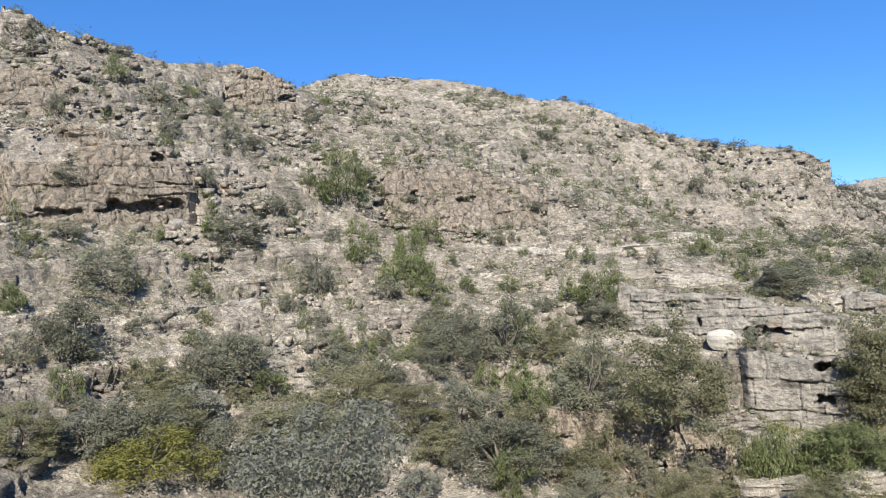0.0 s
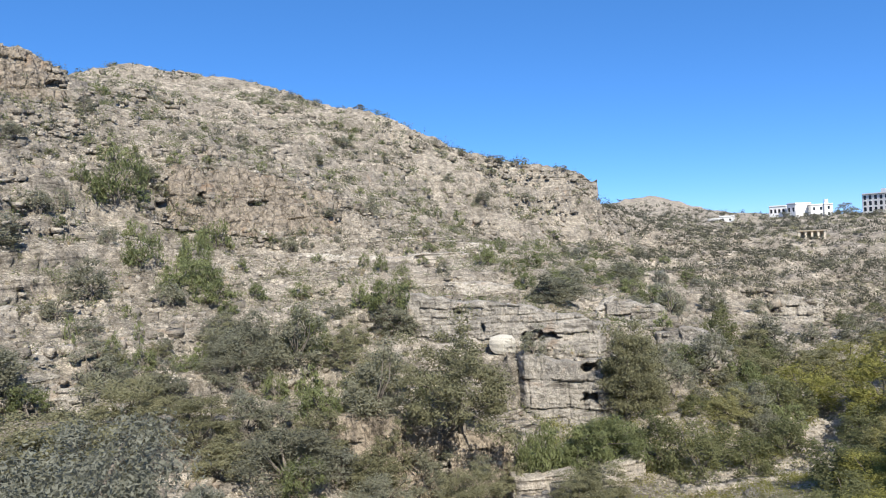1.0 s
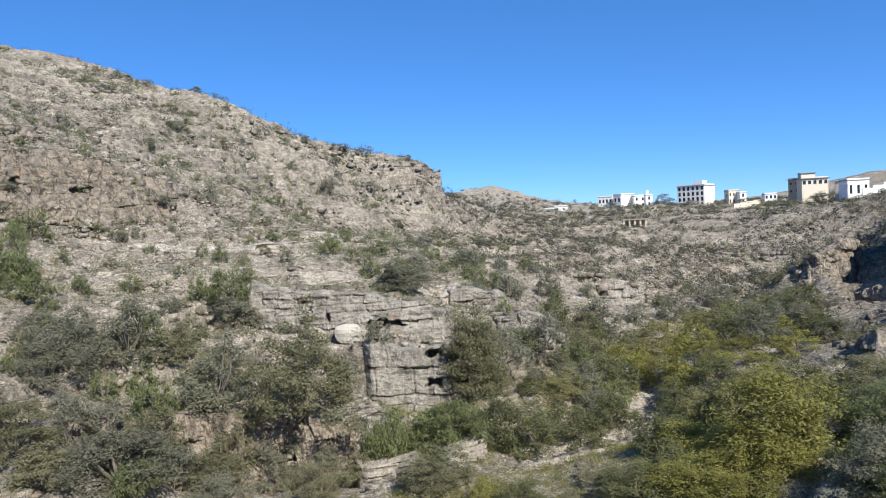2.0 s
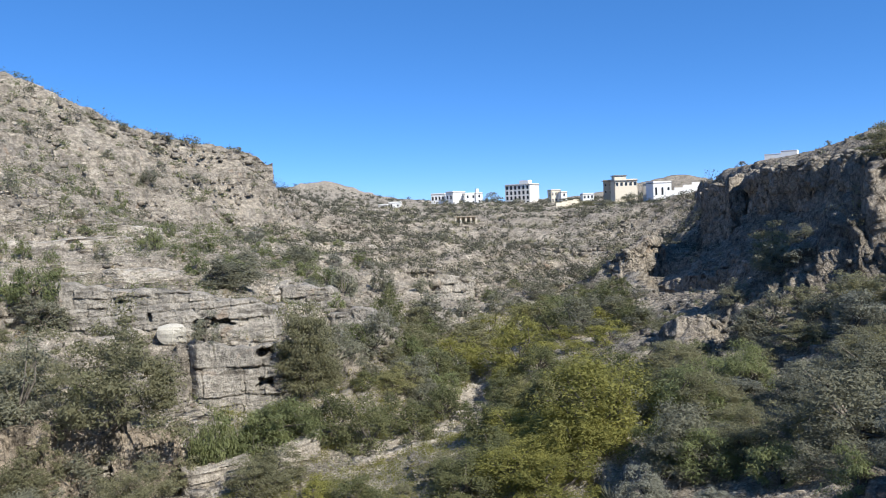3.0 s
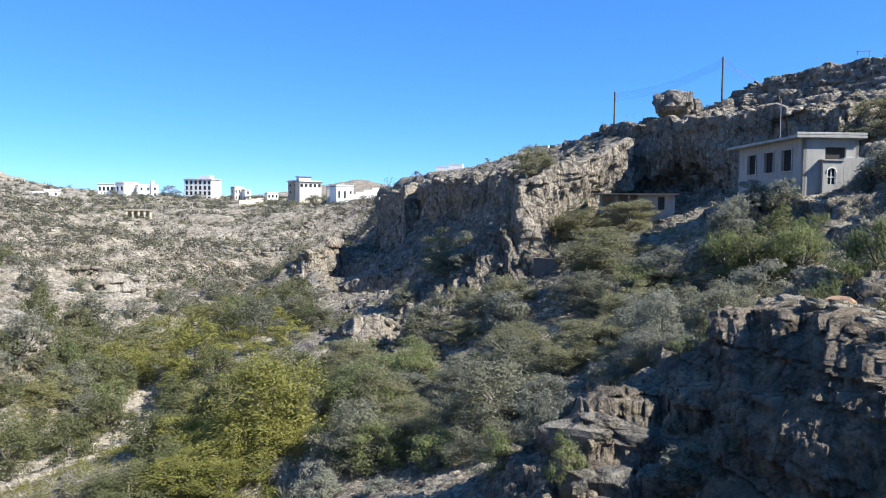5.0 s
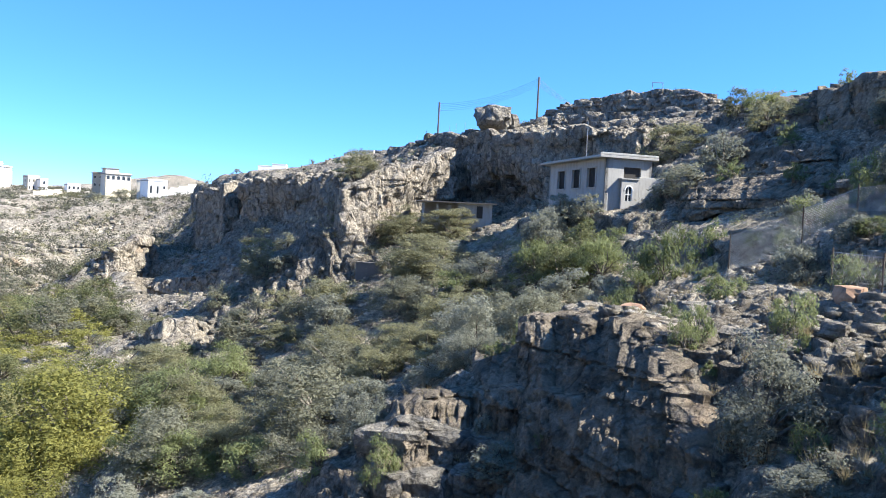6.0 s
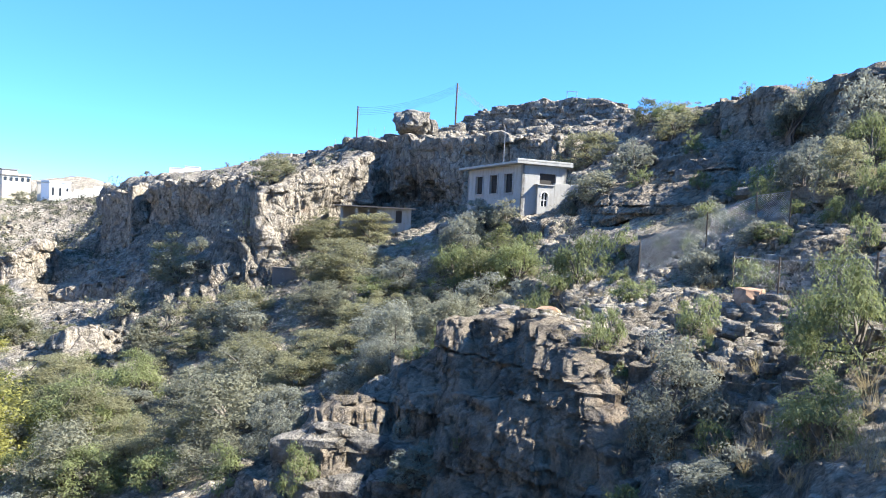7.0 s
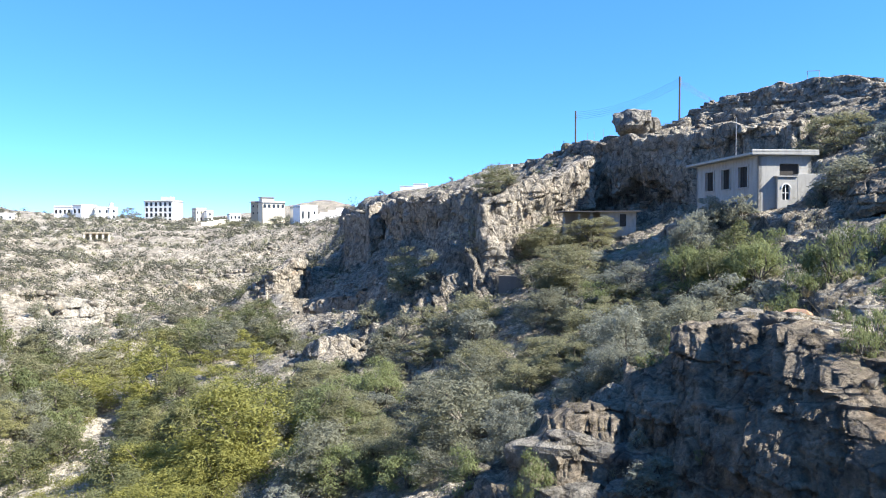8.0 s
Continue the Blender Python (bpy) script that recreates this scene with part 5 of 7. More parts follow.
PLANTS["green", "hill", 7] = [(-44.5, 119.6, 2.0, 1.9), (-41.4, 116.7, 2.0, 1.6), (-37.2, 136.6, 2.1, 1.5), (-33.1, 127.8, 2.0, 2.0), (-34.9, 113.0, 1.6, 1.2), (-40.6, 101.8, 2.0, 1.7), (-32.5, 102.5, 1.9, 1.7), (-34.2, 95.4, 1.9, 1.8), (-23.3, 155.0, 2.6, 2.2), (-19.4, 171.8, 2.9, 2.1), (-16.5, 181.2, 3.6, 2.5), (-48.5, 118.4, 1.8, 1.6), (-50.5, 110.3, 2.0, 1.9), (-58.4, 95.8, 1.8, 1.5), (-66.4, 83.2, 1.4, 1.3), (-62.9, 79.5, 1.4, 1.1), (-65.4, 71.2, 1.7, 1.3), (-77.7, 73.6, 1.7, 1.4), (-55.5, 68.6, 1.8, 2.1), (-49.5, 71.0, 2.2, 2.2), (-42.4, 72.9, 2.3, 2.0), (-38.8, 69.2, 2.1, 2.1), (-42.7, 62.9, 1.8, 1.5), (-32.7, 68.2, 2.6, 2.6)]
PLANTS["dark", "hill", 7] = [(-42.8, 116.8, 1.6, 1.4), (-34.0, 138.9, 2.4, 1.9), (-39.2, 110.7, 1.7, 1.5), (-30.9, 96.3, 2.2, 1.9), (-21.5, 146.6, 2.7, 2.0), (-50.1, 127.2, 1.8, 1.6), (-55.5, 94.1, 2.5, 2.2), (-67.7, 76.7, 1.5, 1.3), (-71.5, 71.3, 1.4, 1.1), (-52.1, 72.3, 1.9, 2.0), (-39.8, 71.3, 2.0, 1.7), (-41.1, 60.5, 1.9, 1.6)]
PLANTS["acacia", "hill", 7] = [(-38.9, 130.7, 1.8, 1.4), (-32.3, 118.8, 2.0, 1.7), (-43.3, 96.4, 2.2, 1.9), (-30.0, 109.1, 1.9, 1.9), (-18.0, 169.3, 3.7, 2.6), (-51.7, 111.6, 2.2, 2.2), (-61.1, 86.7, 1.6, 1.3), (-60.9, 75.8, 1.4, 1.2), (-73.2, 64.6, 1.7, 1.3), (-56.1, 66.1, 1.3, 1.2), (-37.5, 76.7, 2.0, 1.8)]


def leaf_material(name, low, high, back=0.5):
    """Small dull leaves, each a little different, letting some light through."""
    m, nt, p = nodes_of(name)
    geo = add(nt, "ShaderNodeNewGeometry")
    info = add(nt, "ShaderNodeObjectInfo")
    fac = math_of(nt, "ADD", math_of(nt, "MULTIPLY", geo.outputs["Random Per Island"], 0.3), math_of(nt, "MULTIPLY", info.outputs["Random"], 0.3))
    fac = math_of(nt, "ADD", fac, math_of(nt, "MULTIPLY", noise_of(nt, geo.outputs["Position"], 1.1, 4), 0.6))
    col = ramp(nt, fac, [(0.3, low), (0.9, high)])
    nt.links.new(col, p.inputs["Base Color"])
    p.inputs["Roughness"].default_value = 0.65
    p.inputs["Specular IOR Level"].default_value = 0.25
    tr = add(nt, "ShaderNodeBsdfTranslucent", {"Color": col})
    mx = add(nt, "ShaderNodeMixShader", {0: back, 1: p.outputs[0], 2: tr.outputs[0]})
    nt.links.new(mx.outputs[0], nt.nodes["Material Output"].inputs[0])
    return m


LEAF = dict(
    dark=leaf_material("leaf_dark", (0.15, 0.15, 0.105), (0.31, 0.305, 0.215)),
    green=leaf_material("leaf_green", (0.125, 0.145, 0.062), (0.285, 0.31, 0.14)),
    acacia=leaf_material("leaf_acacia", (0.165, 0.162, 0.092), (0.33, 0.315, 0.185)),
    silver=leaf_material("leaf_silver", (0.17, 0.175, 0.135), (0.36, 0.36, 0.285)),
    yellow=leaf_material("leaf_yellow", (0.19, 0.184, 0.078), (0.38, 0.36, 0.172)),
    lime=leaf_material("leaf_lime", (0.168, 0.168, 0.046), (0.37, 0.352, 0.105)),
    deep=leaf_material("leaf_deep", (0.1, 0.11, 0.052), (0.22, 0.225, 0.105)),
    dusky=leaf_material("leaf_dusky", (0.065, 0.066, 0.046), (0.165, 0.16, 0.112), 0.35),
    straw=leaf_material("straw", (0.22, 0.17, 0.09), (0.45, 0.38, 0.24)),
)
BARK, bark_nt, bark_p = nodes_of("bark")
bark_nt.links.new(ramp(bark_nt, noise_of(bark_nt, add(bark_nt, "ShaderNodeNewGeometry").outputs["Position"], 9, 6), [(0.3, (0.06, 0.05, 0.04)), (0.7, (0.22, 0.19, 0.155))]), bark_p.inputs["Base Color"])
bark_p.inputs["Roughness"].default_value = 0.9


def leaves(rng, centers, radii, per, size, up=0.3, flat=1.0, slim=0.5):
    """Small leaves in loose clumps. Returns vertices and faces."""
    n = len(centers) * per
    c = np.repeat(centers, per, 0)
    rad = np.repeat(radii, per)[:, None]
    d = rng.normal(0, 1, (n, 3))
    d /= np.linalg.norm(d, axis=1, keepdims=True)
    d *= rng.uniform(0, 1, (n, 1)) ** 0.45
    d[:, 2] *= flat
    p = c + d * rad
    face = d * 1.2 + rng.normal(0, 0.55, (n, 3)) + [0, 0, 0.35]
    a = rng.normal(0, 1, (n, 3))
    a[:, 2] += up * 2
    a -= face * np.sum(a * face, 1, keepdims=True) / np.maximum(np.sum(face * face, 1, keepdims=True), 1e-6)
    a /= np.maximum(np.linalg.norm(a, axis=1, keepdims=True), 1e-6)
    b = np.cross(a, face)
    b /= np.maximum(np.linalg.norm(b, axis=1, keepdims=True), 1e-6)
    s = size * rng.uniform(0.6, 1.4, (n, 1))
    q = np.stack([p - a * s - b * s * slim, p + a * s, p - a * s * 0.6 + b * s * slim * 1.6], 1)
    return q.reshape(-1, 3), np.arange(3 * n).reshape(n, 3)


def tubes(paths, sides=4):
    """Tapered stems along paths of (place, radius)."""
    v, f = [], []
    for path in paths:
        start = len(v)
        for k, (p, r) in enumerate(path):
            q = path[min(k + 1, len(path) - 1)][0] - path[max(k - 1, 0)][0]
            q = q / (np.linalg.norm(q) + 1e-9)
            u = np.cross(q, [0.3, 0.9, 0.1])
            u /= np.linalg.norm(u) + 1e-9
            w = np.cross(q, u)
            v += [p + r * (u * math.cos(6.2832 * i / sides) + w * math.sin(6.2832 * i / sides)) for i in range(sides)]
        for k in range(len(path) - 1):
            for i in range(sides):
                j = (i + 1) % sides
                f.append((start + k * sides + i, start + k * sides + j, start + (k + 1) * sides + j, start + (k + 1) * sides + i))
    return np.array(v), np.array(f)


SHAPES = dict(  # lowest leaves, clumps, leaves a clump, clump radius, leaf size, flatness, spread of the stems
    dark=(0.05, 60, 54, 0.15, 0.021, 0.8),
    green=(0.05, 46, 46, 0.14, 0.022, 1.1),
    acacia=(0.12, 84, 54, 0.125, 0.018, 0.6),
    silver=(0.06, 60, 54, 0.13, 0.022, 0.9),
    yellow=(0.12, 96, 70, 0.105, 0.0145, 0.8),
    lime=(0.06, 56, 52, 0.15, 0.020, 0.8),
    deep=(0.04, 56, 52, 0.15, 0.020, 0.9),
)


def plant_meshes(kind, seed, detail):
    """Stems and crown of one plant, one wide and one high."""
    rng = np.random.default_rng(seed)
    low, clumps, per, rad, size, flat = SHAPES[kind]
    clumps, per = int(clumps * min(1, detail ** 0.5)), int(per * detail * 1.12)
    size = size / math.sqrt(detail)
    c = []
    lobes = [(rng.uniform(0, 6.28), rng.uniform(-0.2, 1.2), rng.uniform(0.25, 0.5)) for _ in range(6)]
    while len(c) < clumps:
        a, e = rng.uniform(0, 6.28), math.asin(rng.uniform(-0.12, 1))
        k = 0.62 + sum(w * math.exp(-((math.atan2(math.sin(a - la), math.cos(a - la)) ** 2 + (e - le) ** 2) / 0.5)) for la, le, w in lobes) * 0.55
        k = min(k, 1.0) * rng.uniform(0.25, 1.0) ** 0.35
        x, y = 0.5 * k * math.cos(e) * math.cos(a), 0.5 * k * math.cos(e) * math.sin(a)
        z = low + (1 - low) * (0.1 + 0.86 * k * math.sin(e))
        if kind == "acacia":
            z = low + (1 - low) * (round((z - low) / (1 - low) * 3.2 + rng.uniform(-0.4, 0.4)) / 3.4 + rng.uniform(-0.17, 0.17))
        c.append((x * 0.86, y * 0.86, min(max(z, low), 0.93)))
    c = np.array(c)
    radii = rad * rng.uniform(0.5, 1.05, clumps)
    broom = kind == "green"
    v, f = leaves(rng, c, radii, per, size * (1.5 if broom else 1), up=2.0 if broom else 0.7 if kind == "silver" else 0.15, flat=flat, slim=0.17 if broom else 0.33)
    # a thin haze of outlying sprigs
    o = c[rng.integers(0, clumps, clumps)] * rng.uniform(1.0, 1.08, (clumps, 1))
    v2, f2 = leaves(rng, o, radii * 0.6, max(3, per // 7), size * 0.9, up=0.6, flat=1.0, slim=0.4)
    v, f = np.concatenate([v, v2]), np.concatenate([f, f2 + len(v)])
    v[:, 2] = np.maximum(v[:, 2], 0.0)
    crown = mesh_np("crown", v, f)
    crown.materials.append(LEAF[kind])
    paths = []
    top = np.array([rng.uniform(-0.06, 0.06), rng.uniform(-0.06, 0.06), max(low, 0.18) * 1.0])
    for i in rng.choice(clumps, min(clumps, 9), replace=False):
        end = c[i]
        mid = top * 0.5 + end * 0.5 + rng.normal(0, 0.04, 3)
        s = rng.normal(0, 0.02, 3) * [1, 1, 0]
        paths.append([(s + [0, 0, -0.06], 0.022), (s + top * 0.8, 0.017), (mid, 0.010), (end, 0.004)])
    v, f = tubes(paths, 3)
    stems = mesh_np("stems", v, f)
    stems.materials.append(BARK)
    return stems, crown


WORDS = dict(
    dark=("bush", "dense dark grey-green bush rooted in the stony slope"),
    green=("shrub", "bright green leafy shrub growing between the rocks"),
    acacia=("acacia_tree", "olive flat-topped acacia with layered feathery crown"),
    silver=("silver_bush", "silvery grey-green bush with small stiff leaves"),
    yellow=("yellow_tree", "broad yellowing tree with dense rounded crown"),
    lime=("valley_tree", "yellow-green thicket tree on the valley floor"),
    deep=("valley_tree", "deep green thicket tree beside the stream bed"),
)
PROTO = {}


def plant(kind, az, r, w, h, turn, pick, grow=1.2):
    """One bush or tree; alike ones share their meshes."""
    broad = w / r
    level = 7.0 if broad > 0.25 else 2.8 if broad > 0.1 else 1.4 if broad > 0.075 else 0.9 if broad > 0.05 else 0.55 if broad > 0.025 else 0.3
    key = (kind, level, pick)
    p = ground_at(az, r)
    m = pose(p.x, p.y, p.z - 0.1, 0, 0, turn) @ Matrix.Diagonal((w * grow, w * grow, h * (0.95 * grow), 1))
    if key in PROTO:
        s = PROTO[key].scale
        return copy_thing(PROTO[key], m @ Matrix.Diagonal((1 / s.x, 1 / s.y, 1 / s.z, 1)))
    name, label = WORDS[kind]
    ob = new(name)
    stems, crown = plant_meshes(kind, hash_of(kind) + pick * 7 + int(level * 10), level)
    for n, me in (("trunk", stems), ("crown", crown)):
        o = new(n, me)
        o.parent = ob
    ob.matrix_basis = m
    tagged(ob, label, "tree" if "tree" in name else "bush", group=name.replace("_", " ") + "s of the valley")
    PROTO[key] = ob
    return ob


def hash_of(text):
    return sum(ord(ch) * (i + 3) for i, ch in enumerate(text))


rng_p = random.Random(5)
# Bush added out of view to throw shade on the near right ground.
PLANTS["dark", "roadside", 0] = [(84, 14, 4.4, 6.0)]
for (kind, area, k), rows in PLANTS.items():
    for az, r, w, h in rows:
        plant(kind, az, r, w, h, rng_p.uniform(0, 360), rng_p.randrange(3), 1.42 if area in ("house", "front") else 1.36 if area in ("slope", "spur", "hill", "far_side") else 1.2)


def scatter_scrub(name, count, az_range, r_range, size, kind, seed, label, per=60, thick=0.0, keep=None, tall=0.8, patchy=1.0):
    """Low scrub too plentiful to count, as one sheet of leaf clumps."""
    rng = np.random.default_rng(seed)
    az = rng.uniform(*az_range, count)
    r = np.exp(rng.uniform(math.log(r_range[0]), math.log(r_range[1]), count))
    z = land_height(az, r)
    x, y = r * np.sin(np.radians(az)), r * np.cos(np.radians(az))
    clus = vnoise(x / 14, y / 14, z * 0, seed) + 0.6 * vnoise(x / 4, y / 4, z * 0, seed + 1)
    ok = patchy * clus + thick > rng.uniform(-0.9, 0.9, count)
    if keep is not None:
        ok &= keep(az, r, z)
    p = np.stack([x, y, z], -1)[ok]
    n = len(p)
    s = size * np.exp(rng.normal(0, 0.42, n))
    sub = 4
    c = np.repeat(p, sub, 0) + rng.normal(0, 1, (n * sub, 3)) * np.repeat(s, sub)[:, None] * [0.19, 0.19, 0.08]
    c[:, 2] += np.repeat(s, sub) * 0.22 * tall
    k = np.repeat(s, sub) * rng.uniform(0.26, 0.42, n * sub)
    m = n * sub * (per // sub)
    v, f = leaves(rng, c, k, per // sub, 1.0, up=0.6, flat=tall, slim=0.45)
    q = v.reshape(m, 3, 3)
    mid = q.mean(1, keepdims=True)
    leaf = np.minimum(np.repeat(k, per // sub) * 0.23 * math.sqrt(60 / per), np.repeat(np.hypot(p[:, 0], p[:, 1]), sub * (per // sub)) * 0.001)[:, None, None]
    me = mesh_np(name, (mid + (q - mid) * leaf).reshape(-1, 3), f)
    me.materials.append(LEAF[kind])
    return tagged(new(name, me), label, "scrub", kind="stuff")


def fill_plants(kinds, count, az_range, r_range, width, ratio, seed, gap, keep):
    """More trees of the same kinds, thrown at random with room between them."""
    rng = random.Random(seed)
    done = []
    for _ in range(count * 30):
        if len(done) >= count:
            break
        az, r = rng.uniform(*az_range), math.exp(rng.uniform(math.log(r_range[0]), math.log(r_range[1])))
        p = ground_at(az, r)
        if not keep(az, r, p.z) or any((p - q).length < gap for q in done):
            continue
        done.append(p)
        w = width * math.exp(rng.gauss(0, 0.25))
        plant(rng.choice(kinds), az, r, w, w * ratio * rng.uniform(0.8, 1.25), rng.uniform(0, 360), rng.randrange(3))


OFF_STREAM = lambda az, r: near_stream(np.array([az]), np.array([r]), 0)[0] > 3.0
fill_plants(("lime", "lime", "deep", "yellow", "deep"), 34, (-6, 11), (46, 82), 4.8, 0.62, 11, 3.2, lambda a, r, z: z < 3.6 and r > 50 and OFF_STREAM(a, r) and not (a < -2.5 and r < 72))
fill_plants(("deep", "acacia", "deep", "dark"), 16, (-20, -6), (70, 112), 5.0, 0.66, 18, 3.4, lambda a, r, z: z < 5 and OFF_STREAM(a, r))
fill_plants(("lime", "deep", "lime"), 14, (-3, 8), (82, 104), 4.4, 0.45, 19, 3.2, lambda a, r, z: z < 4.5)
fill_plants(("deep", "dark", "acacia", "deep"), 34, (-5, 9), (98, 168), 5.0, 0.62, 12, 4.0, lambda a, r, z: z < 6 and not (a < -2.5 and r > 105))
fill_plants(("acacia", "dark", "silver", "green", "dark"), 54, (8, 45), (34, 90), 4.6, 0.55, 13, 3.0, lambda a, r, z: z < 17)
fill_plants(("dark", "acacia", "acacia", "silver", "green"), 46, (-80, -26), (50, 76), 4.4, 0.72, 14, 3.2, lambda a, r, z: z < 11.5 and not (a > -36 and r > 60))
fill_plants(("dark", "green", "silver"), 22, (-22, -6), (84, 150), 4.2, 0.7, 15, 4.5, lambda a, r, z: z > 2 and not (a > -10 and r > 105))
fill_plants(("green", "silver", "green"), 26, (38, 70), (34, 75), 2.4, 0.75, 16, 3.0, lambda a, r, z: z > 15)

fill_plants(("lime", "acacia", "deep"), 12, (-22, -6), (40, 51), 3.4, 0.55, 17, 2.6, lambda a, r, z: OFF_STREAM(a, r))

CLEAR = lambda a, r, z: (z < 4.0) & (near_stream(a, r, z) > 2.6) & ~((a > -12) & (a < -5) & (r < 66) & (r > 54))
scatter_scrub("slope_scrub", 4600, (-82, -14), (58, 205), 1.6, "green", 71, "yellow-green low shrubs dotted over the dry slope", 72)
scatter_scrub("slope_scrub", 2900, (-82, -10), (56, 210), 1.5, "dark", 72, "dark low bushes dotted over the dry slope", 72)
scatter_scrub("slope_scrub", 600, (-80, -12), (56, 170), 0.8, "straw", 73, "dry straw-coloured tufts on the slope", 40)
scatter_scrub("hill_scrub", 2300, (-80, -16), (108, 230), 1.7, "dusky", 84, "dark low bushes dotted over the upper hillside", 88, 0.25, None, 1.0)
scatter_scrub("hill_scrub", 1900, (-80, -16), (108, 230), 1.6, "green", 85, "olive low bushes dotted over the upper hillside", 88, 0.2, None, 1.0)
scatter_scrub("hilltop_scrub", 600, (-60, -20.5), (150, 290), 1.8, "dark", 74, "dark bushes along the hill top", 88)
scatter_scrub("far_scrub", 8500, (-20, 15), (150, 620), 2.6, "dusky", 75, "dark bushes dotted over the far slope", 56, 0.5, None, 1.0, 0.5)
scatter_scrub("far_scrub", 1500, (-14, 14), (150, 480), 3.0, "acacia", 76, "olive bushes dotted over the far slope", 72, 0.0, None, 0.8, 0.5)
scatter_scrub("thicket", 170, (-24, 12), (44, 150), 3.2, "lime", 77, "yellow-green thicket filling the valley floor", 300, 0.9, CLEAR)
scatter_scrub("thicket", 90, (-24, 12), (44, 150), 3.0, "deep", 78, "deep green thicket filling the valley floor", 300, 0.4, CLEAR)
scatter_scrub("stream_scrub", 2600, (-24, 0), (42, 86), 1.1, "lime", 86, "low green growth beside the stream bed", 80, 0.9, lambda a, r, z: (near_stream(a, r, z) > 1.4) & (z < 4.6))
scatter_scrub("bank_scrub", 420, (6, 50), (44, 95), 2.1, "acacia", 79, "olive scrub between the trees of the bank", 160, 0.5, lambda a, r, z: z < 20)
scatter_scrub("bank_scrub", 300, (6, 60), (36, 95), 1.4, "dark", 80, "dark grey-green scrub between the trees of the bank", 140, 0.3, lambda a, r, z: z < 24)
scatter_scrub("cliff_scrub", 420, (12, 72), (60, 200), 1.3, "green", 81, "small shrubs on the cliff ledges", 60, 0.0)
scatter_scrub("shelf_scrub", 160, (30, 74), (14, 50), 0.6, "green", 83, "small green shrubs on the rocky shelf", 100, 0.2)


def scatter_grass(name, count, az_range, r_range, tall, seed, label, blades=26, keep=None):
    """Tufts of thin dry blades standing up and leaning out."""
    rng = np.random.default_rng(seed)
    az = rng.uniform(*az_range, count)
    r = np.exp(rng.uniform(math.log(r_range[0]), math.log(r_range[1]), count))
    z = land_height(az, r)
    ok = vnoise(az / 2, r / 3, z * 0, seed) > rng.uniform(-0.8, 0.5, count)
    base = np.stack([r * np.sin(np.radians(az)), r * np.cos(np.radians(az)), z - 0.05], -1)[ok]
    n = len(base) * blades
    h = np.repeat(tall * np.exp(rng.normal(0, 0.35, len(base))), blades)[:, None] * rng.uniform(0.5, 1.15, (n, 1))
    foot = np.repeat(base, blades, 0) + rng.normal(0, 0.1, (n, 3)) * [1, 1, 0] * h
    lean = rng.normal(0, 0.38, (n, 3)) * [1, 1, 0] + [0, 0, 1]
    across = np.cross(lean, rng.normal(0, 1, (n, 3)))
    across *= np.repeat(np.hypot(base[:, 0], base[:, 1]), blades)[:, None] * 0.0004 / np.linalg.norm(across, axis=1, keepdims=True)
    v = np.stack([foot - across, foot + across, foot + lean * h], 1).reshape(-1, 3)
    me = mesh_np(name, v, np.arange(3 * n).reshape(n, 3))
    me.materials.append(LEAF["straw"])
    return tagged(new(name, me), label, "grass", kind="stuff")


scatter_grass("dry_grass", 420, (30, 74), (12, 45), 0.42, 91, "dry straw-coloured grass tufts between the rocks", 40)
scatter_grass("dry_grass", 26, (64, 78), (11, 17), 0.5, 92, "tall dry grass on the near slope", 70)
scatter_grass("dry_grass", 700, (-80, -12), (52, 120), 0.6, 93, "dry grass tufts over the stony hillside", 18)


def agave(az, r, size, turn):
    """A rosette of stiff pointed grey leaves."""
    thing = new("agave")
    p = ground_at(az, r)
    thing.matrix_basis = pose(p.x, p.y, p.z, 0, 0, turn)
    rng = random.Random(int(az * 10))
    for i in range(22):
        a, lift = i * 2.4, rng.uniform(0.35, 1.25)
        n = Vector((math.cos(a) * math.cos(lift), math.sin(a) * math.cos(lift), math.sin(lift)))
        side = Vector((-math.sin(a), math.cos(a), 0))
        up = side.cross(n)
        bm = bmesh.new()
        rings = []
        for t, w in ((0.0, 0.07), (0.35, 0.085), (0.75, 0.05), (1.0, 0.004)):
            c = n * size * t + Vector((0, 0, 0.12 * size * t * t))
            rings.append([bm.verts.new(c + side * w * size + up * 0.03 * size), bm.verts.new(c - up * 0.012 * size), bm.verts.new(c - side * w * size + up * 0.03 * size)])
        for q, s in zip(rings[:-1], rings[1:]):
            for j in range(3):
                bm.faces.new((q[j], q[(j + 1) % 3], s[(j + 1) % 3], s[j]))
        part("leaf", bm, LEAF["silver"], thing)
    return tagged(thing, "grey agave rosette with stiff pointed leaves on the bank", "agave")


def dead_brush(az, r, size, seed):
    """A heap of bare grey twigs."""
    rng = np.random.default_rng(seed)
    paths = []
    for _ in range(70):
        s = rng.normal(0, 0.25, 3) * size * [1, 1, 0]
        d = rng.normal(0, 1, 3) * [1, 1, 0.45] + [0, 0, 0.35]
        d *= size * 0.5 / np.linalg.norm(d)
        m = s + d * 0.55 + rng.normal(0, 0.06, 3) * size
        paths.append([(s, 0.02), (m, 0.013), (s + d * 1.2 + rng.normal(0, 0.1, 3) * size, 0.004)])
    v, f = tubes(paths, 3)
    me = mesh_np("dead_bush", v, f)
    me.materials.append(DEADWOOD)
    p = ground_at(az, r)
    ob = new("dead_bush", me)
    ob.location = p + Vector((0, 0, 0.1))
    return tagged(ob, "leafless grey dead bush of tangled twigs", "bush")


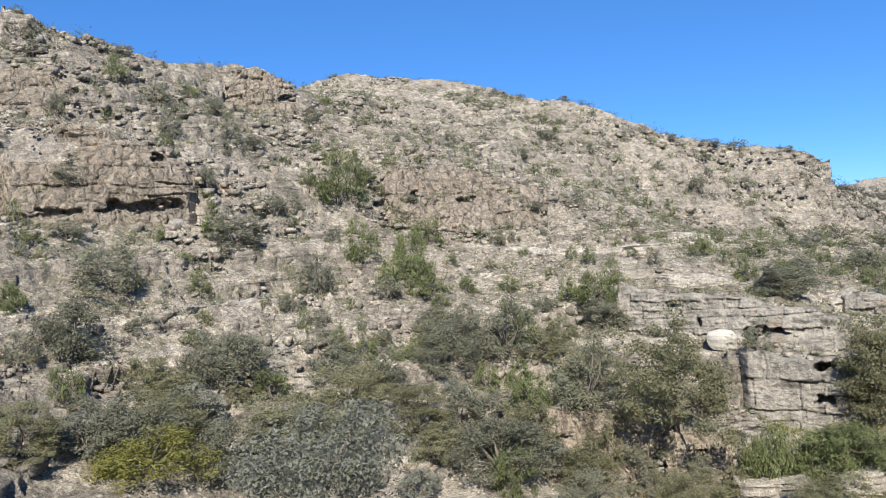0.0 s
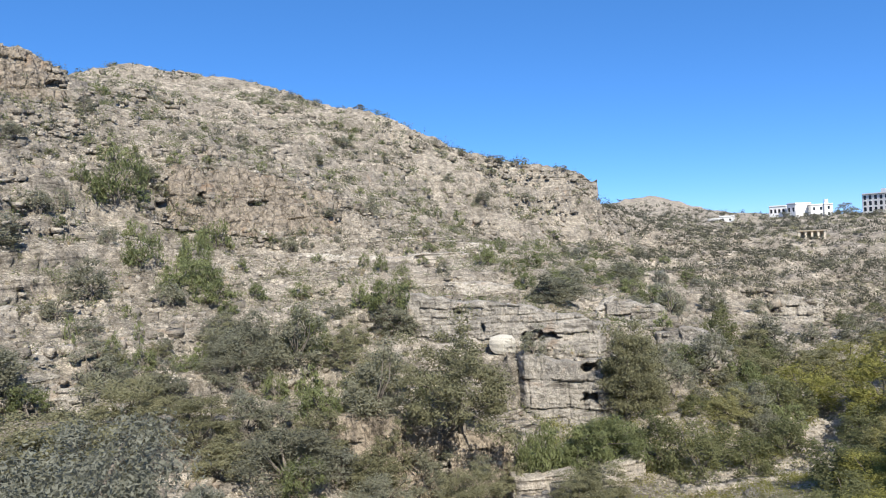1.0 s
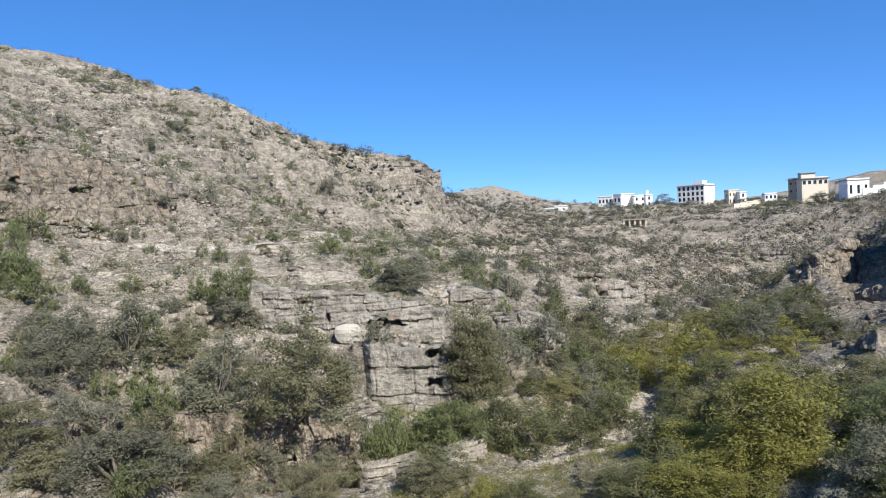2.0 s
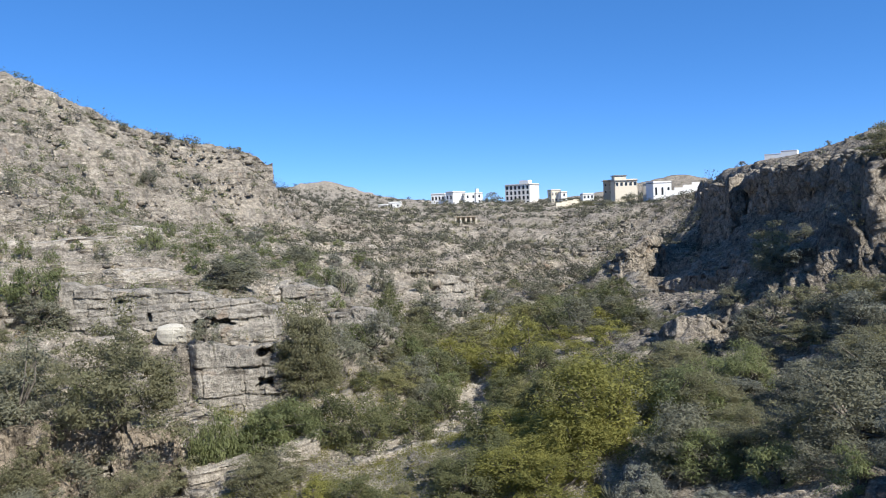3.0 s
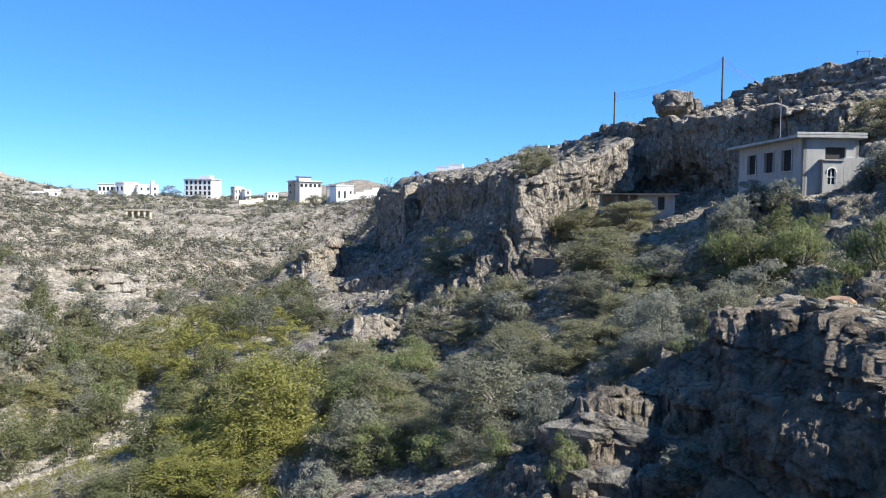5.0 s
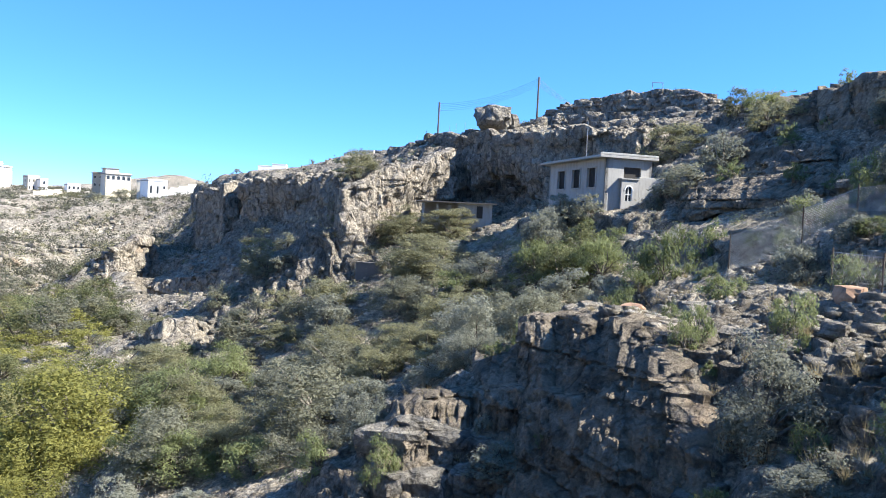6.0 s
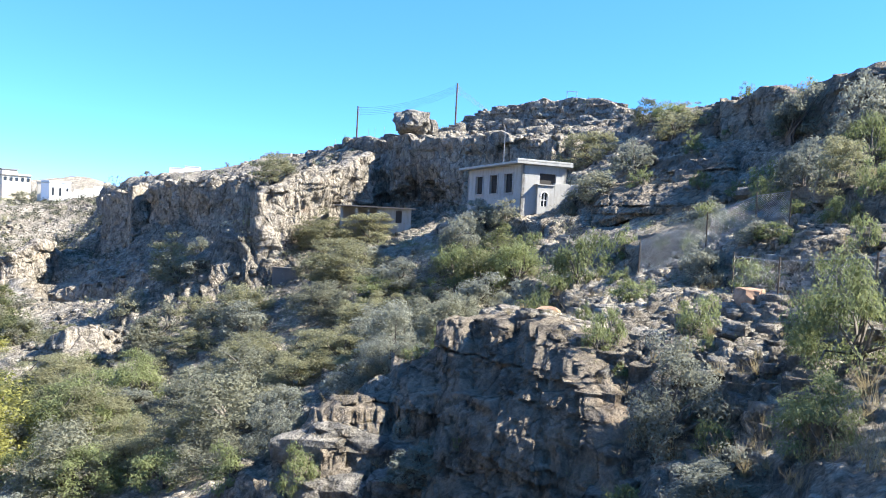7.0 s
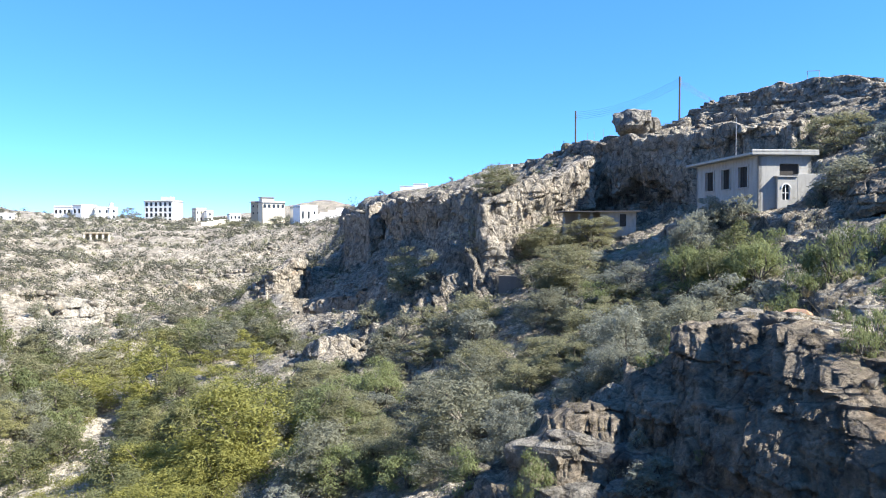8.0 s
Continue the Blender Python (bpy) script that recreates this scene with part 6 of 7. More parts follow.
DEADWOOD = plain("dead_wood", (0.3, 0.27, 0.235), 0.9)
agave(6.7, 40.5, 0.9, 230)
agave(7.5, 40.3, 0.9, 248)
agave(6.3, 42.2, 0.9, 220)
dead_brush(9.8, 38.8, 2.2, 400)
dead_brush(6.1, 45.8, 2.6, 401)
dead_brush(9.6, 63.8, 2.4, 402)
dead_brush(-8.3, 54.3, 2.4, 403)
dead_brush(-51.0, 79.1, 1.6, 406)


# ---- buildings ----
def plaster(name, col, stain=0.25, scale=1.0):
    """Painted or bare plaster with damp streaks and patches."""
    m, nt, p = nodes_of(name)
    pos = add(nt, "ShaderNodeNewGeometry").outputs["Position"]
    run = add(nt, "ShaderNodeMapping", {"Vector": pos, "Scale": (1.0, 1.0, 0.18)}).outputs[0]
    s = ramp(nt, noise_of(nt, run, 2.2 * scale, 5, 0.65), [(0.45, (0, 0, 0)), (0.72, (1, 1, 1))])
    g = noise_of(nt, pos, 6 * scale, 6, 0.6)
    dark = tuple(c * 0.5 for c in col) + (1,)
    c = mix(nt, math_of(nt, "MULTIPLY", s, stain), (*col, 1), dark)
    c = mix(nt, 0.25, c, ramp(nt, g, [(0.3, (0.6, 0.6, 0.6)), (0.7, (1.1, 1.1, 1.1))]), "MULTIPLY")
    nt.links.new(c, p.inputs["Base Color"])
    p.inputs["Roughness"].default_value = 0.9
    b = add(nt, "ShaderNodeBump", {"Height": g, "Strength": 0.2, "Distance": 0.02})
    nt.links.new(b.outputs[0], p.inputs["Normal"])
    return m


WHITE = plaster("white_plaster", (0.84, 0.83, 0.8), 0.1)
HOTELWALL = plaster("off_white_plaster", (0.78, 0.75, 0.69), 0.15)
CREAM = plaster("cream_plaster", (0.7, 0.62, 0.49), 0.15)
TAN = plaster("tan_plaster", (0.45, 0.38, 0.28), 0.2)
CONCRETE = plaster("bare_concrete", (0.40, 0.385, 0.355), 0.5)
DARKWALL = plaster("dark_masonry", (0.16, 0.145, 0.13), 0.3)
GLASS = plain("dark_glass", (0.03, 0.035, 0.04), 0.15)
BROWN = plain("brown_board", (0.03, 0.025, 0.021), 0.7)
TIMBER = plain("pole_timber", (0.10, 0.075, 0.055), 0.8)
STEEL = plain("dull_steel", (0.33, 0.33, 0.33), 0.5, 0.6)
GALVANISED = plain("galvanised_wire", (0.62, 0.6, 0.56), 0.45, 0.35)
TIN = plain("roof_sheet", (0.16, 0.14, 0.12), 0.6)
TRIM = plain("grey_cornice", (0.2, 0.19, 0.18), 0.8)


def box(bm, x0, x1, y0, y1, z0, z1):
    v = [bm.verts.new(p) for p in ((x0, y0, z0), (x1, y0, z0), (x1, y1, z0), (x0, y1, z0), (x0, y0, z1), (x1, y0, z1), (x1, y1, z1), (x0, y1, z1))]
    for q in ((3, 2, 1, 0), (4, 5, 6, 7), (0, 1, 5, 4), (1, 2, 6, 5), (2, 3, 7, 6), (3, 0, 4, 7)):
        bm.faces.new([v[i] for i in q])


def pierced(w, h, thick, holes):
    """A wall in the x-z plane, outer face at y = 0, with openings (x0, x1, z0, z1) right through it."""
    xs = sorted({0, w, *(q for o in holes for q in o[:2])})
    zs = sorted({0, h, *(q for o in holes for q in o[2:])})
    bm = bmesh.new()
    for x0, x1 in zip(xs[:-1], xs[1:]):
        for z0, z1 in zip(zs[:-1], zs[1:]):
            cx, cz = (x0 + x1) / 2, (z0 + z1) / 2
            if not any(o[0] < cx < o[1] and o[2] < cz < o[3] for o in holes):
                box(bm, x0, x1, 0, thick, z0, z1)
    bmesh.ops.remove_doubles(bm, verts=bm.verts, dist=0.0005)
    return bm


def arch_ring(x, z, r, d=0.12, wide=0.14, n=10):
    """A half-round hood standing proud of the wall above an opening."""
    bm = bmesh.new()
    rows = []
    for i in range(n + 1):
        a = math.pi * i / n
        rows.append([bm.verts.new((x + k * math.cos(a), y, z + k * math.sin(a))) for k, y in ((r, -d), (r + wide, -d), (r + wide, 0.02), (r, 0.02))])
    for p, q in zip(rows[:-1], rows[1:]):
        for i in range(4):
            bm.faces.new((p[i], q[i], q[(i + 1) % 4], p[(i + 1) % 4]))
    for e in (rows[0][::-1], rows[-1]):
        bm.faces.new(e)
    return bm


def house(name, label, place, turn, w, d, h, wall, sides, floor_h=3.4, win=(1.3, 1.9), sill=0.9, arched=True, roof=WHITE, base=1.5, eave=0.25, trim=WHITE, levels=None):
    """A flat-roofed house; local x along the front, y into it, the near left corner at place. sides: windows a floor on front, right, back, left."""
    thing = new(name)
    thing.matrix_basis = pose(*place, 0, 0, turn)
    floors = max(1, round(h / floor_h))
    fh = h / floors
    t = 0.3
    runs = ((0, 0, 0, w, 0), (1, w, 0, d, 90), (2, w, d, w, 180), (3, 0, d, d, 270))
    for k, ox, oy, length, ang in runs:
        n = sides[k]
        holes = []
        if n:
            pitch = length / n
            ww = min(win[0], pitch * 0.6)
            holes = [((i + 0.5) * pitch - ww / 2, (i + 0.5) * pitch + ww / 2, f * fh + sill, f * fh + sill + win[1]) for f in (levels or range(floors)) for i in range(n)]
        m = pose(ox, oy, 0, 0, 0, ang)
        inset = t if k in (1, 3) else 0
        wall_ob = part("wall", pierced(length, h, t, holes) if not inset else pierced(length, h, t - 0.003, holes), wall, thing)
        wall_ob.matrix_basis = m
        for x0, x1, z0, z1 in holes:
            bm = bmesh.new()
            box(bm, x0, x1, 0.16, 0.2, z0, z1)
            pane = part("window", bm, GLASS, thing, "dark recessed window")
            pane.matrix_basis = m
            bm = bmesh.new()
            box(bm, x0 - 0.1, x1 + 0.1, -0.1, 0.1, z0 - 0.12, z0 - 0.002)
            part("sill", bm, trim, pane)
            if arched:
                part("frame", arch_ring((x0 + x1) / 2, z1 - 0.35, (x1 - x0) / 2, 0.14, 0.16), trim, pane)
    bm = bmesh.new()
    box(bm, 0.02, w - 0.02, 0.02, d - 0.02, -base - 2, -0.004)
    part("foundation", bm, wall, thing)
    bm = bmesh.new()
    box(bm, -eave, w + eave, -eave, d + eave, h + 0.003, h + 0.25)
    part("cornice", bm, TRIM, thing, "thin dark cornice")
    bm = bmesh.new()
    e = 0.25
    for x0, x1, y0, y1 in ((0, w, 0, e), (0, w, d - e, d), (0, e, e, d - e), (w - e, w, e, d - e)):
        box(bm, x0, x1, y0, y1, h + 0.253, h + 0.9)
    part("parapet", bm, wall, thing)
    return tagged(thing, label, "building")


def spot(az, r, z):
    return (r * math.sin(radians(az)), r * math.cos(radians(az)), z)


def add_block(thing, name, mat, *span):
    bm = bmesh.new()
    box(bm, *span)
    return part(name, bm, mat, thing)


hotel = house("hotel_building", "white four-storey building with rows of arched windows", spot(-0.95, 528, 24.4), -28, 19.6, 15, 14.6, HOTELWALL, (6, 0, 0, 3), 3.65, (1.75, 2.6), 0.6, eave=0.6)
add_block(hotel, "penthouse", WHITE, 9, 16, 5, 11, 15.0, 18.0)
villa = house("villa", "tan three-storey villa with a pillared loggia", spot(6.55, 440, 23.8), -28, 8.5, 15, 12.0, TAN, (3, 4, 0, 0), 3.9, (0.85, 1.5), 1.2, roof=TAN, levels=(1, 2), eave=0.8, trim=CREAM)
villa2 = house("villa_wing", "cream villa wing with arched loggia openings", spot(7.4, 431.5, 24.0), 12, 13.5, 11, 11.6, CREAM, (5, 0, 0, 0), 3.8, (1.7, 2.0), 0.9, levels=(2,), eave=0.8)
add_block(villa2, "penthouse", CREAM, 1, 8, 3, 8, 12.0, 14.6)
add_block(villa2, "penthouse_roof", TRIM, 0.4, 8.6, 2.4, 8.6, 14.603, 14.95)
house("mansion_wing", "white two-storey mansion wing with arched windows", spot(-6.75, 510, 24.4), -14, 10, 8, 9.8, WHITE, (4, 0, 0, 2), 4.6, (1.4, 2.4), 1.0)
house("mansion", "white mansion with arched windows and stepped roofs", spot(-5.6, 503, 23.8), -34, 6.2, 14, 11.2, WHITE, (2, 0, 0, 0), 4.6, (1.5, 2.6), 1.0)
house("white_house", "small white flat-roofed house beside the mansion", spot(-4.1, 502, 26), 20, 8, 7, 7.6, WHITE, (2, 1, 0, 1), 3.6)
turret = house("white_house", "narrow white house with a roof turret", spot(-3.25, 503, 26.5), 20, 5, 5, 7.2, WHITE, (1, 1, 0, 1), 3.6)
add_block(turret, "turret", WHITE, 0.5, 2.4, 0.5, 2.4, 7.4, 10.6)
house("small_house", "cream two-storey house with narrow windows", spot(2.6, 500, 25), 22, 7, 6, 8.4, CREAM, (3, 2, 0, 1), 4.0, (0.9, 2.2), 0.9)
house("small_house", "white annex house beside the cream house", spot(3.35, 498, 25), 22, 4.5, 6, 6.8, WHITE, (1, 0, 0, 0), 3.4)
house("far_house", "low white house on the far plateau", spot(5.0, 505, 26.5), 10, 7.5, 6, 3.6, WHITE, (3, 1, 0, 0), 3.6, arched=False)
house("far_house", "low white house on the edge of the far plateau", spot(-10.1, 440, 25.2), 5, 7.5, 6, 2.9, WHITE, (2, 1, 0, 0), 3.0, (1.0, 1.2), arched=False)
house("far_house", "low white house on the edge of the far plateau", spot(-10.9, 432, 24.6), 5, 5.5, 5, 2.2, WHITE, (1, 1, 0, 0), 2.4, (0.8, 1.0), 0.6, arched=False)
house("white_box_house", "white flat-roofed house with tall arched niches", spot(9.45, 372, 22.0), -26, 6.0, 13, 9.2, CREAM, (0, 0, 0, 0), 9.0)
house("white_box_house", "bright cream house front with three tall arched niches", spot(10.2, 359, 22.0), 14, 9.2, 8, 9.0, WHITE, (3, 0, 0, 0), 9.0, (1.1, 3.6), 3.4)


def long_wall(name, label, a, b, thick, tall, mat, steps=3, category="wall"):
    """A free-standing wall from a to b, stepped with the ground, each stretch with its coping."""
    thing = new(name)
    a, b = Vector(a), Vector(b)
    ang = math.degrees(math.atan2(b.y - a.y, b.x - a.x))
    thing.matrix_basis = pose(*a, 0, 0, ang)
    run = (b - a).xy.length / steps
    for i in range(steps):
        z = (b.z - a.z) * i / max(1, steps - 1)
        bm = bmesh.new()
        box(bm, i * run, (i + 1) * run - 0.004, 0, thick, z - 3.0, z + tall)
        seg = part("panel", bm, mat, thing)
        bm = bmesh.new()
        box(bm, i * run, (i + 1) * run - 0.004, -0.06, thick + 0.06, z + tall + 0.003, z + tall + 0.14)
        part("coping", bm, mat, seg)
    return tagged(thing, label, category)


long_wall("garden_wall", "long bright white wall stepping up the cliff edge", spot(11.1, 345, 24.0), spot(13.6, 352, 27.2), 0.4, 3.0, WHITE, 4)
long_wall("garden_wall", "low cream wall climbing the far slope", spot(2.95, 430, 21.8), spot(4.7, 440, 23.4), 0.4, 2.6, CREAM, 4)
long_wall("dark_wall", "low dark masonry wall on the far slope", spot(6.8, 280, 12.4), spot(8.0, 280, 12.6), 0.5, 2.0, DARKWALL, 2)
long_wall("dark_wall", "low dark masonry wall on the far slope", spot(-11.6, 300, 16.2), spot(-9.6, 300, 16.4), 0.5, 1.6, DARKWALL, 2)
long_wall("dark_wall", "long dark terrace wall below the villa", spot(5.0, 415, 19.6), spot(9.2, 395, 20.2), 0.5, 2.6, DARKWALL, 3)
long_wall("plateau_wall", "white house wall on the cliff plateau", spot(17.9, 205, 31.0), spot(20.0, 204, 31.6), 3.0, 1.1, WHITE, 2)
long_wall("plateau_wall", "low cream wall on the cliff plateau", spot(24.3, 152, 31.6), spot(26.6, 148, 32.2), 1.2, 0.8, CREAM, 2)
long_wall("concrete_wall", "bare grey concrete retaining wall among acacias", spot(25.6, 77, 13.1), spot(27.6, 76, 13.1), 0.5, 1.9, DARKWALL, 1)
long_wall("terrace_wall", "low rough masonry terrace wall below the house", spot(45.6, 56, 18.9), spot(49.6, 54.5, 19.2), 0.5, 0.6, CONCRETE, 2)

# the open hut on the far slope
hut = new("open_hut")
hut.matrix_basis = pose(*spot(-4.95, 300, 16.1), 0, 0, 4)
for i in range(5):
    add_block(hut, "pillar", CREAM, i * 2.1, i * 2.1 + 0.7, 0, 0.6, -1, 2.7)
add_block(hut, "back_wall", TAN, 0, 9.1, 3.0, 3.4, -1, 2.7)
add_block(hut, "roof", TAN, -0.4, 9.5, -0.4, 3.8, 2.703, 3.1)
tagged(hut, "small tan open-fronted hut with pillars on the slope", "hut")

# ---- the concrete house under the cliff ----
concrete_house = new("concrete_house")
L, D, H = 11.0, 4.3, 4.5
front_holes = [(x, x + 1.5, 2.15, 3.8) for x in (1.6, 4.5, 7.5)] + [(3.4, 4.4, 0.5, 1.0), (6.9, 7.9, 0.5, 1.0)]
# axes of the house: u along the front (bearing 16), v along the side (bearing 106)
U = Vector((math.sin(radians(16.0)), math.cos(radians(16.0)), 0))
V = Vector((math.sin(radians(106.0)), math.cos(radians(106.0)), 0))
corner = Vector(spot(44.5, 62, 21.2))
front_m = Matrix.Translation(corner + U * L) @ Matrix((( -U.x, V.x, 0, 0), (-U.y, V.y, 0, 0), (0, 0, 1, 0), (0, 0, 0, 1)))
side_m = Matrix.Translation(corner) @ Matrix(((V.x, U.x, 0, 0), (V.y, U.y, 0, 0), (0, 0, 1, 0), (0, 0, 0, 1)))
concrete_house.location = corner
back_to = Matrix.Translation(-corner)


def house_part(name, bm, mat, m, label=""):
    bmesh.ops.recalc_face_normals(bm, faces=bm.faces)
    ob = part(name, bm, mat, concrete_house, label)
    ob.matrix_basis = back_to @ m
    return ob


mirrored = [(L - x1, L - x0, z0, z1) for x0, x1, z0, z1 in front_holes]
house_part("wall", pierced(L, H, 0.25, mirrored), CONCRETE, front_m)
for x0, x1, z0, z1 in mirrored:
    bm = bmesh.new()
    box(bm, x0, x1, 0.14, 0.18, z0, z1)
    pane = house_part("window", bm, BROWN, front_m, "dark boarded window")
    if z0 > 1:
        bm = bmesh.new()
        box(bm, x0 - 0.14, x1 + 0.14, -0.09, 0.06, z1 + 0.002, z1 + 0.12)
        box(bm, x0 - 0.14, x0 - 0.002, -0.09, 0.06, z0, z1)
        box(bm, x1 + 0.002, x1 + 0.14, -0.09, 0.06, z0, z1)
        part("frame", bm, CONCRETE, pane)
        bm = bmesh.new()
        for i in range(1, 6):
            box(bm, x0 + (x1 - x0) * i / 6 - 0.02, x0 + (x1 - x0) * i / 6 + 0.02, 0.10, 0.135, z0, z1)
        part("bar", bm, BROWN, pane)
        bm = bmesh.new()
        box(bm, x0 - 0.1, x1 + 0.1, -0.12, 0.05, z0 - 0.1, z0 - 0.002)
        part("sill", bm, CONCRETE, pane)
house_part("wall", pierced(D, H, 0.25, [(1.7, 3.3, 2.5, 3.85)]), CONCRETE, side_m)
bm = bmesh.new()
box(bm, 1.7, 3.3, 0.18, 0.21, 2.5, 3.85)
house_part("window", bm, BROWN, side_m, "dark open window with a sagging shutter")
far_m = Matrix.Translation(corner + U * L) @ Matrix(((V.x, -U.x, 0, 0), (V.y, -U.y, 0, 0), (0, 0, 1, 0), (0, 0, 0, 1)))
house_part("wall", pierced(D, H, 0.25, []), CONCRETE, far_m)
rear_m = Matrix.Translation(corner + V * D) @ Matrix(((U.x, -V.x, 0, 0), (U.y, -V.y, 0, 0), (0, 0, 1, 0), (0, 0, 0, 1)))
house_part("wall", pierced(L, H, 0.25, []), CONCRETE, rear_m)
bm = bmesh.new()
box(bm, 0.02, D - 0.02, 0.02, L - 0.02, -3.0, -0.004)
house_part("foundation", bm, CONCRETE, side_m)
bm = bmesh.new()
box(bm, -0.75, D + 0.4, -0.4, L + 0.7, H + 0.003, H + 0.22)
box(bm, -0.75, D + 0.4, -0.4, -0.28, H + 0.223, H + 0.42)
bmesh.ops.bevel(bm, geom=list(bm.edges), offset=0.03, segments=1, affect="EDGES")
house_part("roof", bm, CONCRETE, side_m, "flat projecting concrete roof slab")
# the annex on the sunny side
annex_m = side_m @ Matrix.Translation((1.3, -0.45, 0.3))
house_part("annex_wall", pierced(1.6, 2.5, 0.2, [(0.35, 1.0, 0.75, 1.9)]), CONCRETE, annex_m)
bm = bmesh.new()
box(bm, 0.35, 1.0, 0.1, 0.13, 0.75, 1.9)
pane = house_part("window", bm, GLASS, annex_m, "small arched window with white bars")
bm = bmesh.new()
for x0, x1, z0, z1 in ((0.65, 0.7, 0.75, 1.9), (0.35, 1.0, 1.25, 1.3), (0.35, 0.4, 0.75, 1.9), (0.95, 1.0, 0.75, 1.9)):
    box(bm, x0, x1, 0.04, 0.095, z0, z1)
part("bar", bm, WHITE, pane)
part("frame", arch_ring(0.675, 1.62, 0.325, 0.06, 0.08), WHITE, pane)
bm = bmesh.new()
box(bm, 1.603, 4.3, 0, 1.6, -1.2, 2.75)
bmesh.ops.bevel(bm, geom=list(bm.edges), offset=0.02, segments=1, affect="EDGES")
house_part("annex_wall", bm, CONCRETE, annex_m, "smooth plastered annex wall")
bm = bmesh.new()
box(bm, -0.1, 1.597, -0.1, 0.44, 2.503, 2.6)
house_part("annex_roof", bm, CONCRETE, annex_m)
tagged(concrete_house, "bare grey concrete house with projecting flat roof and boarded windows", "house")

# ---- the low shed under the cliff ----
shed = new("shed")
shed.matrix_basis = pose(*spot(30.4, 85.5, 20.3), 0, 0, -33)
for i, x in enumerate((0.2, 1.9, 3.3)):
    add_block(shed, "post", CONCRETE, x, x + 0.3, 0, 0.3, -3.2, 1.62)
add_block(shed, "wall", CONCRETE, 4.4, 8.4, 0, 0.25, -3.2, 1.66)
add_block(shed, "wall", CONCRETE, 0.1, 8.4, 2.9, 3.15, -3.2, 1.66)
door = add_block(shed, "door", BROWN, 6.6, 7.3, -0.05, -0.004, 0.0, 1.4)
add_block(shed, "wall", CONCRETE, 8.15, 8.4, 0.254, 2.896, -3.2, 1.66)
bm = bmesh.new()
box(bm, -0.5, 8.9, -0.7, 3.5, 1.663, 1.78)
part("roof", bm, TIN, shed, "thin dark overhanging roof sheet")
tagged(shed, "low whitewashed shed with dark roof under the cliff", "shed")


# ---- poles and wires ----
def rod(bm, a, b, r0, r1, sides=8):
    a, b = Vector(a), Vector(b)
    q = (b - a).normalized()
    u = q.orthogonal().normalized()
    w = q.cross(u)
    rows = [[bm.verts.new(p + r * (u * math.cos(2 * math.pi * i / sides) + w * math.sin(2 * math.pi * i / sides))) for i in range(sides)] for p, r in ((a, r0), (b, r1))]
    for i in range(sides):
        bm.faces.new((rows[0][i], rows[0][(i + 1) % sides], rows[1][(i + 1) % sides], rows[1][i]))
    bm.faces.new(rows[0][::-1])
    bm.faces.new(rows[1])


def utility_pole(az, r, z, h, label):
    thing = new("utility_pole")
    thing.matrix_basis = pose(*spot(az, r, z))
    bm = bmesh.new()
    rod(bm, (0, 0, -3), (0.02, 0, h), 0.15, 0.11)
    part("pole", bm, TIMBER, thing)
    for i in range(5):
        bm = bmesh.new()
        rod(bm, (0, 0, h - 0.15 - i * 0.26), (0.28, -0.05, h - 0.15 - i * 0.26), 0.03, 0.05, 6)
        part("insulator", bm, STEEL, thing)
    return tagged(thing, label, "pole", "utility poles on the cliff")


def wire(a, b, sag, name="cable"):
    bm = bmesh.new()
    a, b = Vector(a), Vector(b)
    pts = [a.lerp(b, t / 14) - Vector((0, 0, sag * 4 * (t / 14) * (1 - t / 14))) for t in range(15)]
    for p, q in zip(pts[:-1], pts[1:]):
        rod(bm, p, q, 0.012, 0.012, 4)
    ob = part(name, bm, TIN)
    return tagged(ob, "thin sagging overhead cable strung between the poles", "cable", "overhead cables")


pole_a, pole_b = spot(31.5, 110, 32.0), spot(39.1, 105, 33.6)
utility_pole(31.5, 110, 32.0, 5.4, "slim dark timber utility pole on the cliff edge")
utility_pole(39.1, 105, 33.6, 7.1, "tall slim dark timber utility pole behind the cap rock")
for i in range(5):
    wire((pole_a[0], pole_a[1], pole_a[2] + 5.2 - i * 0.26), (pole_b[0], pole_b[1], pole_b[2] + 6.9 - i * 0.26), 0.9)
    wire((pole_b[0], pole_b[1], pole_b[2] + 6.9 - i * 0.26), spot(47 + i * 0.2, 140, 37.5), 1.5)


def slim_pole(az, r, z, h, label, rad=0.04):
    bm = bmesh.new()
    rod(bm, (0, 0, -1.5), (0, 0, h), rad, rad * 0.7, 6)
    ob = part("slim_pole", bm, STEEL)
    ob.matrix_basis = pose(*spot(az, r, z))
    return tagged(ob, label, "pole")


slim_pole(43.0, 74, 27.0, 3.4, "thin pale metal mast behind the concrete house", 0.05)
for az, r in ((32.4, 109), (32.9, 109), (33.6, 108), (21.4, 185), (26.2, 148), (29.9, 120)):
    slim_pole(az, r, float(land_height([az], [r])[0]), 1.9, "short thin metal rod on the cliff edge", 0.03)
gate = new("goal_frame")
gate.matrix_basis = pose(*spot(47.6, 101, 37.4), 0, 0, -48)
for n, a, b in (("post", (0, 0, -0.5), (0, 0, 2.0)), ("post", (1.3, 0, -0.5), (1.3, 0, 1.9)), ("crossbar", (-0.1, 0, 1.97), (1.4, 0, 1.88))):
    bm = bmesh.new()
    rod(bm, a, b, 0.04, 0.04, 6)
    part(n, bm, STEEL, gate)
tagged(gate, "small pale metal frame standing on the ridge", "frame")


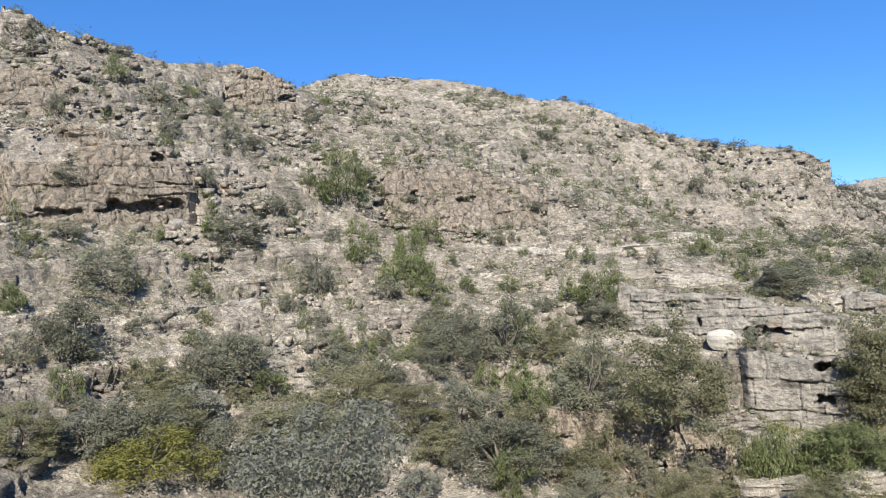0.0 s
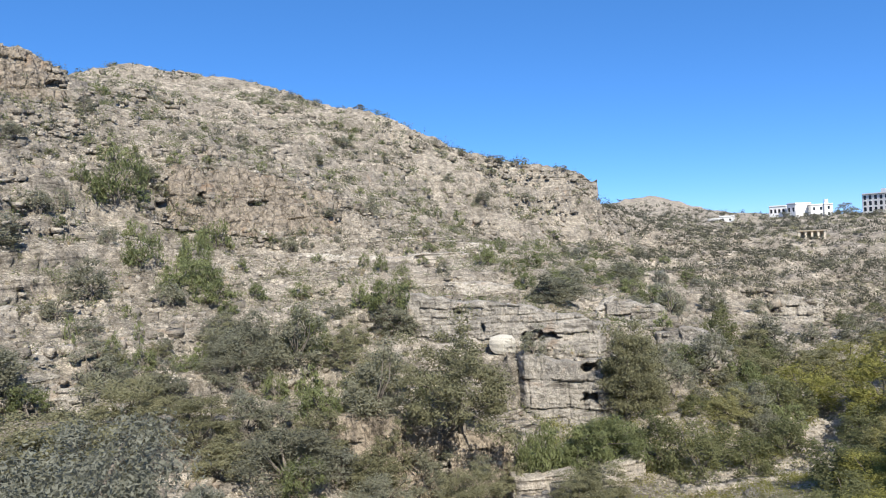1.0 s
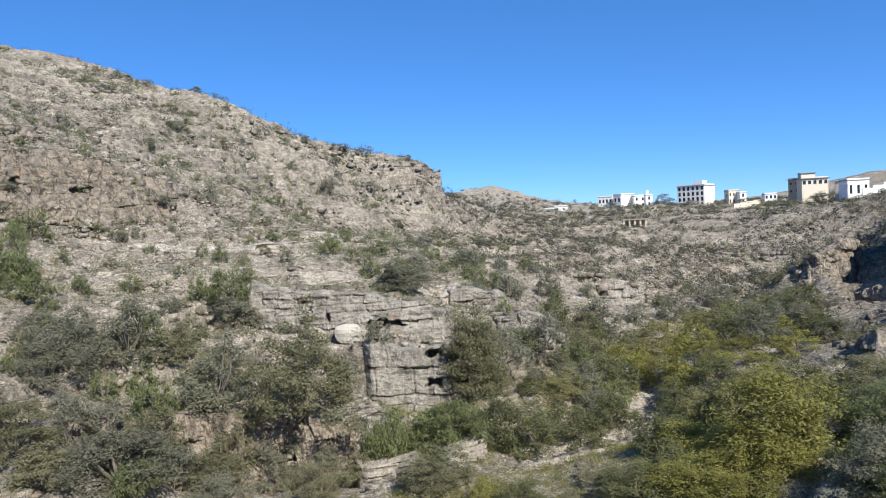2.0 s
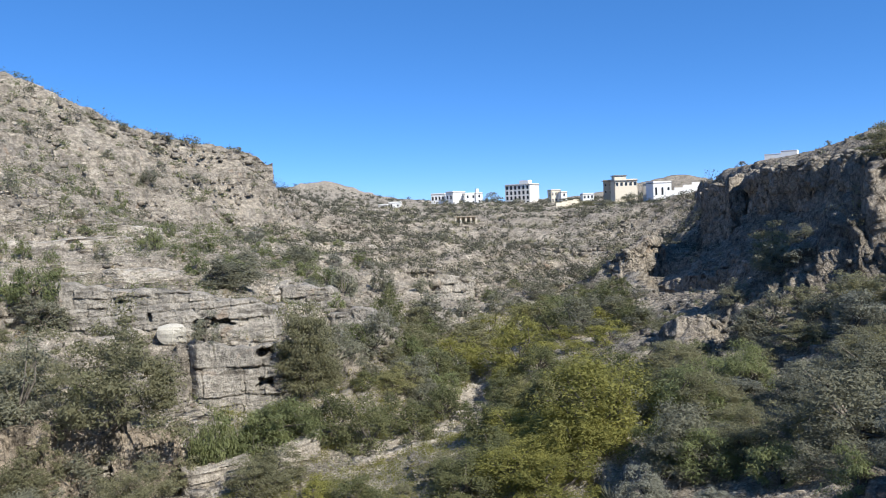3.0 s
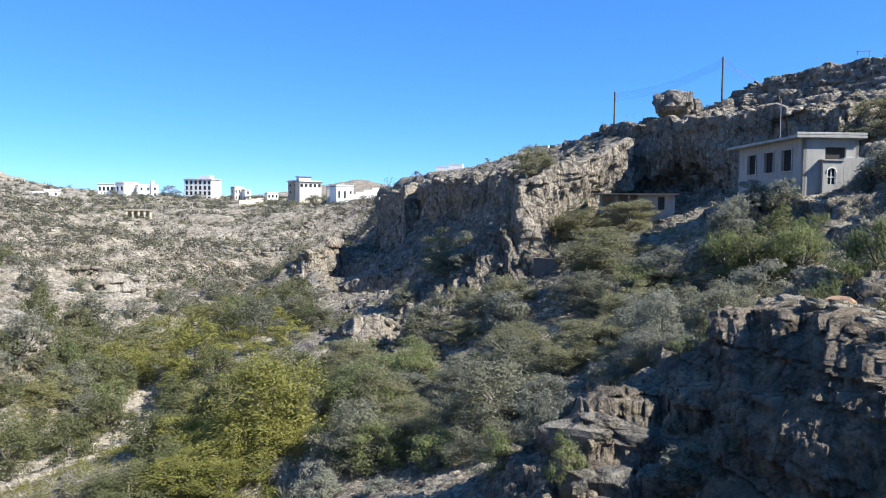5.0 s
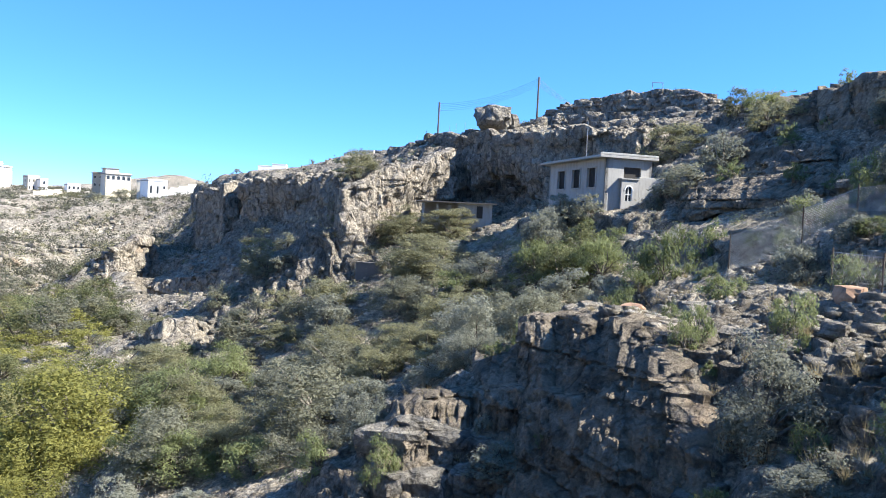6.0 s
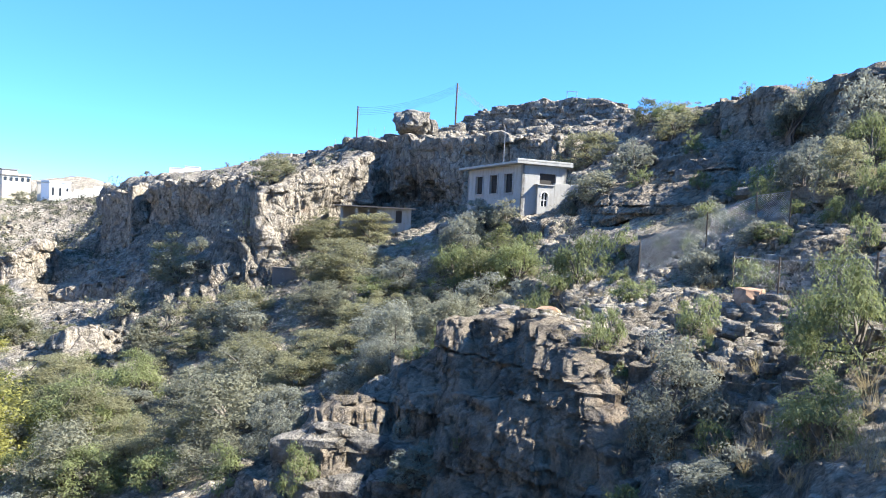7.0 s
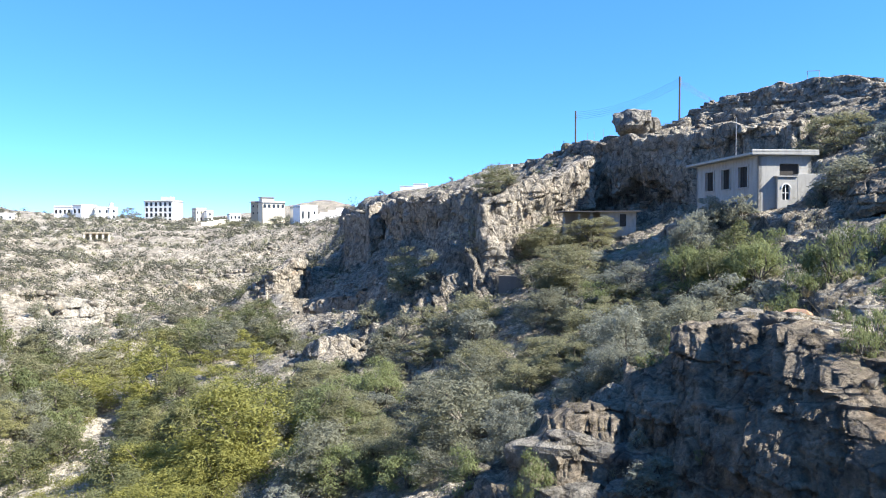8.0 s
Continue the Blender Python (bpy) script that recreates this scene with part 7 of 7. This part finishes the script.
# ---- the wire fences ----
def wire_fence(rows, tall, label, pitch=0.1, wire=0.0019, post_tall=0.15, posts_at=None):
    """Chain-link between posts: every wire is a thin bar, woven diagonally."""
    thing = new("wire_fence")
    tops = [Vector(spot(*q)) for q in rows]
    thing.location = tops[0]
    o = tops[0]
    for p in tops:
        bm = bmesh.new()
        foot = float(land_height([math.degrees(math.atan2(p.x, p.y))], [p.xy.length])[0])
        rod(bm, Vector((p.x, p.y, min(foot, p.z) - 0.3)) - o, p - o + Vector((0, 0, tall + post_tall)), 0.032, 0.032, 6)
        part("post", bm, TIMBER, thing, "dark slim metal fence post")
    for p, q in zip(tops[:-1], tops[1:]):
        run = (q - p).xy.length
        n = int(run / pitch)
        up = Vector((0, 0, 1))
        at = lambda s, h: p - o + (q - p) * s + up * h
        v, f = [], []
        k = int(tall / pitch)
        side = (q - p).normalized().cross(up) * 0.0016
        for i in range(-k, n + k + 1):
            for d in (1, -1):
                s0, s1 = i / n, (i + d * k) / n
                h0, h1 = 0.0, tall
                if s0 < 0 or s0 > 1:
                    c = 0.0 if s0 < 0 else 1.0
                    if (s1 - s0) == 0:
                        continue
                    u = (c - s0) / (s1 - s0)
                    if not 0 <= u <= 1:
                        continue
                    h0, s0 = tall * u, c
                if s1 < 0 or s1 > 1:
                    c = 0.0 if s1 < 0 else 1.0
                    u = (c - s0) / (s1 - s0) if s1 != s0 else 0
                    if not 0 <= u <= 1:
                        continue
                    h1, s1 = h0 + (tall - h0) * u, c
                a, b = at(s0, h0), at(s1, h1)
                w = Vector((0, 0, wire)) + (q - p).normalized() * wire * -d
                j = len(v)
                v += [a - w, a + w, b + w, b - w, a + side * 1.2, b + side * 1.2]
                f += [(j, j + 1, j + 2, j + 3), (j + 1, j + 4, j + 5, j + 2), (j, j + 3, j + 5, j + 4)]
        me = mesh_np("wire_mesh", np.array([tuple(c) for c in v]), np.array(f))
        me.materials.append(GALVANISED)
        ob = new("wire_mesh", me)
        ob.parent = thing
        bm = bmesh.new()
        rod(bm, at(0, tall), at(1, tall), 0.014, 0.014, 5)
        part("tension_wire", bm, STEEL, thing)
        bm = bmesh.new()
        rod(bm, at(0, 0.03), at(1, 0.03), 0.01, 0.01, 5)
        part("tension_wire", bm, STEEL, thing)
    return tagged(thing, label, "fence", "wire fences")


wire_fence([(53.6, 37, 18.2), (58.25, 36, 19.55), (61.5, 36.5, 20.55), (63.7, 36, 20.75)], 1.65, "rusty chain-link fence climbing the rocky shelf", wire=0.003)
wire_fence([(60.2, 30.5, 17.9), (63.2, 27.5, 17.85), (69.1, 24.5, 18.2), (73.0, 25, 18.9)], 1.6, "rusty chain-link fence across the rocky shelf", pitch=0.13, wire=0.0011)
